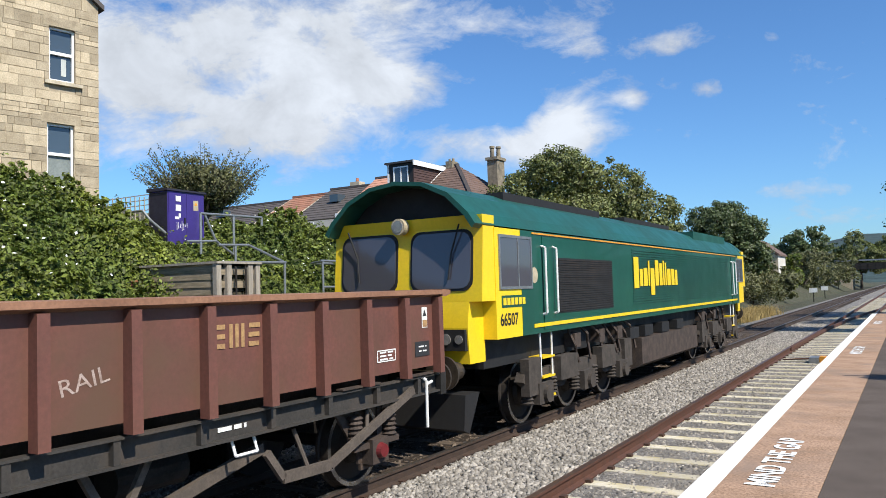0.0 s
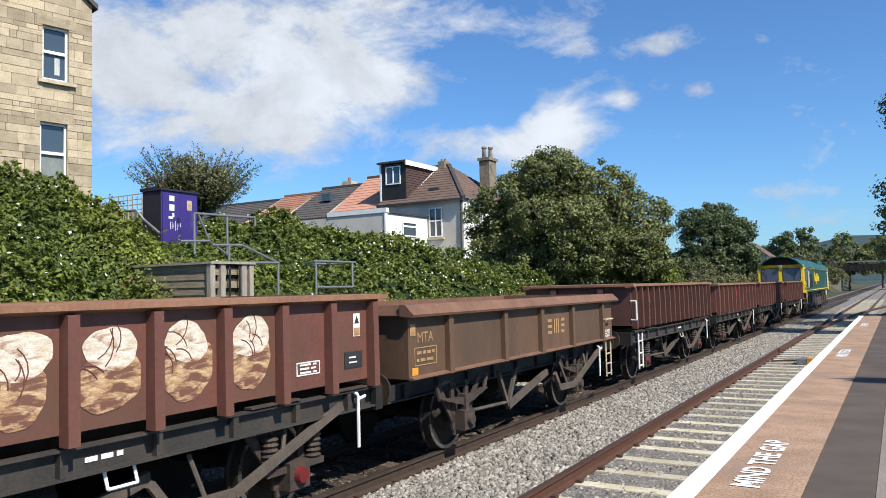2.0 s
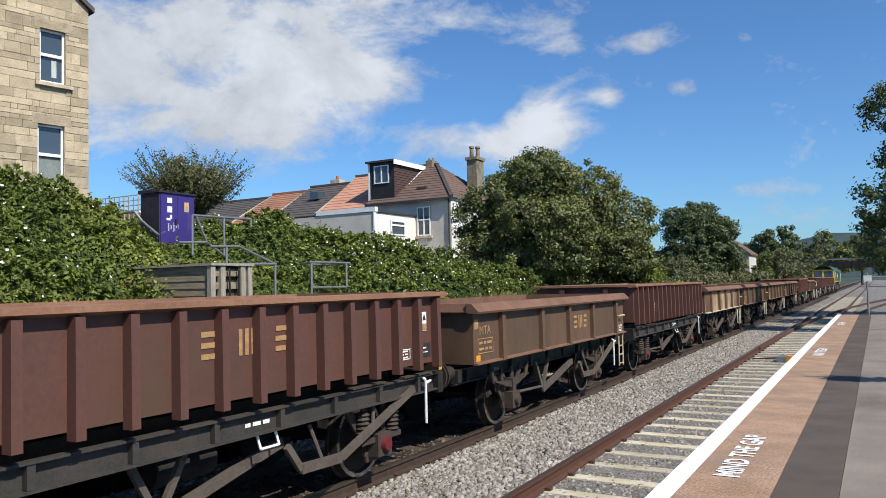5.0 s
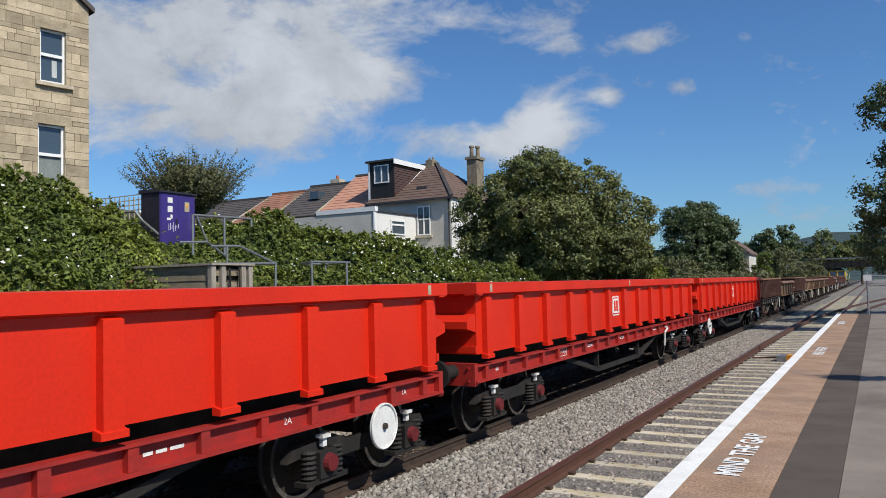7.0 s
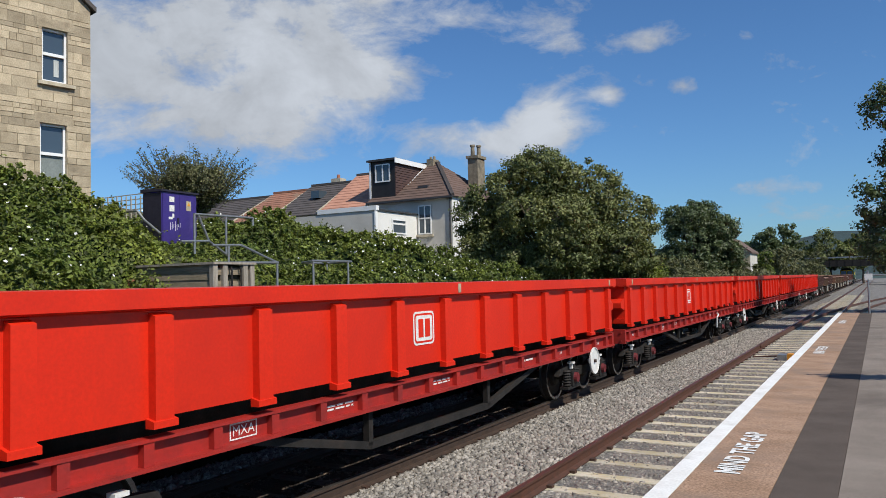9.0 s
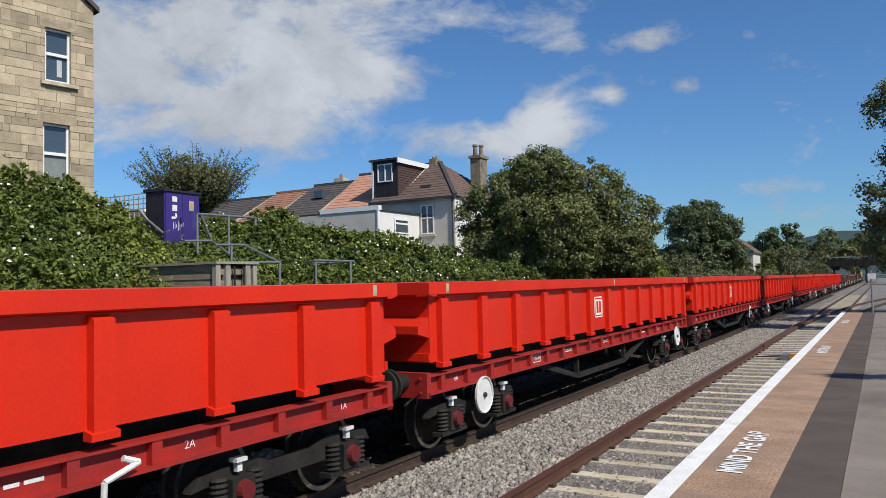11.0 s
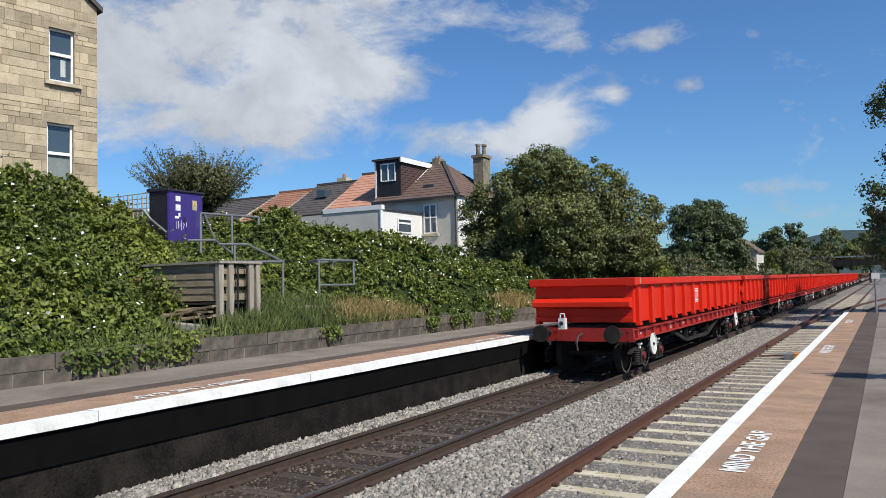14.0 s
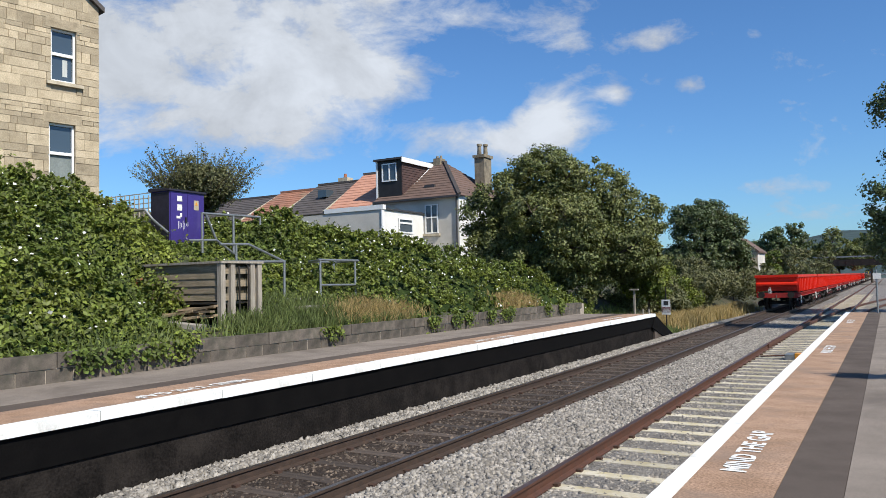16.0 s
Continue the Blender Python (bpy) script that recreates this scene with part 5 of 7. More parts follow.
FLEET = []      # each vehicle with where its leading end lies at the start
loco = locomotive()
FLEET.append((loco, 9.45))
coal = coal_wagon()
ribbed = coal_wagon(17, 7.7, 0.05, "maroon_dull", "sooty maroon close-ribbed open box wagon on the far track")
low = tank_frame_wagon()
pale = tank_frame_wagon("flaking", "brown_rim", "low open box wagon with flaking cream paint")
red = ballast_wagon(True, "bright red ribbed bogie open wagon with white brake wheels")
plain = ballast_wagon(False, "bright red ribbed bogie open wagon with white brake lever")
STARTS = [("coal", 8.56), ("coal", -0.06), ("coal", -8.35), ("ribbed", -16.72), ("low", -25.64), ("coal", -33.58), ("low", -42.48), ("low", -50.50), ("low", -58.98), ("pale", -67.38), ("ribbed", -75.52), ("low", -84.0), ("ribbed", -92.3)]
STARTS += [("red" if i in (0, 2, 4, 6, 9) else "plain", y) for i, y in enumerate((-100.8, -116.2, -131.67, -147.08, -162.5, -177.88, -193.3, -208.65, -224.12, -239.53))]
PROTO = {"coal": coal, "ribbed": ribbed, "low": low, "pale": pale, "red": red, "plain": plain}
used = set()
WAGONS = []
for kind, y in STARTS:
    if kind in used:
        ob = copy_thing(PROTO[kind], place(0))
    else:
        ob = PROTO[kind]
        used.add(kind)
    WAGONS.append(ob)
    FLEET.append((ob, y))


TURNING = [FLEET[0][0]] + WAGONS[:6] + WAGONS[10:11] + WAGONS[-1:]


def motions():
    """Drive the whole train along the far track, slowing a little."""
    for ob, y in FLEET:
        for o in ob.children:
            if o.name.startswith("wheelset") and (ob in TURNING):
                r, y0 = o.location.z, o.location.y
                walk(o, [(i / FPS, pose(0, y0, r, -math.degrees(gone(i / FPS) / r) % 360.0)) for i in range(481)])
        walk(ob, [(0.5 * i, Matrix.Translation((XC, y + gone(0.5 * i), 0))) for i in range(33)])

# ---------------------------------------------------------------- growth
BUMPS = [(RNG.uniform(-20, -10.9), RNG.uniform(-6, 34), RNG.uniform(0.6, 1.6), RNG.uniform(0.15, 0.65)) for _ in range(150)] + [(-16.5, 17.8, 0.9, 1.15), (-16.9, 19.2, 0.8, 0.9), (-15.2, 7.4, 1.3, 0.75)]
KNOBS = np.stack([RNG.uniform(-19.5, -10.8, 900), RNG.uniform(-6, 34, 900), RNG.uniform(0.16, 0.42, 900), RNG.uniform(0.10, 0.34, 900)], 1)


def clear_of(x, y):
    """Where the bramble is cut back: beside the shed, the steps and the cage."""
    a = np.exp(-(((x + 12.0) / 0.9) ** 2 + ((y - 10.35) / 0.6) ** 2))
    b = np.exp(-(((x + 11.3) / 0.9) ** 2 + ((y - 13.3) / 2.6) ** 2))
    c = np.exp(-(((x + 13.6) / 0.8) ** 2 + ((y - 13.2) / 1.2) ** 2)) * 0.7
    d = np.exp(-(((x + 11.1) / 0.5) ** 2 + ((y - 23.5) / 1.6) ** 2)) * 0.6
    e = np.exp(-(((x + 14.5) / 1.3) ** 2 + ((y - 12.5) / 1.3) ** 2))
    g = np.exp(-(((x + 17.6) / 1.6) ** 2 + ((y - 13.6) / 1.1) ** 2)) * 0.75
    pocket = np.where((x > -13.5) & (y > 9.55) & (y < 11.9), 0.96, 0.0)
    return np.clip(np.maximum(a * 0 + b + c + d + e + g, pocket), 0, 1)


def bank_base(x, y):
    return np.array([ground_z(a, b) for a, b in zip(x, y)])


def growth_height(x, y):
    h = np.zeros_like(x)
    for bx, by, br, bh in BUMPS:
        h = np.maximum(h, bh * np.exp(-((x - bx) ** 2 + (y - by) ** 2) / br ** 2))
    k = np.zeros_like(x)
    for bx, by, br, bh in KNOBS:
        near = np.abs(y - by) < br * 2.2
        k[near] = np.maximum(k[near], bh * np.exp(-((x[near] - bx) ** 2 + (y[near] - by) ** 2) / br ** 2))
    tall = 0.5 * np.exp(-(((y - 5.0) / 3.5) ** 2)) + 0.25
    edge = np.clip((-10.75 - x) / 0.9, 0.25, 1)
    return (h * 0.9 + tall + k) * edge * (1 - 0.92 * clear_of(x, y))


def build_bramble():
    # under layer: lumpy mass hiding the soil, its dark colour painting shade between leaves
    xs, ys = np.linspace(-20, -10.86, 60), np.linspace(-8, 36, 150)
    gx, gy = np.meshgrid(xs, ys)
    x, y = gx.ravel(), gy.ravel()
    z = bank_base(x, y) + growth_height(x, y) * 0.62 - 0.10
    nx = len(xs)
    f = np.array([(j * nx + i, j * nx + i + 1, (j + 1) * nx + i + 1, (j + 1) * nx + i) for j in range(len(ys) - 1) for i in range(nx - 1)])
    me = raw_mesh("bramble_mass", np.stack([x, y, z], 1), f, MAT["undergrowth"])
    tagged(new("bramble_mass", me), "dark inner mass with shade painted into the bramble bank", "bramble", kind="stuff")
    # leaves close on the mass round the shed, where it drops steeply
    tri = np.stack([x, y, z], 1)[f]
    mid = tri.mean(1)
    shed = (mid[:, 0] > -13.3) & (mid[:, 0] < -11.35) & (mid[:, 1] > 9.75) & (mid[:, 1] < 11.75)
    tri = tri[(mid[:, 0] > -16.5) & (mid[:, 1] > 3.0) & (mid[:, 1] < 17.0) & ~shed]
    side = np.cross(tri[:, 2] - tri[:, 0], tri[:, 3] - tri[:, 1])
    area = np.linalg.norm(side, axis=1)
    hit = RNG.choice(len(tri), 60000, p=area / area.sum())
    u, v = RNG.uniform(0, 1, (2, len(hit), 1))
    q = tri[hit]
    up = unit(side[hit])
    up = up * np.sign(up[:, 2:3] + 1e-6)
    c = (q[:, 0] * (1 - u) + q[:, 1] * u) * (1 - v) + (q[:, 3] * (1 - u) + q[:, 2] * u) * v + up * RNG.uniform(0.0, 0.10, (len(hit), 1))
    me = leaves_mesh("low_bramble_leaves", c, up + np.array([0.2, -0.2, 0.3]), 0.046, MAT["leaf"], lean=0.7, vary=0.5)
    tagged(new("low_bramble_leaves", me), "low green bramble leaves round the timber shed", "bramble", kind="stuff")
    # clumps of small leaves, with dark gaps between them
    n = 17000
    x = RNG.uniform(-19.5, -10.82, n)
    y = -4 + 39 * RNG.uniform(0, 1, n) ** 1.1
    bare = np.where((x > -13.4) & (y > 9.5) & (y < 16.5), 1.05, 0.45)
    keep = (RNG.uniform(0, 1, n) > clear_of(x, y) * bare) & (y < 34)
    x, y = x[keep], y[keep]
    e = 0.08
    h0 = bank_base(x, y) + growth_height(x, y)
    gxx = (bank_base(x + e, y) + growth_height(x + e, y) - h0) / e
    gyy = (bank_base(x, y + e) + growth_height(x, y + e) - h0) / e
    nrm = unit(np.stack([-np.clip(gxx, -2, 2), -np.clip(gyy, -2, 2), np.ones_like(x)], 1))
    free = clear_of(x, y)
    c = np.stack([x, y, h0], 1) + nrm * (RNG.uniform(-0.24, 0.06, len(x)) * (1 - free) - 0.02)[:, None]
    per = 30
    q = unit(RNG.normal(0, 1, (len(x), per, 3)) + nrm[:, None, :] * 0.9 + np.array([0.25, -0.1, 0.2]))
    rad = (RNG.uniform(0.09, 0.30, len(x)) * (1 - 0.5 * free))[:, None, None] * RNG.uniform(0.55, 1.05, (len(x), per, 1))
    pts = (c[:, None, :] + q * rad).reshape(-1, 3)
    me = leaves_mesh("bramble_leaves", pts, (q + nrm[:, None, :] * 0.5).reshape(-1, 3), 0.046, MAT["leaf"], lean=0.55, vary=0.5)
    tagged(new("bramble_leaves", me), "dense green bramble and ivy covering the bank", "bramble", kind="stuff")
    tips = RNG.choice(len(c), 1500, replace=False)
    way = unit(nrm[tips] + RNG.normal(0, 0.45, (len(tips), 3)) + np.array([0.1, 0, 0.3]))
    k = np.linspace(0.02, 0.42, 9)[None, :, None] * RNG.uniform(0.4, 1.0, (len(tips), 1, 1))
    sp = (c[tips][:, None, :] + way[:, None, :] * k + RNG.normal(0, 0.022, (len(tips), 9, 3)) - np.array([0, 0, 0.25]) * k ** 2 * 2).reshape(-1, 3)
    me = leaves_mesh("bramble_shoots", sp, np.repeat(way, 9, 0) * 0.3 + np.array([0.3, 0, 0.8]), 0.042, MAT["leaf"], lean=0.6)
    tagged(new("bramble_shoots", me), "arching leafy bramble shoots above the mass", "bramble", kind="stuff")
    pick = RNG.choice(len(c), 2600, replace=False)
    pick = pick[(RNG.uniform(0, 1, len(pick)) < 0.7 * np.exp(-((c[pick, 1] - 6) / 4) ** 2) + 0.8 * np.exp(-((c[pick, 1] - 21) / 6) ** 2) + 0.1)]
    me = leaves_mesh("bramble_flowers", c[pick] + nrm[pick] * 0.20, nrm[pick], 0.032, MAT["flower"], lean=0.4, slim=0.9)
    tagged(new("bramble_flowers", me), "small white bramble blossoms among the leaves", "flowers", kind="stuff")
    # a spray of leaves in front of the boards
    n = 900
    k = RNG.integers(0, 3, n)
    c = np.stack([np.choose(k, (-13.1, -12.75, -13.5)) + RNG.normal(0, 0.16, n), np.full(n, 10.76) - np.abs(RNG.normal(0, 0.08, n)), np.choose(k, (2.15, 1.95, 2.3)) + RNG.normal(0, 0.2, n)], 1)
    me = leaves_mesh("climbing_leaves", c, np.tile((0.3, -0.8, 0.5), (n, 1)), 0.045, MAT["leaf"], lean=0.6)
    tagged(new("climbing_leaves", me), "green leaves climbing up the boards of the store", "bramble", kind="stuff")
    # trailing growth over the wall
    n = 2600
    yc = RNG.choice(np.array([7.3, 7.9, 8.6, 9.2, 13.3, 3.5, 5.2, 17.6, 18.9, 19.6, 21.1, 22.0, 22.4, 25.6, 26.9]), n)
    c = np.stack([np.full(n, WALL_X + 0.05) + np.abs(RNG.normal(0, 0.05, n)), yc + RNG.normal(0, 0.16, n), 1.36 - np.abs(RNG.normal(0, 0.16, n))], 1)
    me = leaves_mesh("ivy_trails", c, np.tile((1.0, 0, 0.4), (n, 1)), 0.045, MAT["leaf"], lean=0.6)
    tagged(new("ivy_trails", me), "ivy trailing over the block wall", "ivy", kind="stuff")


build_bramble()


def grass_patch(name, centres, n, spread, height, mat, label):
    """Thin upright blades in tufts."""
    c = np.array(centres)[RNG.integers(0, len(centres), n)]
    x, y = c[:, 0] + RNG.normal(0, 1, n) * spread[0], c[:, 1] + RNG.normal(0, 1, n) * spread[1]
    x = np.where(y < 29, np.minimum(x, -10.86), x)
    z = bank_base(x, y) - 0.02
    ang = RNG.uniform(0, 2 * math.pi, n)
    h = height * RNG.uniform(0.5, 1.25, n)
    lean = RNG.normal(0, 0.28, (n, 2)) * h[:, None]
    wv = np.stack([np.cos(ang), np.sin(ang), np.zeros(n)], 1) * 0.012
    base = np.stack([x, y, z], 1)
    mid = base + np.stack([lean[:, 0] * 0.35, lean[:, 1] * 0.35, h * 0.6], 1)
    tip = base + np.stack([lean[:, 0], lean[:, 1], h], 1)
    v = np.stack([base - wv, base + wv, mid + wv * 0.8, tip, mid - wv * 0.8], 1).reshape(-1, 3)
    i = np.arange(n)[:, None] * 5
    f = np.concatenate([i + np.array([[0, 1, 2]]), i + np.array([[0, 2, 4]]), i + np.array([[4, 2, 3]])], 0)
    tagged(new(name, raw_mesh(name, v, f, mat)), label, "grass", kind="stuff")


grass_patch("green_grass", [(-11.12, 11.0 + 0.35 * i) for i in range(17)] + [(-11.9, 12.1 + 0.3 * i) for i in range(8)] + [(-11.3, 3 + i) for i in range(7)], 10000, (0.30, 0.4), 0.33, MAT["grass"], "long green grass above the block wall")
grass_patch("dry_grass", [(-11.15, 15.4), (-11.4, 15.9), (-11.15, 16.6), (-11.3, 23.6), (-11.3, 24.6), (-11.2, 15.0)], 8000, (0.18, 0.5), 0.36, MAT["dry_grass"], "dry straw coloured grass above the block wall")
grass_patch("dry_grass", [(-9.6, 38.5), (-9.9, 40.5), (-9.6, 43), (-10.2, 46), (-9.2, 50), (-9.0, 56), (-9.4, 36.5)], 12000, (0.5, 0.9), 0.75, MAT["dry_grass"], "tall dry grass beside the line past the platform")
grass_patch("green_grass", [(-9.2, 32.5), (-9.8, 34), (-8.7, 33.2), (-10.8, 35), (-11.5, 38), (-11, 33)], 9000, (0.5, 0.8), 0.5, MAT["grass"], "rough green grass at the platform ramp")


def limb(bm, p, q, r0, r1):
    mid = [Vector(p).lerp(Vector(q), t) + Vector((RNG.normal(0, 0.06), RNG.normal(0, 0.06), 0)) * (Vector(q) - Vector(p)).length * (t * (1 - t) * 2) for t in (0, 0.35, 0.7, 1)]
    for i in range(3):
        rod(bm, mid[i], mid[i + 1], r0 + (r1 - r0) * i / 3, 8, r0 + (r1 - r0) * (i + 1) / 3)


def tree(name, base, lumps, n, size, mat, label, trunk=0.18, clump=0.42, per=55, thin=1.0):
    """Trunk and limbs to each lump of crown; the crown is many small clumps of leaves with gaps between."""
    t = thing(name, Matrix.Identity(4), label, "shrub" if "shrub" in name or "bush" in name else "tree", "lineside trees")
    bm = B()
    base = Vector(base)
    mean = sum((Vector(l[:3]) for l in lumps), Vector()) / len(lumps)
    fork = base.lerp(mean, 0.45)
    fork.x, fork.y = base.x * 0.6 + mean.x * 0.4, base.y * 0.6 + mean.y * 0.4
    limb(bm, base - Vector((0, 0, 0.3)), fork, trunk, trunk * 0.7)
    for l in lumps:
        c = Vector(l[:3])
        limb(bm, fork, c, trunk * 0.55, trunk * 0.16)
        for _ in range(3):
            d = Vector(RNG.normal(0, 1, 3)).normalized()
            limb(bm, c, c + Vector((d.x * l[3], d.y * l[4], abs(d.z) * l[5])) * 0.75, trunk * 0.16, trunk * 0.05)
    part("trunk", bm, MAT["bark"], t, "brown barked trunk with limbs")
    vol = np.array([l[3] * l[4] + l[3] * l[5] for l in lumps])
    share = np.maximum(1, (n / per * vol / vol.sum()).astype(int))
    cs, ns = [], []
    for l, k in zip(lumps, share):
        d = unit(RNG.normal(0, 1, (k, 3)))
        rad = RNG.uniform(0.45, 1.04, (k, 1)) ** 0.5
        cc = np.array(l[:3]) + d * np.array(l[3:6]) * rad
        q = unit(RNG.normal(0, 1, (k, per, 3)).reshape(-1, 3)).reshape(k, per, 3)
        cl = clump * RNG.uniform(0.55, 1.25, (k, 1, 1))
        pts = cc[:, None, :] + q * cl * RNG.uniform(0.35, 1.0, (k, per, 1)) * np.array([1, 1, 0.75])
        cs.append(pts.reshape(-1, 3))
        ns.append((q + d[:, None, :] * 0.6 + np.array([0, 0, 0.35])).reshape(-1, 3))
    me = leaves_mesh("crown", np.concatenate(cs), unit(np.concatenate(ns)), size, mat, lean=0.5)
    part("crown", me, None, t)
    return t


def lumpy(cx, cy, cz, rx, ry, rz, k, seed, small=0.45):
    """Many overlapping lumps that fill an ellipsoid's outside."""
    r = np.random.default_rng(seed)
    out = [(cx, cy, cz, rx * 0.72, ry * 0.72, rz * 0.72)]
    for _ in range(k):
        d = r.normal(0, 1, 3)
        d /= np.linalg.norm(d)
        d[2] = max(d[2], -0.55)
        s = small * r.uniform(0.6, 1.15)
        out.append((cx + d[0] * rx * 0.72, cy + d[1] * ry * 0.72, cz + d[2] * rz * 0.74, rx * s, ry * s, rz * s * 0.85))
    return out


tree("broad_tree", (-14.6, 35.6, 0.6), lumpy(-14.6, 35.3, 4.6, 4.0, 3.5, 4.0, 30, 3, 0.38) + lumpy(-11.5, 37.2, 4.3, 2.7, 2.4, 3.0, 14, 5, 0.4) + [(-16.4, 34.2, 6.4, 1.5, 1.4, 1.3), (-12.6, 36.4, 6.9, 1.7, 1.5, 1.3), (-10.9, 37.5, 5.2, 1.6, 1.5, 1.6), (-14.6, 35.1, 7.5, 2.1, 1.8, 1.2), (-17.3, 33.8, 3.4, 1.4, 1.4, 1.7), (-16.5, 34.2, 2.4, 1.5, 1.4, 1.3), (-13.6, 35.2, 2.2, 2.0, 1.8, 1.3)], 185000, 0.07, MAT["leaf_tree"], "broad dense deciduous tree with drooping grey-green leaves", 0.28, 0.42, 60)
tree("round_tree", (-13.2, 64.3, 0.4), lumpy(-13.1, 64.3, 4.9, 3.4, 3.3, 3.6, 22, 8, 0.38), 60000, 0.10, MAT["leaf_dark"], "rounded dark green tree above the lineside shrubs", 0.22, 0.5, 50)
shrub = tree("sparse_shrub", (-19.5, 17.5, 3.8), lumpy(-19.5, 17.4, 5.6, 1.35, 1.2, 1.15, 24, 9, 0.3), 22000, 0.036, MAT["leaf_olive"], "thin olive shrub with feathery twigs on top of the bank", 0.07, 0.15, 22)
# feathery upright twigs, each strung with small leaves
bm, tips, ways = B(), [], []
for k in range(210):
    d = Vector((RNG.normal(0, 0.62), RNG.normal(0, 0.62), 1.0)).normalized()
    p = Vector((-19.5, 17.4, 4.9)) + Vector((d.x * 1.25, d.y * 1.2, RNG.uniform(0.0, 0.7)))
    q = p + Vector((d.x * 1.1, d.y * 1.05, d.z * 1.15)) * RNG.uniform(0.7, 1.5)
    rod(bm, p, q, 0.010, 4, 0.004)
    for j in range(60):
        tips.append(p.lerp(q, RNG.uniform(0.1, 1.0)) + Vector(RNG.normal(0, 0.055, 3)))
        ways.append(d)
part("twig_growth", bm, MAT["bark"], shrub, "fine bare upright twigs")
part("leafy_growth", leaves_mesh("leafy_growth", np.array(tips), np.array(ways), 0.036, MAT["leaf_olive"], lean=0.9), None, shrub)
tree("bright_bush", (-10.6, 38.8, -0.1), lumpy(-10.7, 38.9, 2.6, 1.2, 1.2, 2.0, 8, 12), 15000, 0.07, MAT["leaf"], "bright green bush at the foot of the broad tree", 0.08, 0.34, 45)
for k, (cx, cy, cz, rx, rz, mt) in enumerate(((-11.6, 45.0, 1.3, 2.0, 1.5, "leaf_olive"), (-12.4, 49.0, 1.5, 2.3, 1.8, "leaf"), (-11.4, 54.5, 1.3, 2.0, 1.7, "leaf_olive"), (-12.0, 60.0, 1.8, 2.4, 2.2, "leaf_olive"), (-11.8, 70.0, 2.0, 2.6, 2.6, "leaf_olive"),
                                            (-13.5, 41.5, 1.6, 2.0, 1.8, "leaf_dark"), (-12.4, 84, 2.2, 2.8, 2.6, "leaf_olive"), (-14.6, 106, 3.0, 3.2, 3.4, "leaf"), (-13.2, 120, 3.0, 4.0, 3.4, "leaf_olive"), (-12.6, 138, 3.4, 4.2, 3.6, "leaf_olive"), (-11.8, 158, 3.4, 4.0, 3.2, "leaf_olive"))):
    tree("lineside_shrub", (cx, cy, -0.3), lumpy(cx, cy, cz, rx, rx, rz, 7, 20 + k), 9000, 0.075 if cy < 80 else 0.14, MAT[mt], "rough green lineside shrub beside the track", 0.07, 0.42, 40)
for k, (cx, cy, cz, rx, rz, mt) in enumerate(((-17.5, 166, 8.4, 4.6, 5.4, "leaf_dark"), (-9.8, 196, 7.5, 5.5, 5.5, "leaf_tree"), (-3.5, 215, 7.0, 6.0, 4.8, "leaf_tree"), (-25, 190, 7.0, 7.0, 5.0, "leaf_dark"), (4.0, 235, 6.0, 6.0, 5.0, "leaf_tree"))):
    tree("far_tree", (cx, cy, 0), lumpy(cx, cy, cz, rx, rx, rz, 9, 40 + k), 9000, 0.26, MAT[mt], "distant dark green tree near the bridge", 0.3, 1.0, 40)
tree("platform_tree", (5.1, 38.2, 0.0), [(0.82, 36.9, 9.2, 1.25, 1.3, 1.1), (0.45, 36.6, 5.3, 1.25, 1.2, 1.3), (0.3, 37.2, 3.7, 1.1, 1.2, 1.3), (1.35, 37.2, 7.0, 1.2, 1.2, 1.05), (0.9, 37.3, 2.8, 0.75, 0.9, 0.7)] + lumpy(6.9, 42.7, 7.0, 3.3, 3.6, 3.9, 9, 60), 56000, 0.08, MAT["leaf_dark"], "dark leafy tree overhanging the line past the near platform", 0.3, 0.5, 50)
# out of view: added only to cast thin shadows on the near platform
tree("platform_tree", (4.9, 10.4, 0.7), lumpy(3.5, 10.2, 4.7, 0.6, 0.2, 0.4, 3, 61), 1100, 0.06, MAT["leaf_dark"], "unseen leafy shadow caster added beside the near platform", 0.05, 0.25, 40)
# unseen crown, placed so that its shadow falls across the tracks
tree("platform_tree", (4.8, 52, 0.0), lumpy(4.5, 52.4, 6.8, 3.5, 4.2, 3.6, 10, 62), 16000, 0.13, MAT["leaf_dark"], "unseen broad crown added to shade the tracks past the platform", 0.25, 0.7, 40)


def hills():
    bm = B()
    prev = None
    for i in range(61):
        a = radians(-95 + i * 2.2)
        r = 850 + 60 * math.sin(i * 0.7)
        h = 34 + 7 * math.sin(i * 0.31 + 1) + 3 * math.sin(i * 0.9) + 2.0 * math.sin(i * 2.3)
        row = [bm.verts.new((math.sin(a) * rr, math.cos(a) * rr, z)) for rr, z in ((r - 330, -0.5), (r - 150, h * 0.55), (r, h), (r + 60, h * 0.9), (r + 300, -0.5))]
        if prev:
            for k in range(4):
                bm.faces.new((prev[k], row[k], row[k + 1], prev[k + 1]))
        prev = row
    setting("backdrop_hills", bm, MAT["hill"], "wooded blue-green hills on the horizon", "hills")


MAT["hill"] = material("wooded_hillside", (0.030, 0.055, 0.050), (0.02, 0.038, 0.042), 1.0, scale=0.012, fine=0.08, bump=0.6, bump_size=3.0, vary=0.4)
hills()

# ---------------------------------------------------------------- buildings
WALL_TURN = -10.6      # degrees: the stone gable wall is turned a little from the line


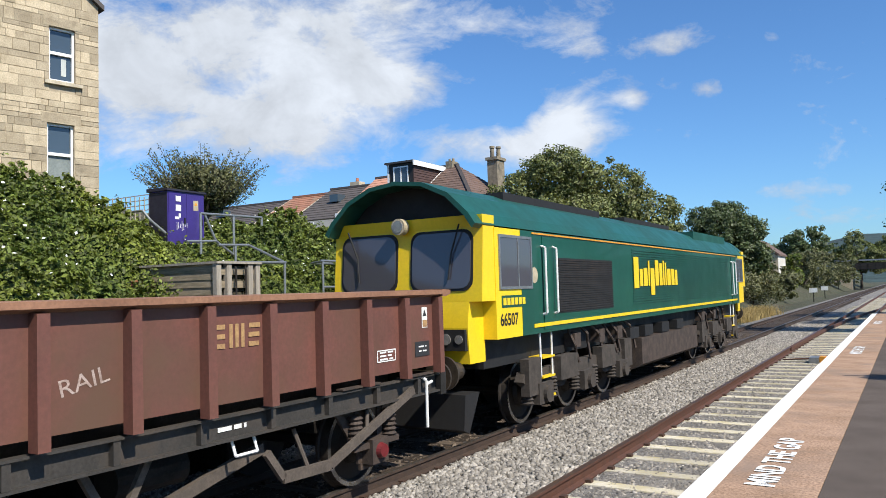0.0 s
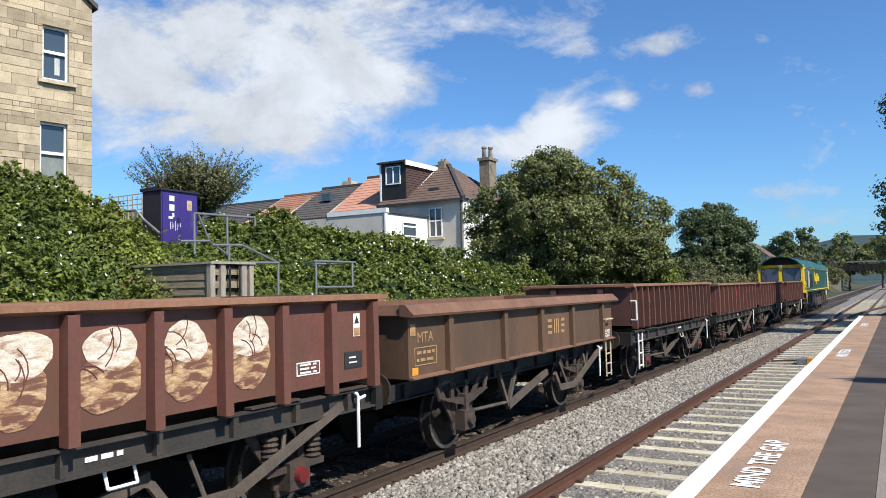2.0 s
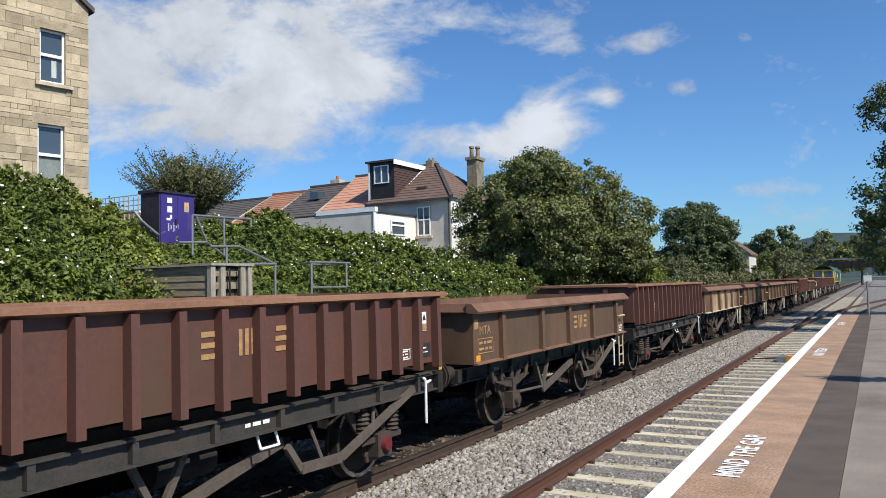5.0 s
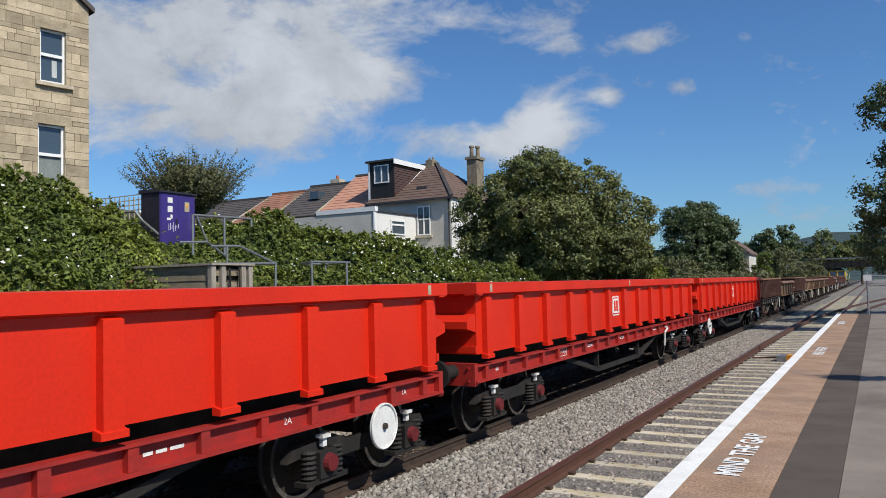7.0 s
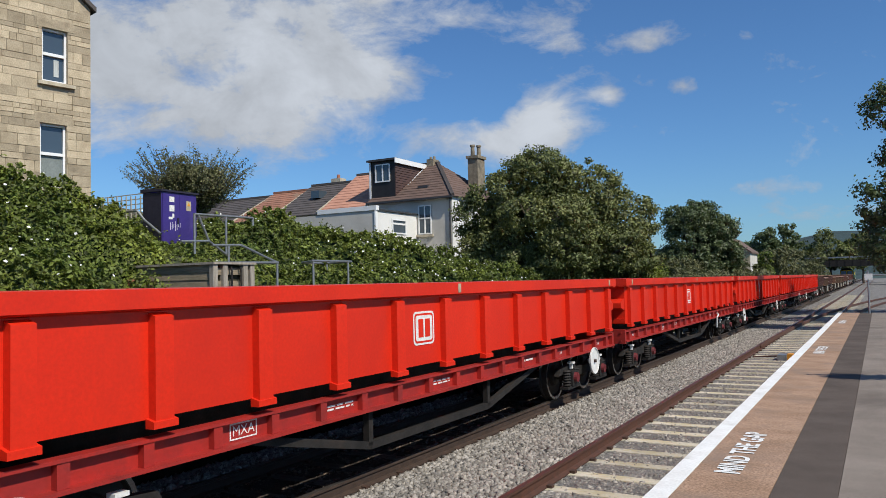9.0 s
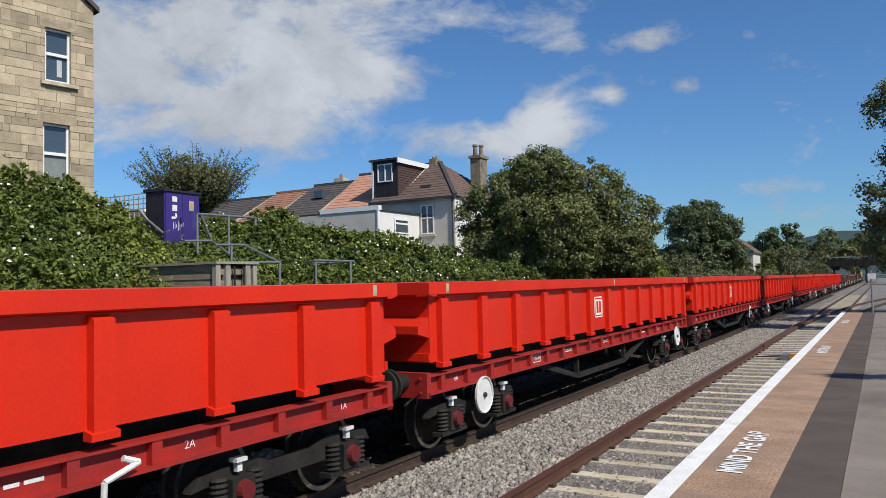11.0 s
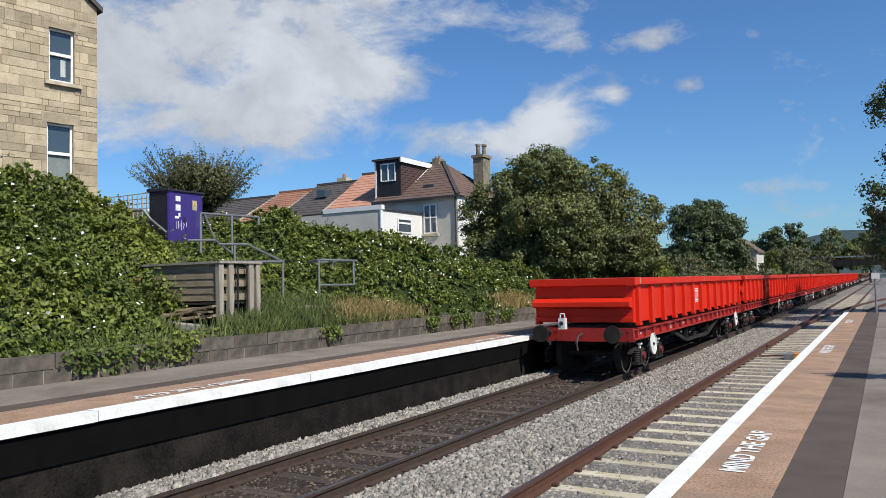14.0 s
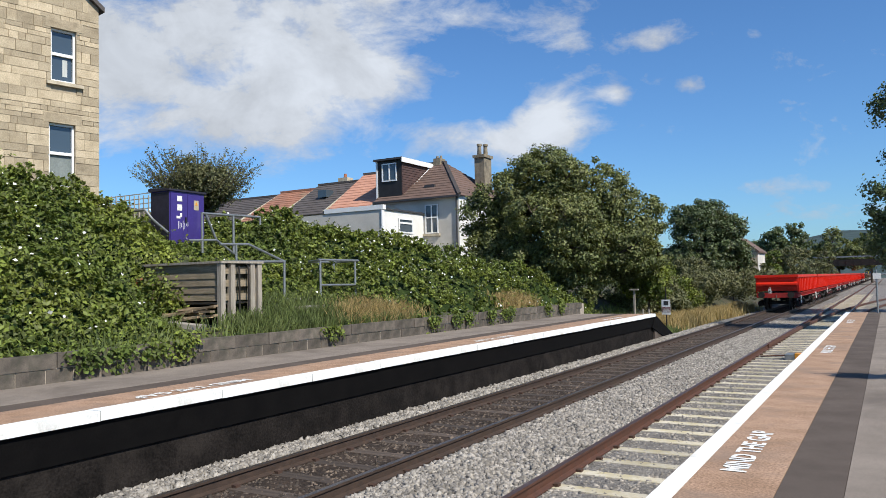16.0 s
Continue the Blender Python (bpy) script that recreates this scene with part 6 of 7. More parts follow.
def stone_house():
    """Tall stone gable with two sash windows; local y runs along the wall back from its far corner, x out of the wall."""
    h = thing("stone_house", pose(-18.75, 13.24, 0, 0, 0, WALL_TURN), "tall pale stone gable house with white sash windows", "house")

    def top(s):
        return 10.14 + 0.76 * min(-s, 4.4 + 0.0) if s > -4.4 else 10.14 + 0.76 * (8.8 + s)

    wins = [(-1.28, -0.62, 7.88, 9.33), (-1.33, -0.65, 5.06, 6.76), (-5.2, -4.3, 7.88, 9.33), (-5.2, -4.3, 5.06, 6.76)]
    # core wall in pieces round the openings
    core = B()
    cuts = sorted({-8.8, 0.0} | {w[0] for w in wins} | {w[1] for w in wins})
    for a, b in zip(cuts, cuts[1:]):
        m = (a + b) / 2
        zs = [2.0]
        for w in wins:
            if w[0] <= m <= w[1]:
                zs += [w[2], w[3]]
        zs = sorted(zs) + [None]
        for lo, hi in zip(zs[::2], zs[1::2]):
            if hi is None:
                prism(core, [(a, lo), (b, lo), (b, top(b)), (a, top(a))] if not (a < -4.4 < b) else [(a, lo), (b, lo), (b, top(b)), (-4.4, top(-4.4)), (a, top(a))], -0.45, -0.02, "x")
            else:
                box(core, -0.45, -0.02, a, b, lo, hi)
    wall = part("wall", core, MAT["pointing"], h, "pale stone wall with recessed pointing")
    # dressed stones, each its own piece
    rnd = random.Random(5)
    z, made = 3.9, 0
    while z < 13.0:
        ch = rnd.choice((0.13, 0.17, 0.2, 0.24, 0.3))
        s = 0.0
        while s > -4.3 and made < 300:
            ln = rnd.choice((0.16, 0.24, 0.3, 0.4, 0.5, 0.62, 0.85))
            a, b = max(s - ln, -4.4), s
            s -= ln
            lo, hi = z, z + ch
            hit = [w for w in wins if a < w[1] and b > w[0] and lo < w[3] and hi > w[2]]
            if hit:
                w = hit[0]
                if a < w[0] - 0.08 and b > w[0]:
                    b = w[0]
                elif b > w[1] + 0.08 and a < w[1]:
                    a = w[1]
                else:
                    continue
            if hi > min(top(a), top(b)) - 0.02:
                continue
            if b - a < 0.07:
                continue
            ja, jb, jc, jd = (rnd.uniform(0.002, 0.011) for _ in range(4))
            bm = prism(B(), [(a + ja, lo + jb), (b - jb, lo + jc), (b - jc, hi - jd), (a + jd, hi - ja)], -0.06, 0.0, "x")
            part("stone", soften(bm, 0.012, 1), MAT["stonework"], wall, at=Matrix.Translation((rnd.uniform(-0.007, 0.004), 0, 0)))
            made += 1
        z += ch
    box_back = B()
    prism(box_back, [(-0.45, 2.0), (-9, 2.0), (-9, 10.0), (-0.45, 10.0)], -8.7, -0.05)
    part("house_body", box_back, MAT["stonework"], h, "plain stone side walls")
    bm = B()
    for a, b in (((0.12, 10.05), (-4.4, 13.5)), ((-8.92, 10.05), (-4.4, 13.5))):
        prism(bm, [(a[0], a[1]), (a[0], a[1] + 0.14), (b[0], b[1] + 0.14), (b[0], b[1])], -9.2, 0.1, "x")
    part("roof", bm, MAT["tile_grey"], h, "dark slate roof verge")
    for k, (a, b, lo, hi) in enumerate(wins):
        win = part("window", box(B(), -0.20, -0.16, a, b, lo, hi), MAT["pane"], h, "dark reflecting sash panes")
        bm = B()
        fw = 0.055
        for y0, y1, z0, z1 in ((a, a + fw, lo, hi), (b - fw, b, lo, hi), (a + fw, b - fw, lo, lo + fw * 1.3), (a + fw, b - fw, hi - fw, hi)):
            box(bm, -0.17, -0.10, y0, y1, z0, z1)
        mid = lo + (hi - lo) * 0.53
        box(bm, -0.155, -0.085, a + fw, b - fw, mid - 0.04, mid + 0.04)
        part("window_frame", soften(bm, 0.006, 1), MAT["white_paint"], win, "white sash window frame")
        part("window_sill", soften(box(B(), -0.2, 0.09, a - 0.13, b + 0.17, lo - 0.10, lo - 0.005), 0.012, 1), MAT["stone_sill"], win, "pale stone sill")
        part("lintel", soften(box(B(), -0.06, 0.006, a - 0.15, b + 0.17, hi + 0.005, hi + 0.26), 0.01, 1), MAT["stonework"], win, "long stone lintel")
        if k == 0:
            part("curtain", box(B(), -0.158, -0.152, -0.93, -0.80, lo + 0.2, lo + 0.66), MAT["curtain"], win, "pale hanging curtain")
        if k == 1:
            part("curtain", box(B(), -0.158, -0.152, a + 0.06, b - 0.06, lo + 0.07, mid - 0.05), MAT["blind"], win, "grey lowered blind")


stone_house()


def tiled_slope(bm, x0, x1, eave, ridge, courses, x0r=None, x1r=None, lift=0.035):
    """Overlapping courses of tiles from eave (y, z) to ridge (y, z)."""
    x0r, x1r = x0 if x0r is None else x0r, x1 if x1r is None else x1r
    rows = []
    for i in range(courses + 1):
        u = i / courses
        y, z = eave[0] + (ridge[0] - eave[0]) * u, eave[1] + (ridge[1] - eave[1]) * u
        for up in ((0.0, lift) if i < courses else (0.0,)):
            rows.append([bm.verts.new((x0 + (x0r - x0) * u, y, z + up)), bm.verts.new((x1 + (x1r - x1) * u, y, z + up))])
    for p, q in zip(rows, rows[1:]):
        bm.faces.new((p[0], p[1], q[1], q[0]))
    return bm


def pane_window(parent, x0, x1, y, z0, z1, bars=(), cross=()):
    """A window in a wall that faces -y."""
    win = part("window", box(B(), x0, x1, y - 0.012, y + 0.03, z0, z1), MAT["pane"], parent, "dark window pane")
    bm = B()
    fw = 0.07
    for a, b, c, d in ((x0, x0 + fw, z0, z1), (x1 - fw, x1, z0, z1), (x0 + fw, x1 - fw, z0, z0 + fw), (x0 + fw, x1 - fw, z1 - fw, z1)):
        box(bm, a, b, y - 0.06, y, c, d)
    for u in bars:
        x = x0 + (x1 - x0) * u
        box(bm, x - fw / 2, x + fw / 2, y - 0.058, y, z0 + fw, z1 - fw)
    for u in cross:
        z = z0 + (z1 - z0) * u
        box(bm, x0 + fw, x1 - fw, y - 0.055, y, z - fw / 2, z + fw / 2)
    part("window_frame", bm, MAT["white_paint"], win, "white window frame")
    return win


def terrace():
    """End house of a terrace with a boxed dormer, and its neighbours' roofs running away from the line."""
    h = thing("end_terrace_house", Matrix.Identity(4), "grey rendered end house with brown tiled hip roof and boxed dormer", "house", "terrace houses")
    X0, X1, Y0, Y1, ZE, ZR = -27.2, -21.38, 38.3, 46.3, 7.45, 10.05
    # greyer front and whiter side: shade and sunlight are painted into the render
    part("wall", box(B(), X0, X1, Y0, Y1, 1.0, ZE - 0.05), MAT["render_grey"], h, "grey rendered wall")
    part("side_wall", box(B(), X1 + 0.003, X1 + 0.06, Y0 + 0.003, Y1, 1.0, ZE - 0.05), MAT["render_white"], h, "side wall made whiter to paint in its sunlight")
    part("roof", tiled_slope(B(), X0, X1 + 0.25, (Y0 - 0.25, ZE - 0.12), (42.3, ZR), 14, X0, -24.5), MAT["tile_brown"], h, "brown tiled roof slope")
    bm = B()
    # hip end, facing the line
    rows = []
    for i in range(15):
        u = i / 14
        x, z = (X1 + 0.25) + (-24.5 - X1 - 0.25) * u, ZE - 0.12 + (ZR - ZE + 0.12) * u
        for up in (0.0, 0.035) if i < 14 else (0.0,):
            rows.append([bm.verts.new((x, Y0 - 0.25 + 4.25 * u, z + up)), bm.verts.new((x, Y1 + 0.25 - 4.25 * u, z + up))])
    for p, q in zip(rows, rows[1:]):
        bm.faces.new((p[0], p[1], q[1], q[0]))
    part("hip_roof", bm, MAT["tile_brown"], h, "brown tiled hip end")
    part("back_roof", box(B(), X0, -24.5, 42.3, 46.4, 7.0, 7.3), MAT["tile_brown"], h)
    bm = B()
    bar(bm, (X1 + 0.25, Y0 - 0.25, ZE - 0.05), (-24.5, 42.3, ZR + 0.06), 0.2, 0.12)
    bar(bm, (-24.4, 42.3, ZR + 0.05), (X0, 42.3, ZR + 0.05), 0.2, 0.14)
    part("ridge_tiles", bm, MAT["tile_grey"], h, "dark ridge and hip tiles")
    part("gutter", box(B(), X0, X1 + 0.3, Y0 - 0.36, Y0 - 0.24, ZE - 0.22, ZE - 0.12), MAT["lead"], h, "dark gutter")
    part("drain_pipe", rod(B(), (X1 - 0.05, Y0 - 0.08, ZE - 0.2), (X1 - 0.05, Y0 - 0.08, 1.5), 0.05, 8), MAT["lead"], h, "black drain pipe")
    # dormer
    D0, D1, DY, DZ0, DZ1 = -27.25, -25.4, 38.55, 7.45, 9.9
    dm = part("dormer", box(B(), D0, D1 - 0.02, DY, 42.2, DZ0, DZ1), MAT["black_clad"], h, "black clad dormer front")
    for i in range(16):
        z = DZ0 + i * (DZ1 - DZ0) / 16
        part("tile_course", prism(B(), [(D1 - 0.02, z), (D1 + 0.035, z), (D1 + 0.01, z + (DZ1 - DZ0) / 16), (D1 - 0.02, z + (DZ1 - DZ0) / 16)], DY + 0.02, 42.25), MAT["hung_tile"], dm)
    part("dormer_roof", box(B(), D0 - 0.15, D1 + 0.15, DY - 0.2, 42.4, DZ1 + 0.005, DZ1 + 0.12), MAT["lead"], dm, "flat dark dormer roof")
    bm = B()
    box(bm, D1 + 0.12, D1 + 0.19, DY - 0.22, 42.4, DZ1 - 0.2, DZ1 + 0.10)
    part("white_fascia", bm, MAT["white_paint"], dm, "white dormer fascia")
    bm = B()
    box(bm, D0 - 0.05, D0 + 0.07, DY - 0.04, DY - 0.004, DZ0, DZ1)
    part("corner_board", bm, MAT["white_paint"], dm)
    pane_window(dm, -26.85, -25.75, DY, 8.6, 9.72, bars=(0.5,))
    part("roof_light", box(B(), -24.2, -23.5, 39.2, 40.0, 8.1, 8.25), MAT["lead"], h, "small dark roof light")
    part("verge_board", bar(B(), (D1 + 0.1, DY - 0.1, DZ0 + 0.05), (D1 + 0.1, 42.2, 10.0), 0.05, 0.09), MAT["white_paint"], dm, "white sloping flashing")
    pane_window(h, -23.62, -22.72, Y0, 5.2, 6.93, cross=(0.55,), bars=(0.5,))
    part("window_sill", box(B(), -23.75, -22.6, Y0 - 0.14, Y0, 5.05, 5.17), MAT["stone_sill"], h, "pale stone sill")
    # white flat-roofed extension reaching towards the line
    e = part("extension", box(B(), -27.6, -23.75, 34.0, Y0 - 0.003, 1.0, 6.36), MAT["render_white"], h, "white flat-roofed extension")
    # grey sheet over the white front: its shade is painted as colour
    part("extension_front", box(B(), -30.6, -23.78, 33.95, 33.997, 1.0, 6.32), MAT["render_grey"], e, "extension front greyed to paint in its shade")
    part("extension_roof", box(B(), -27.7, -23.66, 34.2, Y0 - 0.003, 6.365, 6.46), MAT["lead"], e, "dark flat roof edge")
    part("white_parapet", box(B(), -27.7, -23.62, 33.9, 34.19, 6.365, 6.62), MAT["white_paint"], e, "white flashing parapet")
    part("white_corner", box(B(), -23.748, -23.66, 33.9, 34.1, 1.0, 6.36), MAT["white_paint"], e, "white corner board")
    win = part("window", box(B(), -23.752, -23.73, 35.6, 37.05, 5.15, 6.0), MAT["pane"], e, "dark window pane")
    bm = B()
    for y0, y1, z0, z1 in ((35.6, 35.68, 5.15, 6.0), (36.97, 37.05, 5.15, 6.0), (35.68, 36.97, 5.15, 5.23), (35.68, 36.97, 5.92, 6.0), (35.68, 36.97, 5.68, 5.78)):
        box(bm, -23.73, -23.69, y0, y1, z0, z1)
    part("window_frame", bm, MAT["white_paint"], win, "white window frame")
    # chimney
    c = part("chimney", soften(box(B(), -22.55, -21.85, 42.7, 43.7, 7.0, 10.2), 0.03, 1), MAT["chimney_stone"], h, "stone chimney stack")
    part("chimney_cap", box(B(), -22.63, -21.77, 42.6, 43.8, 10.2, 10.38), MAT["chimney_stone"], c)
    for x, y in ((-22.33, 43.0), (-22.07, 43.35)):
        part("chimney_pot", rod(rod(B(), (x, y, 10.38), (x, y, 11.0), 0.15, 12, 0.12), (x, y, 11.0), (x, y, 11.12), 0.17, 12), MAT["chimney_stone"], c, "weathered chimney pot")
    c2 = part("chimney", box(B(), -25.2, -24.7, 42.0, 42.7, 9.6, 10.35), MAT["chimney_stone"], h, "small stone chimney")
    for x in (-25.08, -24.82):
        part("chimney_pot", rod(B(), (x, 42.35, 10.35), (x, 42.35, 10.55), 0.1, 10, 0.08), MAT["chimney_stone"], c2, "clay chimney pot")
    # neighbours
    for k, (a, b, zr, ze, mt, lb) in enumerate(((-31.0, -27.25, 9.85, 7.1, "tile_pink", "salmon tiled terrace house beside the end house"), (-35.0, -31.05, 9.45, 7.0, "tile_grey", "dark slated terrace house"), (-38.6, -35.05, 9.2, 6.9, "tile_red", "orange tiled terrace house"), (-46, -38.65, 9.0, 6.8, "tile_grey", "dark slated terrace house"))):
        n = thing("terrace_house", Matrix.Identity(4), lb, "house", "terrace houses")
        part("wall", box(B(), a, b, 38.3, 46.3, 1.0, ze - 0.05), MAT["render_grey"], n, "grey rendered wall")
        part("roof", tiled_slope(B(), a, b, (38.05, ze - 0.1), (42.3, zr), 13), MAT[mt], n)
        part("ridge_tiles", box(B(), a, b, 42.2, 42.45, zr - 0.02, zr + 0.12), MAT["tile_grey"] if k != 2 else MAT["tile_red"], n, "ridge tiles")
        part("back_roof", box(B(), a, b, 42.45, 46.3, ze, ze + 0.2), MAT[mt], n)
        part("party_verge", bar(B(), (b - 0.08, 38.05, ze + 0.02), (b - 0.08, 42.3, zr + 0.09), 0.12, 0.10), MAT["stone_sill"], n, "pale verge strip")
        if k in (1, 3):
            part("roof_light", box(B(), a + 1.8, a + 2.5, 40.0, 40.8, ze + 1.25, ze + 1.75), MAT["pane"], n, "pale roof light")
        if k == 1:
            c = part("chimney", box(B(), a + 1.5, a + 2.3, 42.6, 43.3, 8.6, 9.9), MAT["stone_sill"], n, "small stone chimney")
            part("chimney_pot", rod(B(), (a + 1.9, 42.95, 9.9), (a + 1.9, 42.95, 10.2), 0.13, 10, 0.1), MAT["terracotta"], c, "clay chimney pot")


terrace()


def far_house():
    h = thing("far_house", pose(-14.2, 97, -0.5), "brown stone gabled house with brown roof beyond the shrubs", "house")
    part("wall", prism(B(), [(-4.8, 0), (0.8, 0), (0.8, 5.6), (-1.2, 7.15), (-4.8, 4.3)], 0, 6), MAT["stonework"], h, "brown stone gable")
    part("side_wall", box(B(), 0.803, 0.86, 0.02, 5.98, 0, 5.6), MAT["render_grey"], h, "pale rendered side wall")
    part("roof", prism(B(), [(-5.3, 4.2), (-1.2, 7.45), (1.05, 5.7), (1.05, 5.5), (-1.2, 7.17), (-5.3, 3.9)], -0.2, 6.2), MAT["tile_brown"], h, "brown tiled roof")


far_house()


def road_bridge():
    b = thing("road_bridge", pose(0, 182, 0), "dark steel girder road bridge over the line", "bridge")
    part("girder", box(B(), -10.8, 9, 0, 0.5, 3.9, 5.2), MAT["frame"], b, "dark riveted girder")
    bm = B()
    for i in range(14):
        box(bm, -10.6 + i * 1.45, -10.45 + i * 1.45, -0.06, 0.0, 3.92, 5.18)
    part("girder_stiffener", bm, MAT["frame"], b)
    part("deck", box(B(), -14, 12, 0.5, 8, 4.3, 5.3), MAT["old_face"], b, "dark bridge deck")
    part("parapet_rail", box(B(), -14, 12, 0.05, 0.2, 5.7, 6.0), MAT["galv"], b, "grey parapet rail")
    for x in (-12.4, 8.2):
        part("abutment", box(B(), x - 1.6, x + 1.6, 0.2, 8, -0.4, 4.3), MAT["stonework"], b, "stone abutment")


road_bridge()

# ---------------------------------------------------------------- things on the bank
def cabinet():
    c = thing("electrical_cabinet", pose(-14.9, 12.4, 3.28, 0, 0, 1.5), "purple steel electrical cabinet with white labels on the bank", "cabinet")
    part("body", soften(box(B(), -0.64, 0, 0, 1.10, -0.1, 1.36), 0.012, 2), MAT["purple"], c)
    part("lid", soften(prism(B(), [(-0.69, 1.365), (0.05, 1.365), (0.05, 1.41), (-0.69, 1.45)], -0.04, 1.14), 0.008, 1), MAT["purple_dark"], c, "dark overhanging lid")
    part("plinth", box(B(), -0.6, -0.04, 0.04, 1.06, -0.35, -0.1), MAT["path_concrete"], c, "concrete plinth")
    for y0, y1 in ((0.03, 0.545), (0.555, 1.07)):
        d = part("door", soften(box(B(), 0.0, 0.018, y0, y1, 0.02, 1.32), 0.006, 1), MAT["purple"], c, "purple steel door")
        part("door_handle", box(B(), 0.018, 0.045, (y0 + y1) / 2 + 0.18, (y0 + y1) / 2 + 0.22, 0.60, 0.74), MAT["purple_dark"], d, "dark door handle")
    # dark sheet over the purple side, painting that face in shade
    part("side_panel", box(B(), -0.63, -0.01, -0.006, 0, 0.0, 1.34), MAT["purple_dark"], c, "dark side panel with its shade painted in")
    for y, z, w, hh in ((0.30, 1.19, 0.15, 0.13), (0.30, 0.97, 0.15, 0.15), (0.26, 0.73, 0.12, 0.06), (0.34, 0.79, 0.06, 0.10)):
        stencil(c, "label_plate", plate(w, hh, MAT["white_mark"], "label_plate"), 0.019, y, z, "white notice label")
    stencil(c, "warning_plate", plate(0.15, 0.24, MAT["cream_steel"], "warning_plate"), 0.019, 0.83, 1.06, "yellow and white warning label")
    stencil(c, "warning_triangle", mesh_of("warning_triangle", prism(B(), [(-0.05, -0.03), (0.05, -0.03), (0, 0.06)], 0, 0.003, "z"), MAT["orange_mark"]), 0.024, 0.83, 1.09)
    bm = B()
    rnd = random.Random(3)
    for k in range(7):
        y = 0.25 + k * 0.05
        box(bm, 0.019, 0.0205, y, y + 0.012, 0.48 + rnd.uniform(-0.06, 0.05), 0.62 + rnd.uniform(-0.04, 0.05))
    part("scrawl", bm, MAT["white_mark"], c, "pale scratched scrawl")


cabinet()


def store_shed():
    s = thing("timber_store", pose(-11.55, 10.9, 0), "weathered boarded timber store with slatted end beside the wall", "shed")
    z0, z1 = 1.45, 2.77
    # solid block in a dark colour, standing in for the unlit inside
    back = part("frame", box(B(), -2.45, -0.12, 0.05, 1.0, 2.0, 2.74), MAT["soil"], s, "solid dark block painting an unlit interior behind boards")
    for i in range(5):
        z = 2.0 + i * 0.15
        bm = prism(B(), [(0.0, z), (-0.03, z), (-0.012, z + 0.155), (0.02, z + 0.155)], -2.5, -0.06, "x")
        part("board", bm, MAT["grey_wood"], s, at=Matrix.Translation((0, RNG.uniform(-0.006, 0.004), 0)))
    part("roof_board", soften(box(B(), -2.6, 0.06, -0.08, 1.12, 2.755, 2.80), 0.008, 1), MAT["post_wood"], s, "grey timber top edge")
    for y in (0.0, 0.27, 0.83, 1.03):
        part("post", soften(box(B(), -0.08, 0.03, y - 0.06, y + 0.06, 1.2, 2.75), 0.01, 1), MAT["post_wood"], s, "grey upright timber")
    for y in (0.42, 0.68):
        bm = B()
        pipe(bm, [(0.03, y, 2.70), (0.05, y, 2.64), (0.05, y, 1.7)], 0.02, 8)
        part("iron_bar", bm, MAT["frame"], s, "dark iron bar")
    for z in (2.08, 2.36, 2.62):
        part("cross_board", box(B(), -0.06, -0.04, 0.06, 1.0, z - 0.08, z + 0.06), MAT["grey_wood"], s)
    part("shelf", box(B(), -2.4, -0.1, 0.0, 1.0, 1.93, 1.97), MAT["grey_wood"], s)


store_shed()


def timber_pile():
    p = thing("timber_pile", pose(-12.1, 10.65, 1.62, 0, 0, 8), "untidy stack of split timber offcuts beneath the store", "timber")
    rnd = random.Random(9)
    for r in range(5):
        for k in range(3):
            ln = rnd.uniform(0.5, 0.95)
            m = pose(rnd.uniform(-0.35, 0.3), -0.1 + k * 0.13 + rnd.uniform(-0.03, 0.03), r * 0.052, rnd.uniform(-5, 5), rnd.uniform(-9, 5), rnd.uniform(-12, 12))
            part("plank", soften(box(B(), -ln / 2, ln / 2, -0.06, 0.06, 0, 0.042), 0.006, 1), MAT["log"], p, at=m)


timber_pile()
pot = thing("plant_pot", pose(-13.9, 10.75, 2.28), "small terracotta plant pot against the boards", "plant pot")
part("pot_body", rod(rod(B(), (0, 0, 0), (0, 0, 0.18), 0.08, 14, 0.11), (0, 0, 0.18), (0, 0, 0.22), 0.125, 14), MAT["terracotta"], pot, smooth=False)
slab = thing("concrete_slab", pose(-11.95, 10.2, 1.50, 0, 6, 20), "grey broken concrete slab on the ground", "slab")
part("slab_body", soften(box(B(), -0.45, 0.45, -0.18, 0.18, 0, 0.09), 0.012, 1), MAT["path_concrete"], slab)


def railing(name, lines, label, r=0.03):
    t = thing(name, Matrix.Identity(4), label, "railing", "bank railings")
    for nm, pts in lines:
        part(nm, pipe(B(), pts, r, 10), MAT["galv"], t)
    return t


railing("steel_cage_railing", [("post", [(-12.0, 14.5, 1.2), (-12.0, 14.5, 2.9)]), ("post", [(-12.0, 15.9, 1.2), (-12.0, 15.9, 2.9)]), ("top_rail", [(-12.0, 14.42, 2.89), (-12.0, 16.05, 2.89)]), ("mid_rail", [(-12.0, 14.5, 2.27), (-12.0, 16.0, 2.26)]), ("top_rail", [(-12.0, 14.5, 2.88), (-12.7, 14.9, 2.87), (-12.7, 16.0, 2.87), (-12.0, 15.95, 2.88)]), ("post", [(-12.7, 15.9, 1.8), (-12.7, 15.9, 2.87)])], "galvanised steel railing round the foot of the steps")
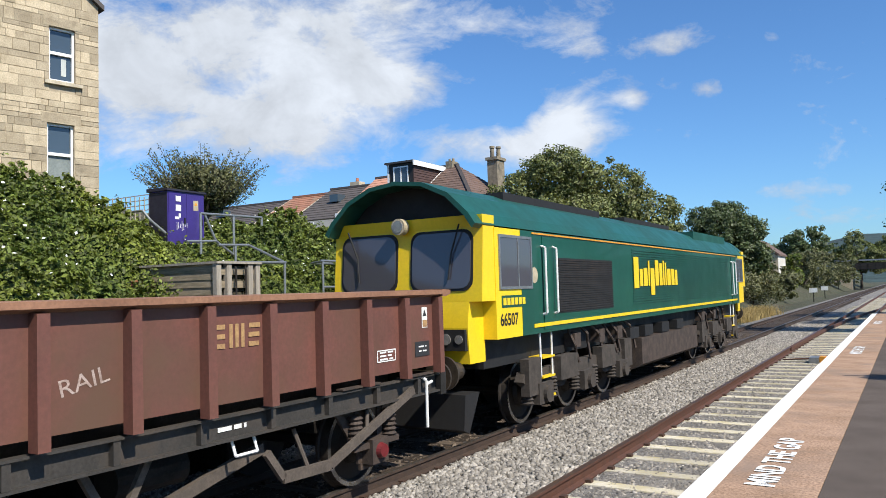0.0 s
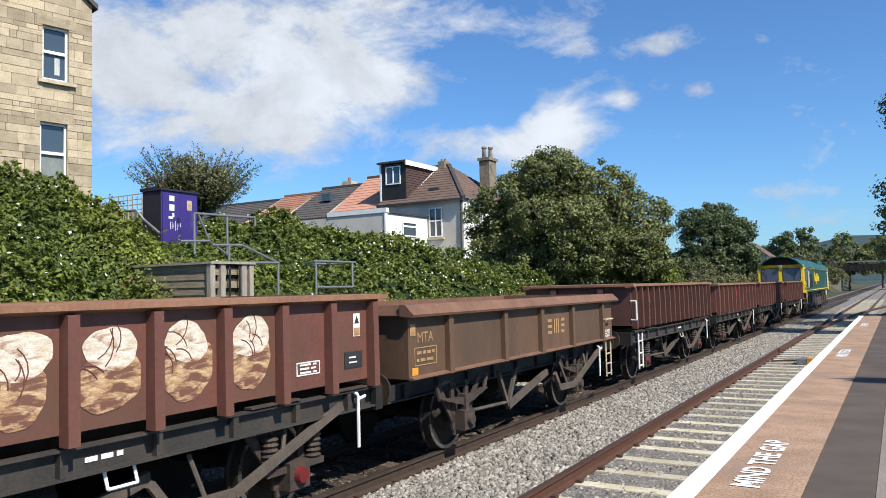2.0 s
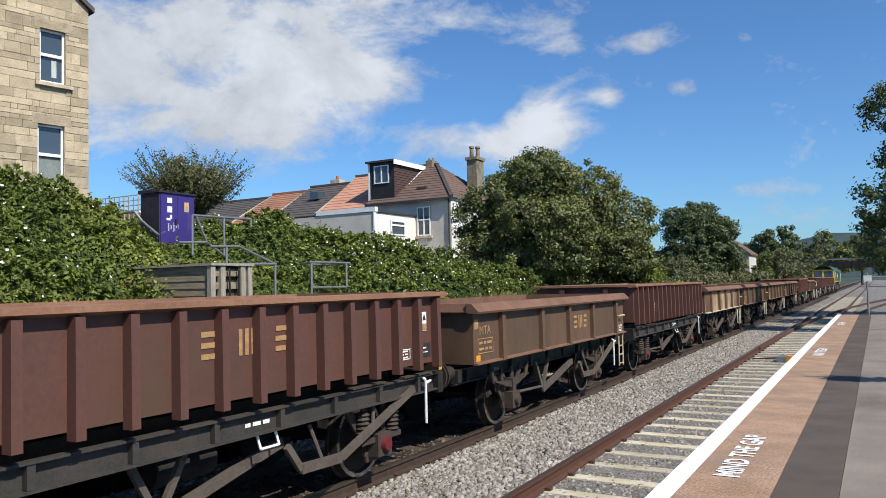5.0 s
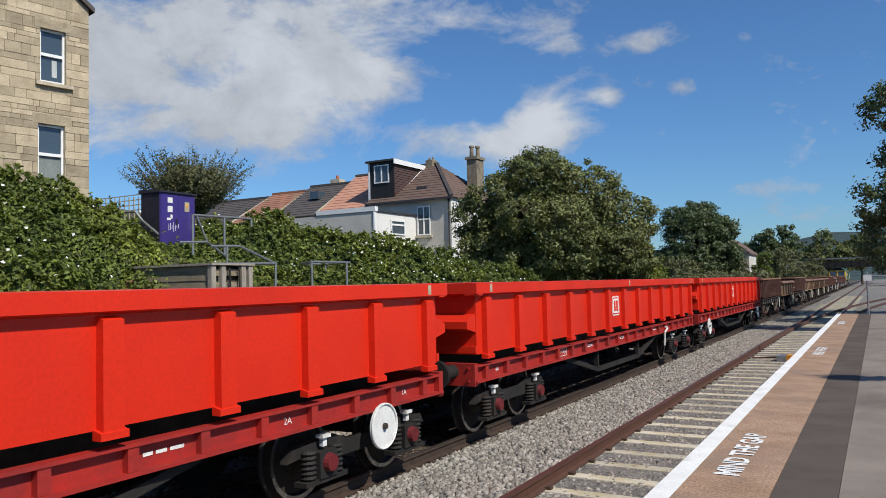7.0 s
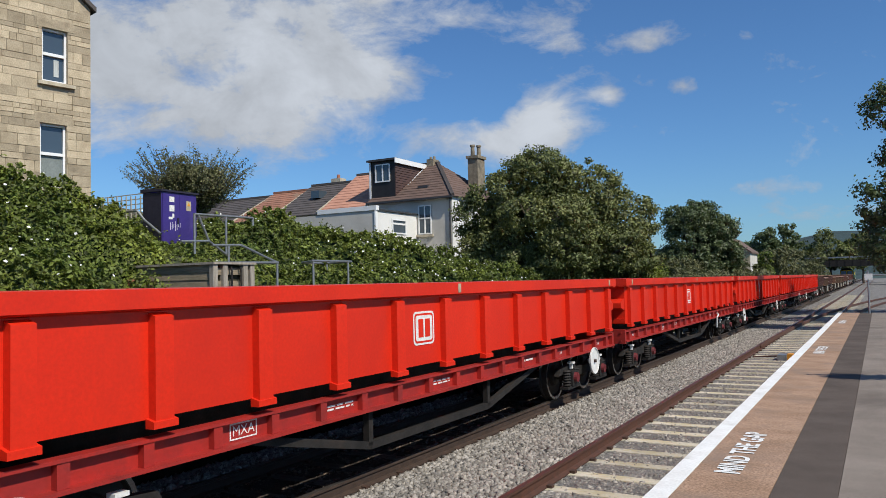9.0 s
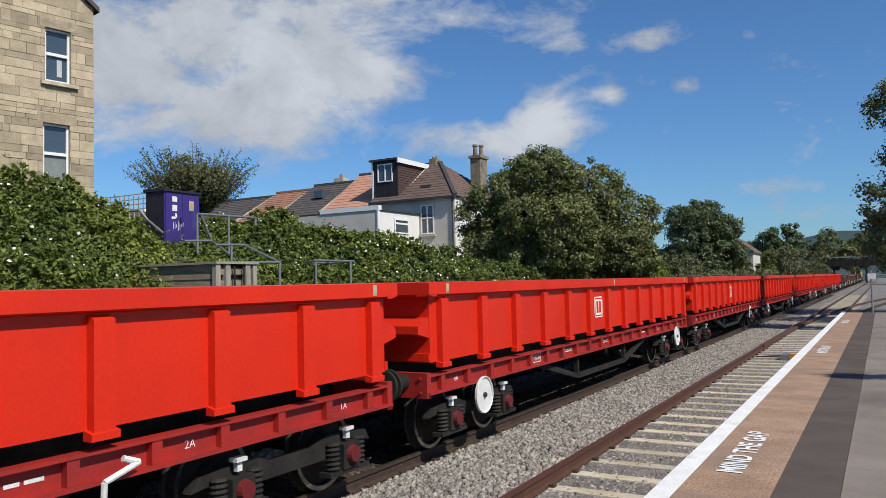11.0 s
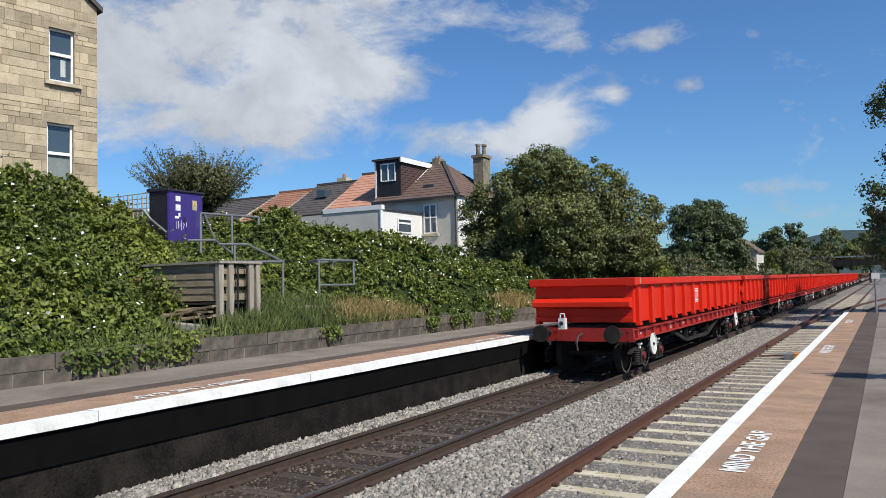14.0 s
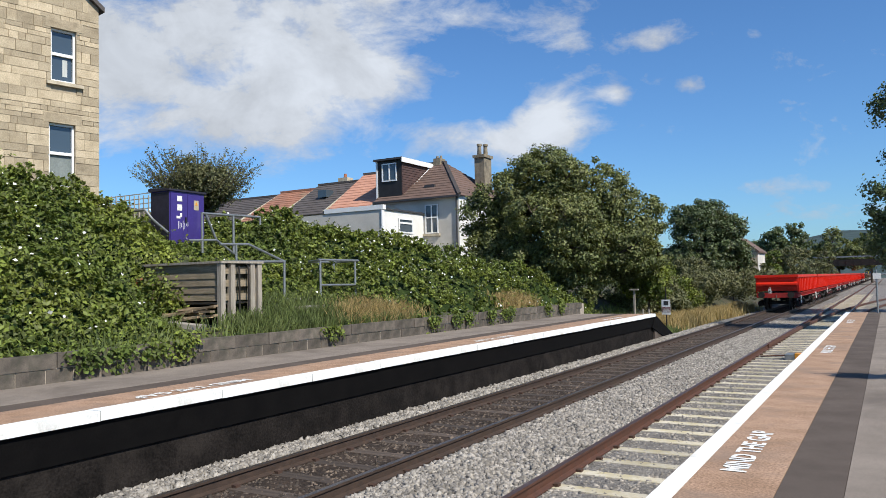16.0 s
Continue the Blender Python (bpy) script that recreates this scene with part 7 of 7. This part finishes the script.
railing("step_handrail", [("handrail", [(-14.0, 12.59, 4.04), (-14.0, 14.53, 4.07), (-14.0, 14.53, 3.87)]), ("post", [(-14.0, 12.6, 4.04), (-14.0, 12.6, 3.1)]), ("post", [(-14.0, 13.6, 4.05), (-14.0, 13.6, 3.1)]), ("sloped_rail", [(-14.0, 12.72, 4.02), (-14.0, 13.04, 3.42), (-14.0, 13.91, 2.93)]), ("mid_rail", [(-14.0, 12.2, 3.38), (-14.0, 13.04, 3.42)])], "galvanised handrail leading down from the cabinet")
railing("lower_handrail", [("sloped_rail", [(-13.2, 12.4, 3.26), (-13.2, 13.3, 3.29), (-12.0, 13.22, 2.83)]), ("handrail", [(-12.0, 13.25, 2.83), (-12.0, 11.35, 2.80)]), ("post", [(-12.0, 13.22, 2.83), (-12.0, 13.2, 1.5)]), ("post", [(-13.2, 12.9, 3.27), (-13.2, 12.9, 2.4)])], "galvanised lower handrail beside the bank steps")
railing("short_handrail", [("handrail", [(-15.9, 12.2, 4.2), (-15.4, 12.1, 4.18), (-15.2, 12.15, 3.95), (-14.7, 12.2, 3.6)])], "bent galvanised rail beside the cabinet")
steps = thing("concrete_steps", pose(-13.3, 13.6, 2.0), "worn concrete steps half buried in bramble", "steps")
for i in range(7):
    part("step", soften(box(B(), -0.35, 0.35, -0.5, 0.5, -0.3, 0.16), 0.012, 1), MAT["path_concrete"], steps, at=Matrix.Translation((1.4 - i * 0.34, 0, -0.35 + i * 0.18)))
block = thing("concrete_block", pose(-11.75, 15.2, 1.35), "low concrete block under the steel railing", "concrete block")
part("base_body", soften(box(B(), -0.4, 0.4, -0.75, 0.75, -0.3, 0.22), 0.015, 1), MAT["path_concrete"], block)


def trellis():
    t = thing("trellis_fence", pose(-19.9, 14.0, 4.3), "bleached square trellis fence on top of the bank", "fence")
    for i in range(13):
        part("upright_slat", box(B(), i * 0.2, i * 0.2 + 0.03, 0, 0.02, 0, 0.72 - 0.012 * i), MAT["trellis"], t)
    for k in range(5):
        part("cross_slat", box(B(), -0.05, 2.5, 0.021, 0.036, 0.08 + 0.14 * k, 0.105 + 0.14 * k), MAT["trellis"], t)


trellis()

# ---------------------------------------------------------------- lineside
def notice():
    s = thing("warning_sign", pose(-8.45, 33.6, -0.2), "white and red trespass notice on a thin post", "sign")
    part("post", rod(B(), (0, 0, -0.2), (0, 0, 2.05), 0.028, 8), MAT["frame"], s, "dark steel post")
    b = part("board", soften(box(B(), -0.19, 0.19, -0.035, -0.028, 0.85, 1.5), 0.004, 1), MAT["white_mark"], s, "white notice board")
    part("red_panel", box(B(), -0.185, 0.185, -0.04, -0.0355, 0.95, 1.18), MAT["axle_red"], b, "red text panel")
    bm = B()
    for k in range(4):
        box(bm, -0.15, 0.15, -0.044, -0.041, 0.975 + k * 0.05, 0.995 + k * 0.05)
    part("text_bars", bm, MAT["white_mark"], b)
    part("pictogram", box(B(), -0.1, 0.1, -0.04, -0.0355, 1.25, 1.44), MAT["dark_plate"], b, "black pictogram")


notice()
post = thing("timber_post", pose(-10.4, 35.5, 0), "old timber post with a flat cap board", "post")
part("shaft", soften(box(B(), -0.04, 0.04, -0.04, 0.04, -0.5, 1.7), 0.01, 1), MAT["post_wood"], post)
part("cap", box(B(), -0.2, 0.2, -0.1, 0.1, 1.7, 1.77), MAT["post_wood"], post)
for x in (-9.0, -8.75):
    p = thing("short_post", pose(x, 31.9, 0), "short grey fence post at the platform ramp", "post", "ramp posts")
    part("shaft", rod(B(), (0, 0, -0.4), (0, 0, 0.95), 0.04, 8), MAT["post_wood"], p)


def point_machine():
    m = thing("point_machine", pose(-2.45, 23.9, -0.17), "grey point machine with an orange end cover in the ballast", "point machine")
    part("case", soften(box(B(), -0.20, 0.04, -0.28, 0.28, 0, 0.16), 0.03, 2), MAT["galv"], m, "pale grey steel case")
    part("cover", soften(box(B(), 0.05, 0.20, -0.18, 0.18, 0, 0.18), 0.04, 2), MAT["orange_mark"], m, "orange end cover")
    part("rodding", rod(B(), (-0.18, 0.1, 0.1), (-0.9, 0.1, 0.06), 0.022, 8), MAT["rail_rust"], m, "rusty rodding")


point_machine()
for k, (x, y) in enumerate(((-9.3, 92), (-9.6, 108))):
    s = thing("marker_board", pose(x, y, -0.2), "small white lineside marker board", "marker", "lineside markers")
    part("stake", box(B(), -0.05, 0.05, -0.03, 0.03, -0.2, 0.9), MAT["frame"], s)
    part("board", box(B(), -0.4, 0.4, -0.05, -0.03, 0.9, 1.4), MAT["white_mark"], s, "white board")


def platform_gate():
    g = thing("platform_end_barrier", pose(-0.36, 29.3, 0.9), "thin grey barrier post at the near platform's end", "barrier")
    part("post", rod(B(), (0, 0, -0.05), (0, 0, 1.45), 0.03, 8), MAT["galv"], g)
    part("cross_rail", rod(B(), (-0.12, 0, 1.3), (1.6, 0, 1.3), 0.025, 8), MAT["galv"], g)
    part("sign_plate", box(B(), -0.1, 0.14, -0.05, -0.035, 1.15, 1.35), MAT["white_mark"], g, "small white plate")
    part("post", rod(B(), (1.5, 0, -0.05), (1.5, 0, 1.4), 0.03, 8), MAT["galv"], g)


platform_gate()

# ---------------------------------------------------------------- markings on single wagons
def mark(k, name, mesh, y, z, label="", x=1.194, turn=0.0):
    return stencil(WAGONS[k], name, mesh, x, y, z, label, turn)


def brand(k, mat, y, z, size=0.3, gap=0.45, x=1.194):
    """Painted company marks as plain bars, three groups."""
    shapes = (((-0.4, 0.4, 0.30, 0.5), (-0.4, 0.4, -0.1, 0.1), (-0.4, 0.4, -0.5, -0.30)),
              ((-0.5, -0.28, -0.5, 0.5), (-0.11, 0.11, -0.5, 0.5), (0.28, 0.5, -0.5, 0.5)),
              ((-0.35, 0.4, 0.30, 0.5), (-0.4, 0.35, -0.1, 0.1), (-0.4, 0.3, -0.5, -0.30)))
    for i, sh in enumerate(shapes):
        bm = B()
        for a, b, c, d in sh:
            box(bm, a * size * 0.85, b * size * 0.85, c * size, d * size, 0, 0.003 + 0.0004 * i)
        mark(k, "painted_bars", mesh_of("painted_bars", bm, mat), y + (i - 1) * gap, z, "", x)


MAT["chalk"] = material("worn_chalk", (0.42, 0.33, 0.29), (0.28, 0.2, 0.17), 0.95, scale=12, fine=60, vary=0.3)
grey_lines = lambda w, hh, n, sd: bars_panel(w, hh, n, MAT["white_mark"], seed=sd, frame_line=True)
for k in (0, 1, 2, 3, 5, 10, 12):
    close = k in (3, 10, 12)
    if k != 5:
        brand(k, MAT["yellow_mark"], -3.50 if close else -3.30, 1.78, 0.20 if k == 0 else 0.24, (0.46 if close else 0.698) if k else 0.2)
    mark(k, "data_marking", grey_lines(0.26 if close else 0.34, 0.13, 3, 10 + k), -0.85 if close else -1.15, 1.42, "small white data panel")
    mark(k, "data_plate", plate(0.3, 0.17, MAT["dark_plate"]), -0.39 if close else -0.44, 1.44, "black data panel")
    mark(k, "data_marking", bars_panel(0.26, 0.13, 2, MAT["white_mark"], seed=30 + k, frame_line=False, fill=0.3), -0.39 if close else -0.44, 1.44, "", 1.199)
    mark(k, "yellow_panel", plate(0.11, 0.24, MAT["white_mark"]), -0.38, 1.80, "white and yellow overhead warning panel")
    mark(k, "yellow_field", plate(0.09, 0.08, MAT["yellow_mark"]), -0.38, 1.73, "", 1.1985)
    mark(k, "warning_triangle", mesh_of("warning_triangle", prism(B(), [(-0.04, -0.035), (0.04, -0.035), (0, 0.045)], 0, 0.002, "z"), MAT["dark_plate"]), -0.38, 1.85, "", 1.1985)
    mark(k, "orange_plate", plate(0.08, 0.10, MAT["orange_mark"]), -0.16, 1.22, "orange reflector", 1.292)
    for yy in (-6.2,):
        mark(k, "stencil_panel", bars_panel(0.40 if close else 0.46, 0.50, 0, MAT["yellow_mark"]), yy - (0.14 if close else 0), 1.62, "yellow outlined stencil panel")
        mark(k, "stencil_bars", bars_panel(0.38, 0.26, 2, MAT["yellow_mark"], seed=50 + k, frame_line=False, fill=0.34), yy - (0.14 if close else 0), 1.50)
        mark(k, "type_lettering", lettering("MHA", 0.16, MAT["yellow_mark"], narrow=0.9), yy - (0.14 if close else 0), 1.76, "yellow lettering MHA", 1.199)
    mark(k, "frame_bars", bars_panel(0.42, 0.07, 1, MAT["white_mark"], seed=70 + k, frame_line=False, fill=0.8), -3.3, 1.0, "", 1.124)
mark(0, "chalk_lettering", lettering("RAIL", 0.17, MAT["chalk"], narrow=1.15), -4.70, 1.55, "chalked word RAIL", turn=12)
mark(1, "chalk_lettering", lettering("SLEEPERS", 0.13, MAT["chalk"], narrow=0.9), -4.72, 1.66, "chalked word SLEEPERS", turn=-52)
mark(2, "red_patch", plate(0.55, 0.22, MAT["red_graffiti"]), -3.6, 1.78, "red sprayed patch")
mark(2, "red_patch", mesh_of("red_patch", rod(B(), (0, 0, 0), (0, 0, 0.003), 0.16, 18), MAT["red_graffiti"]), -0.46, 1.72, "", 1.2)
mark(10, "frame_lettering", lettering("COALFISH", 0.15, MAT["white_mark"]), -3.65, 1.0, "white word COALFISH", 1.124)
mark(10, "painted_letter", lettering("E", 0.3, MAT["white_mark"], thick=0.01), -5.80, 1.55, "white painted letter E", 1.2)
for i in range(6):
    # a swollen sprayed letter on each panel: flaked below, silver above, with dark strokes across
    rnd = random.Random(80 + i)
    y0 = -5.395 + i * 0.698

    def blob(cx, cz, rx, rz, h):
        bm = B()
        ph = [rnd.uniform(0, 6.28) for _ in range(3)]
        ring = []
        for k in range(36):
            w = k * math.tau / 36
            f = 1 + 0.07 * math.sin(2 * w + ph[0]) + 0.05 * math.sin(3 * w + ph[1]) + 0.02 * math.sin(9 * w + ph[2])
            ring.append((max(-0.255, min(0.255, cx + rx * f * math.cos(w))), cz + rz * f * math.sin(w)))
        return prism(bm, ring, 0.0, h, "z")

    low = blob(rnd.uniform(-0.03, 0.03), -0.10, rnd.uniform(0.21, 0.27), 0.25, 0.0012)
    mark(5, "flaked_letter", mesh_of("flaked_letter", low, MAT["flaked_graffiti"]), y0, 1.66, "flaked silver and rust sprayed letter")
    top = blob(rnd.uniform(-0.03, 0.03), 0.12, rnd.uniform(0.20, 0.25), 0.17, 0.0022)
    mark(5, "silver_letter", mesh_of("silver_letter", top, MAT["silver_graffiti"]), y0, 1.66, "bright silver sprayed letter")
    for q in range(5):
        bm = B()
        u, v = rnd.uniform(-0.16, 0.16), rnd.uniform(-0.18, 0.12)
        w = rnd.uniform(0.5, 2.6)
        ln = rnd.uniform(0.08, 0.17)
        for c in range(4):
            e = w + 0.35 * c
            u2, v2 = u + math.cos(e) * ln * 0.45, v + math.sin(e) * ln * 0.45
            rod(bm, (u, v, 0.0024), (u2, v2, 0.0024), 0.005, 5)
            u, v = max(-0.2, min(0.2, u2)), v2
        mark(5, "sprayed_stroke", mesh_of("sprayed_stroke", bm, MAT["maroon"]), y0, 1.66)
# white ladder on the fourth wagon's trailing end
bm = B()
for d in (-0.14, 0.14):
    rod(bm, (1.30, -7.42 + d, 1.1), (1.30, -7.42 + d, 0.36), 0.02, 8)
for z in (0.42, 0.68, 0.94):
    rod(bm, (1.30, -7.56, z), (1.30, -7.28, z), 0.018, 8)
part("ladder", bm, MAT["white_steel"], WAGONS[3], "white step ladder")
bm = pipe(B(), [(1.19, -7.64, 1.80), (1.31, -7.66, 1.80), (1.31, -7.66, 1.40), (1.19, -7.64, 1.40)], 0.022, 8)
part("grab_rail", bm, MAT["white_steel"], WAGONS[3], "white grab rail")
for k in (4, 6, 7, 8, 11):
    mark(k, "stencil_panel", bars_panel(0.50, 0.22, 2, MAT["yellow_mark"], seed=90 + k, fill=0.42), -6.98, 1.36, "faded yellow stencil panel", 1.204)
    mark(k, "type_lettering", lettering("MTA", 0.18, MAT["yellow_mark"]), -6.98, 1.58, "faded yellow lettering MTA", 1.204)
    mark(k, "orange_plate", plate(0.12, 0.14, MAT["yellow_mark"]), -7.26, 1.68, "", 1.204)
    mark(k, "orange_plate", plate(0.13, 0.09, MAT["orange_mark"]), -7.22, 1.19, "orange reflector", 1.204)
    mark(k, "data_marking", bars_panel(0.42, 0.14, 3, MAT["white_mark"], seed=110 + k), -0.42, 1.22, "white data panel", 1.204)
    brand(k, MAT["yellow_mark"], -2.9, 1.50, 0.24, 0.28, 1.204)
# the pale wagon's trailing bay and end still carry their old brown paint
mark(9, "brown_panel", plate(0.78, 0.70, MAT["brown"], "brown_panel"), -6.92, 1.50, "old brown paint on the trailing bay", 1.201)
part("brown_end", box(B(), -1.19, 1.19, -7.356, -7.352, 1.14, 1.83), MAT["brown"], WAGONS[9], "old brown paint on the end wall")
# one wagon runs the other way round, with its emblem nearer the leading end
for o in WAGONS[20].children:
    if o.name.startswith("logo"):
        o.location.y += 0.95
# tail lamp on the last wagon
lamp = part("tail_lamp", soften(box(B(), -0.46, -0.30, -14.98, -14.82, 1.10, 1.36), 0.03, 2), MAT["white_steel"], WAGONS[-1], "white portable tail lamp")
part("lamp_handle", pipe(B(), [(-0.44, -14.9, 1.36), (-0.43, -14.9, 1.46), (-0.33, -14.9, 1.46), (-0.32, -14.9, 1.36)], 0.014, 6), MAT["white_steel"], lamp)
part("lamp_lens", rod(B(), (-0.38, -14.98, 1.24), (-0.38, -15.0, 1.24), 0.05, 16), MAT["dark_plate"], lamp, "dark lamp lens")
bm = B()
for k in range(9):
    box(bm, -0.38 + k * 0.085, -0.35 + k * 0.085, -0.12 + 0.03 * (k % 3), 0.10 - 0.025 * (k % 2), 0, 0.003)
mark(15, "sprayed_scrawl", mesh_of("sprayed_scrawl", bm, MAT["yellow_mark"]), -8.75, 1.70, "yellow sprayed scrawl", 1.204)

motions()
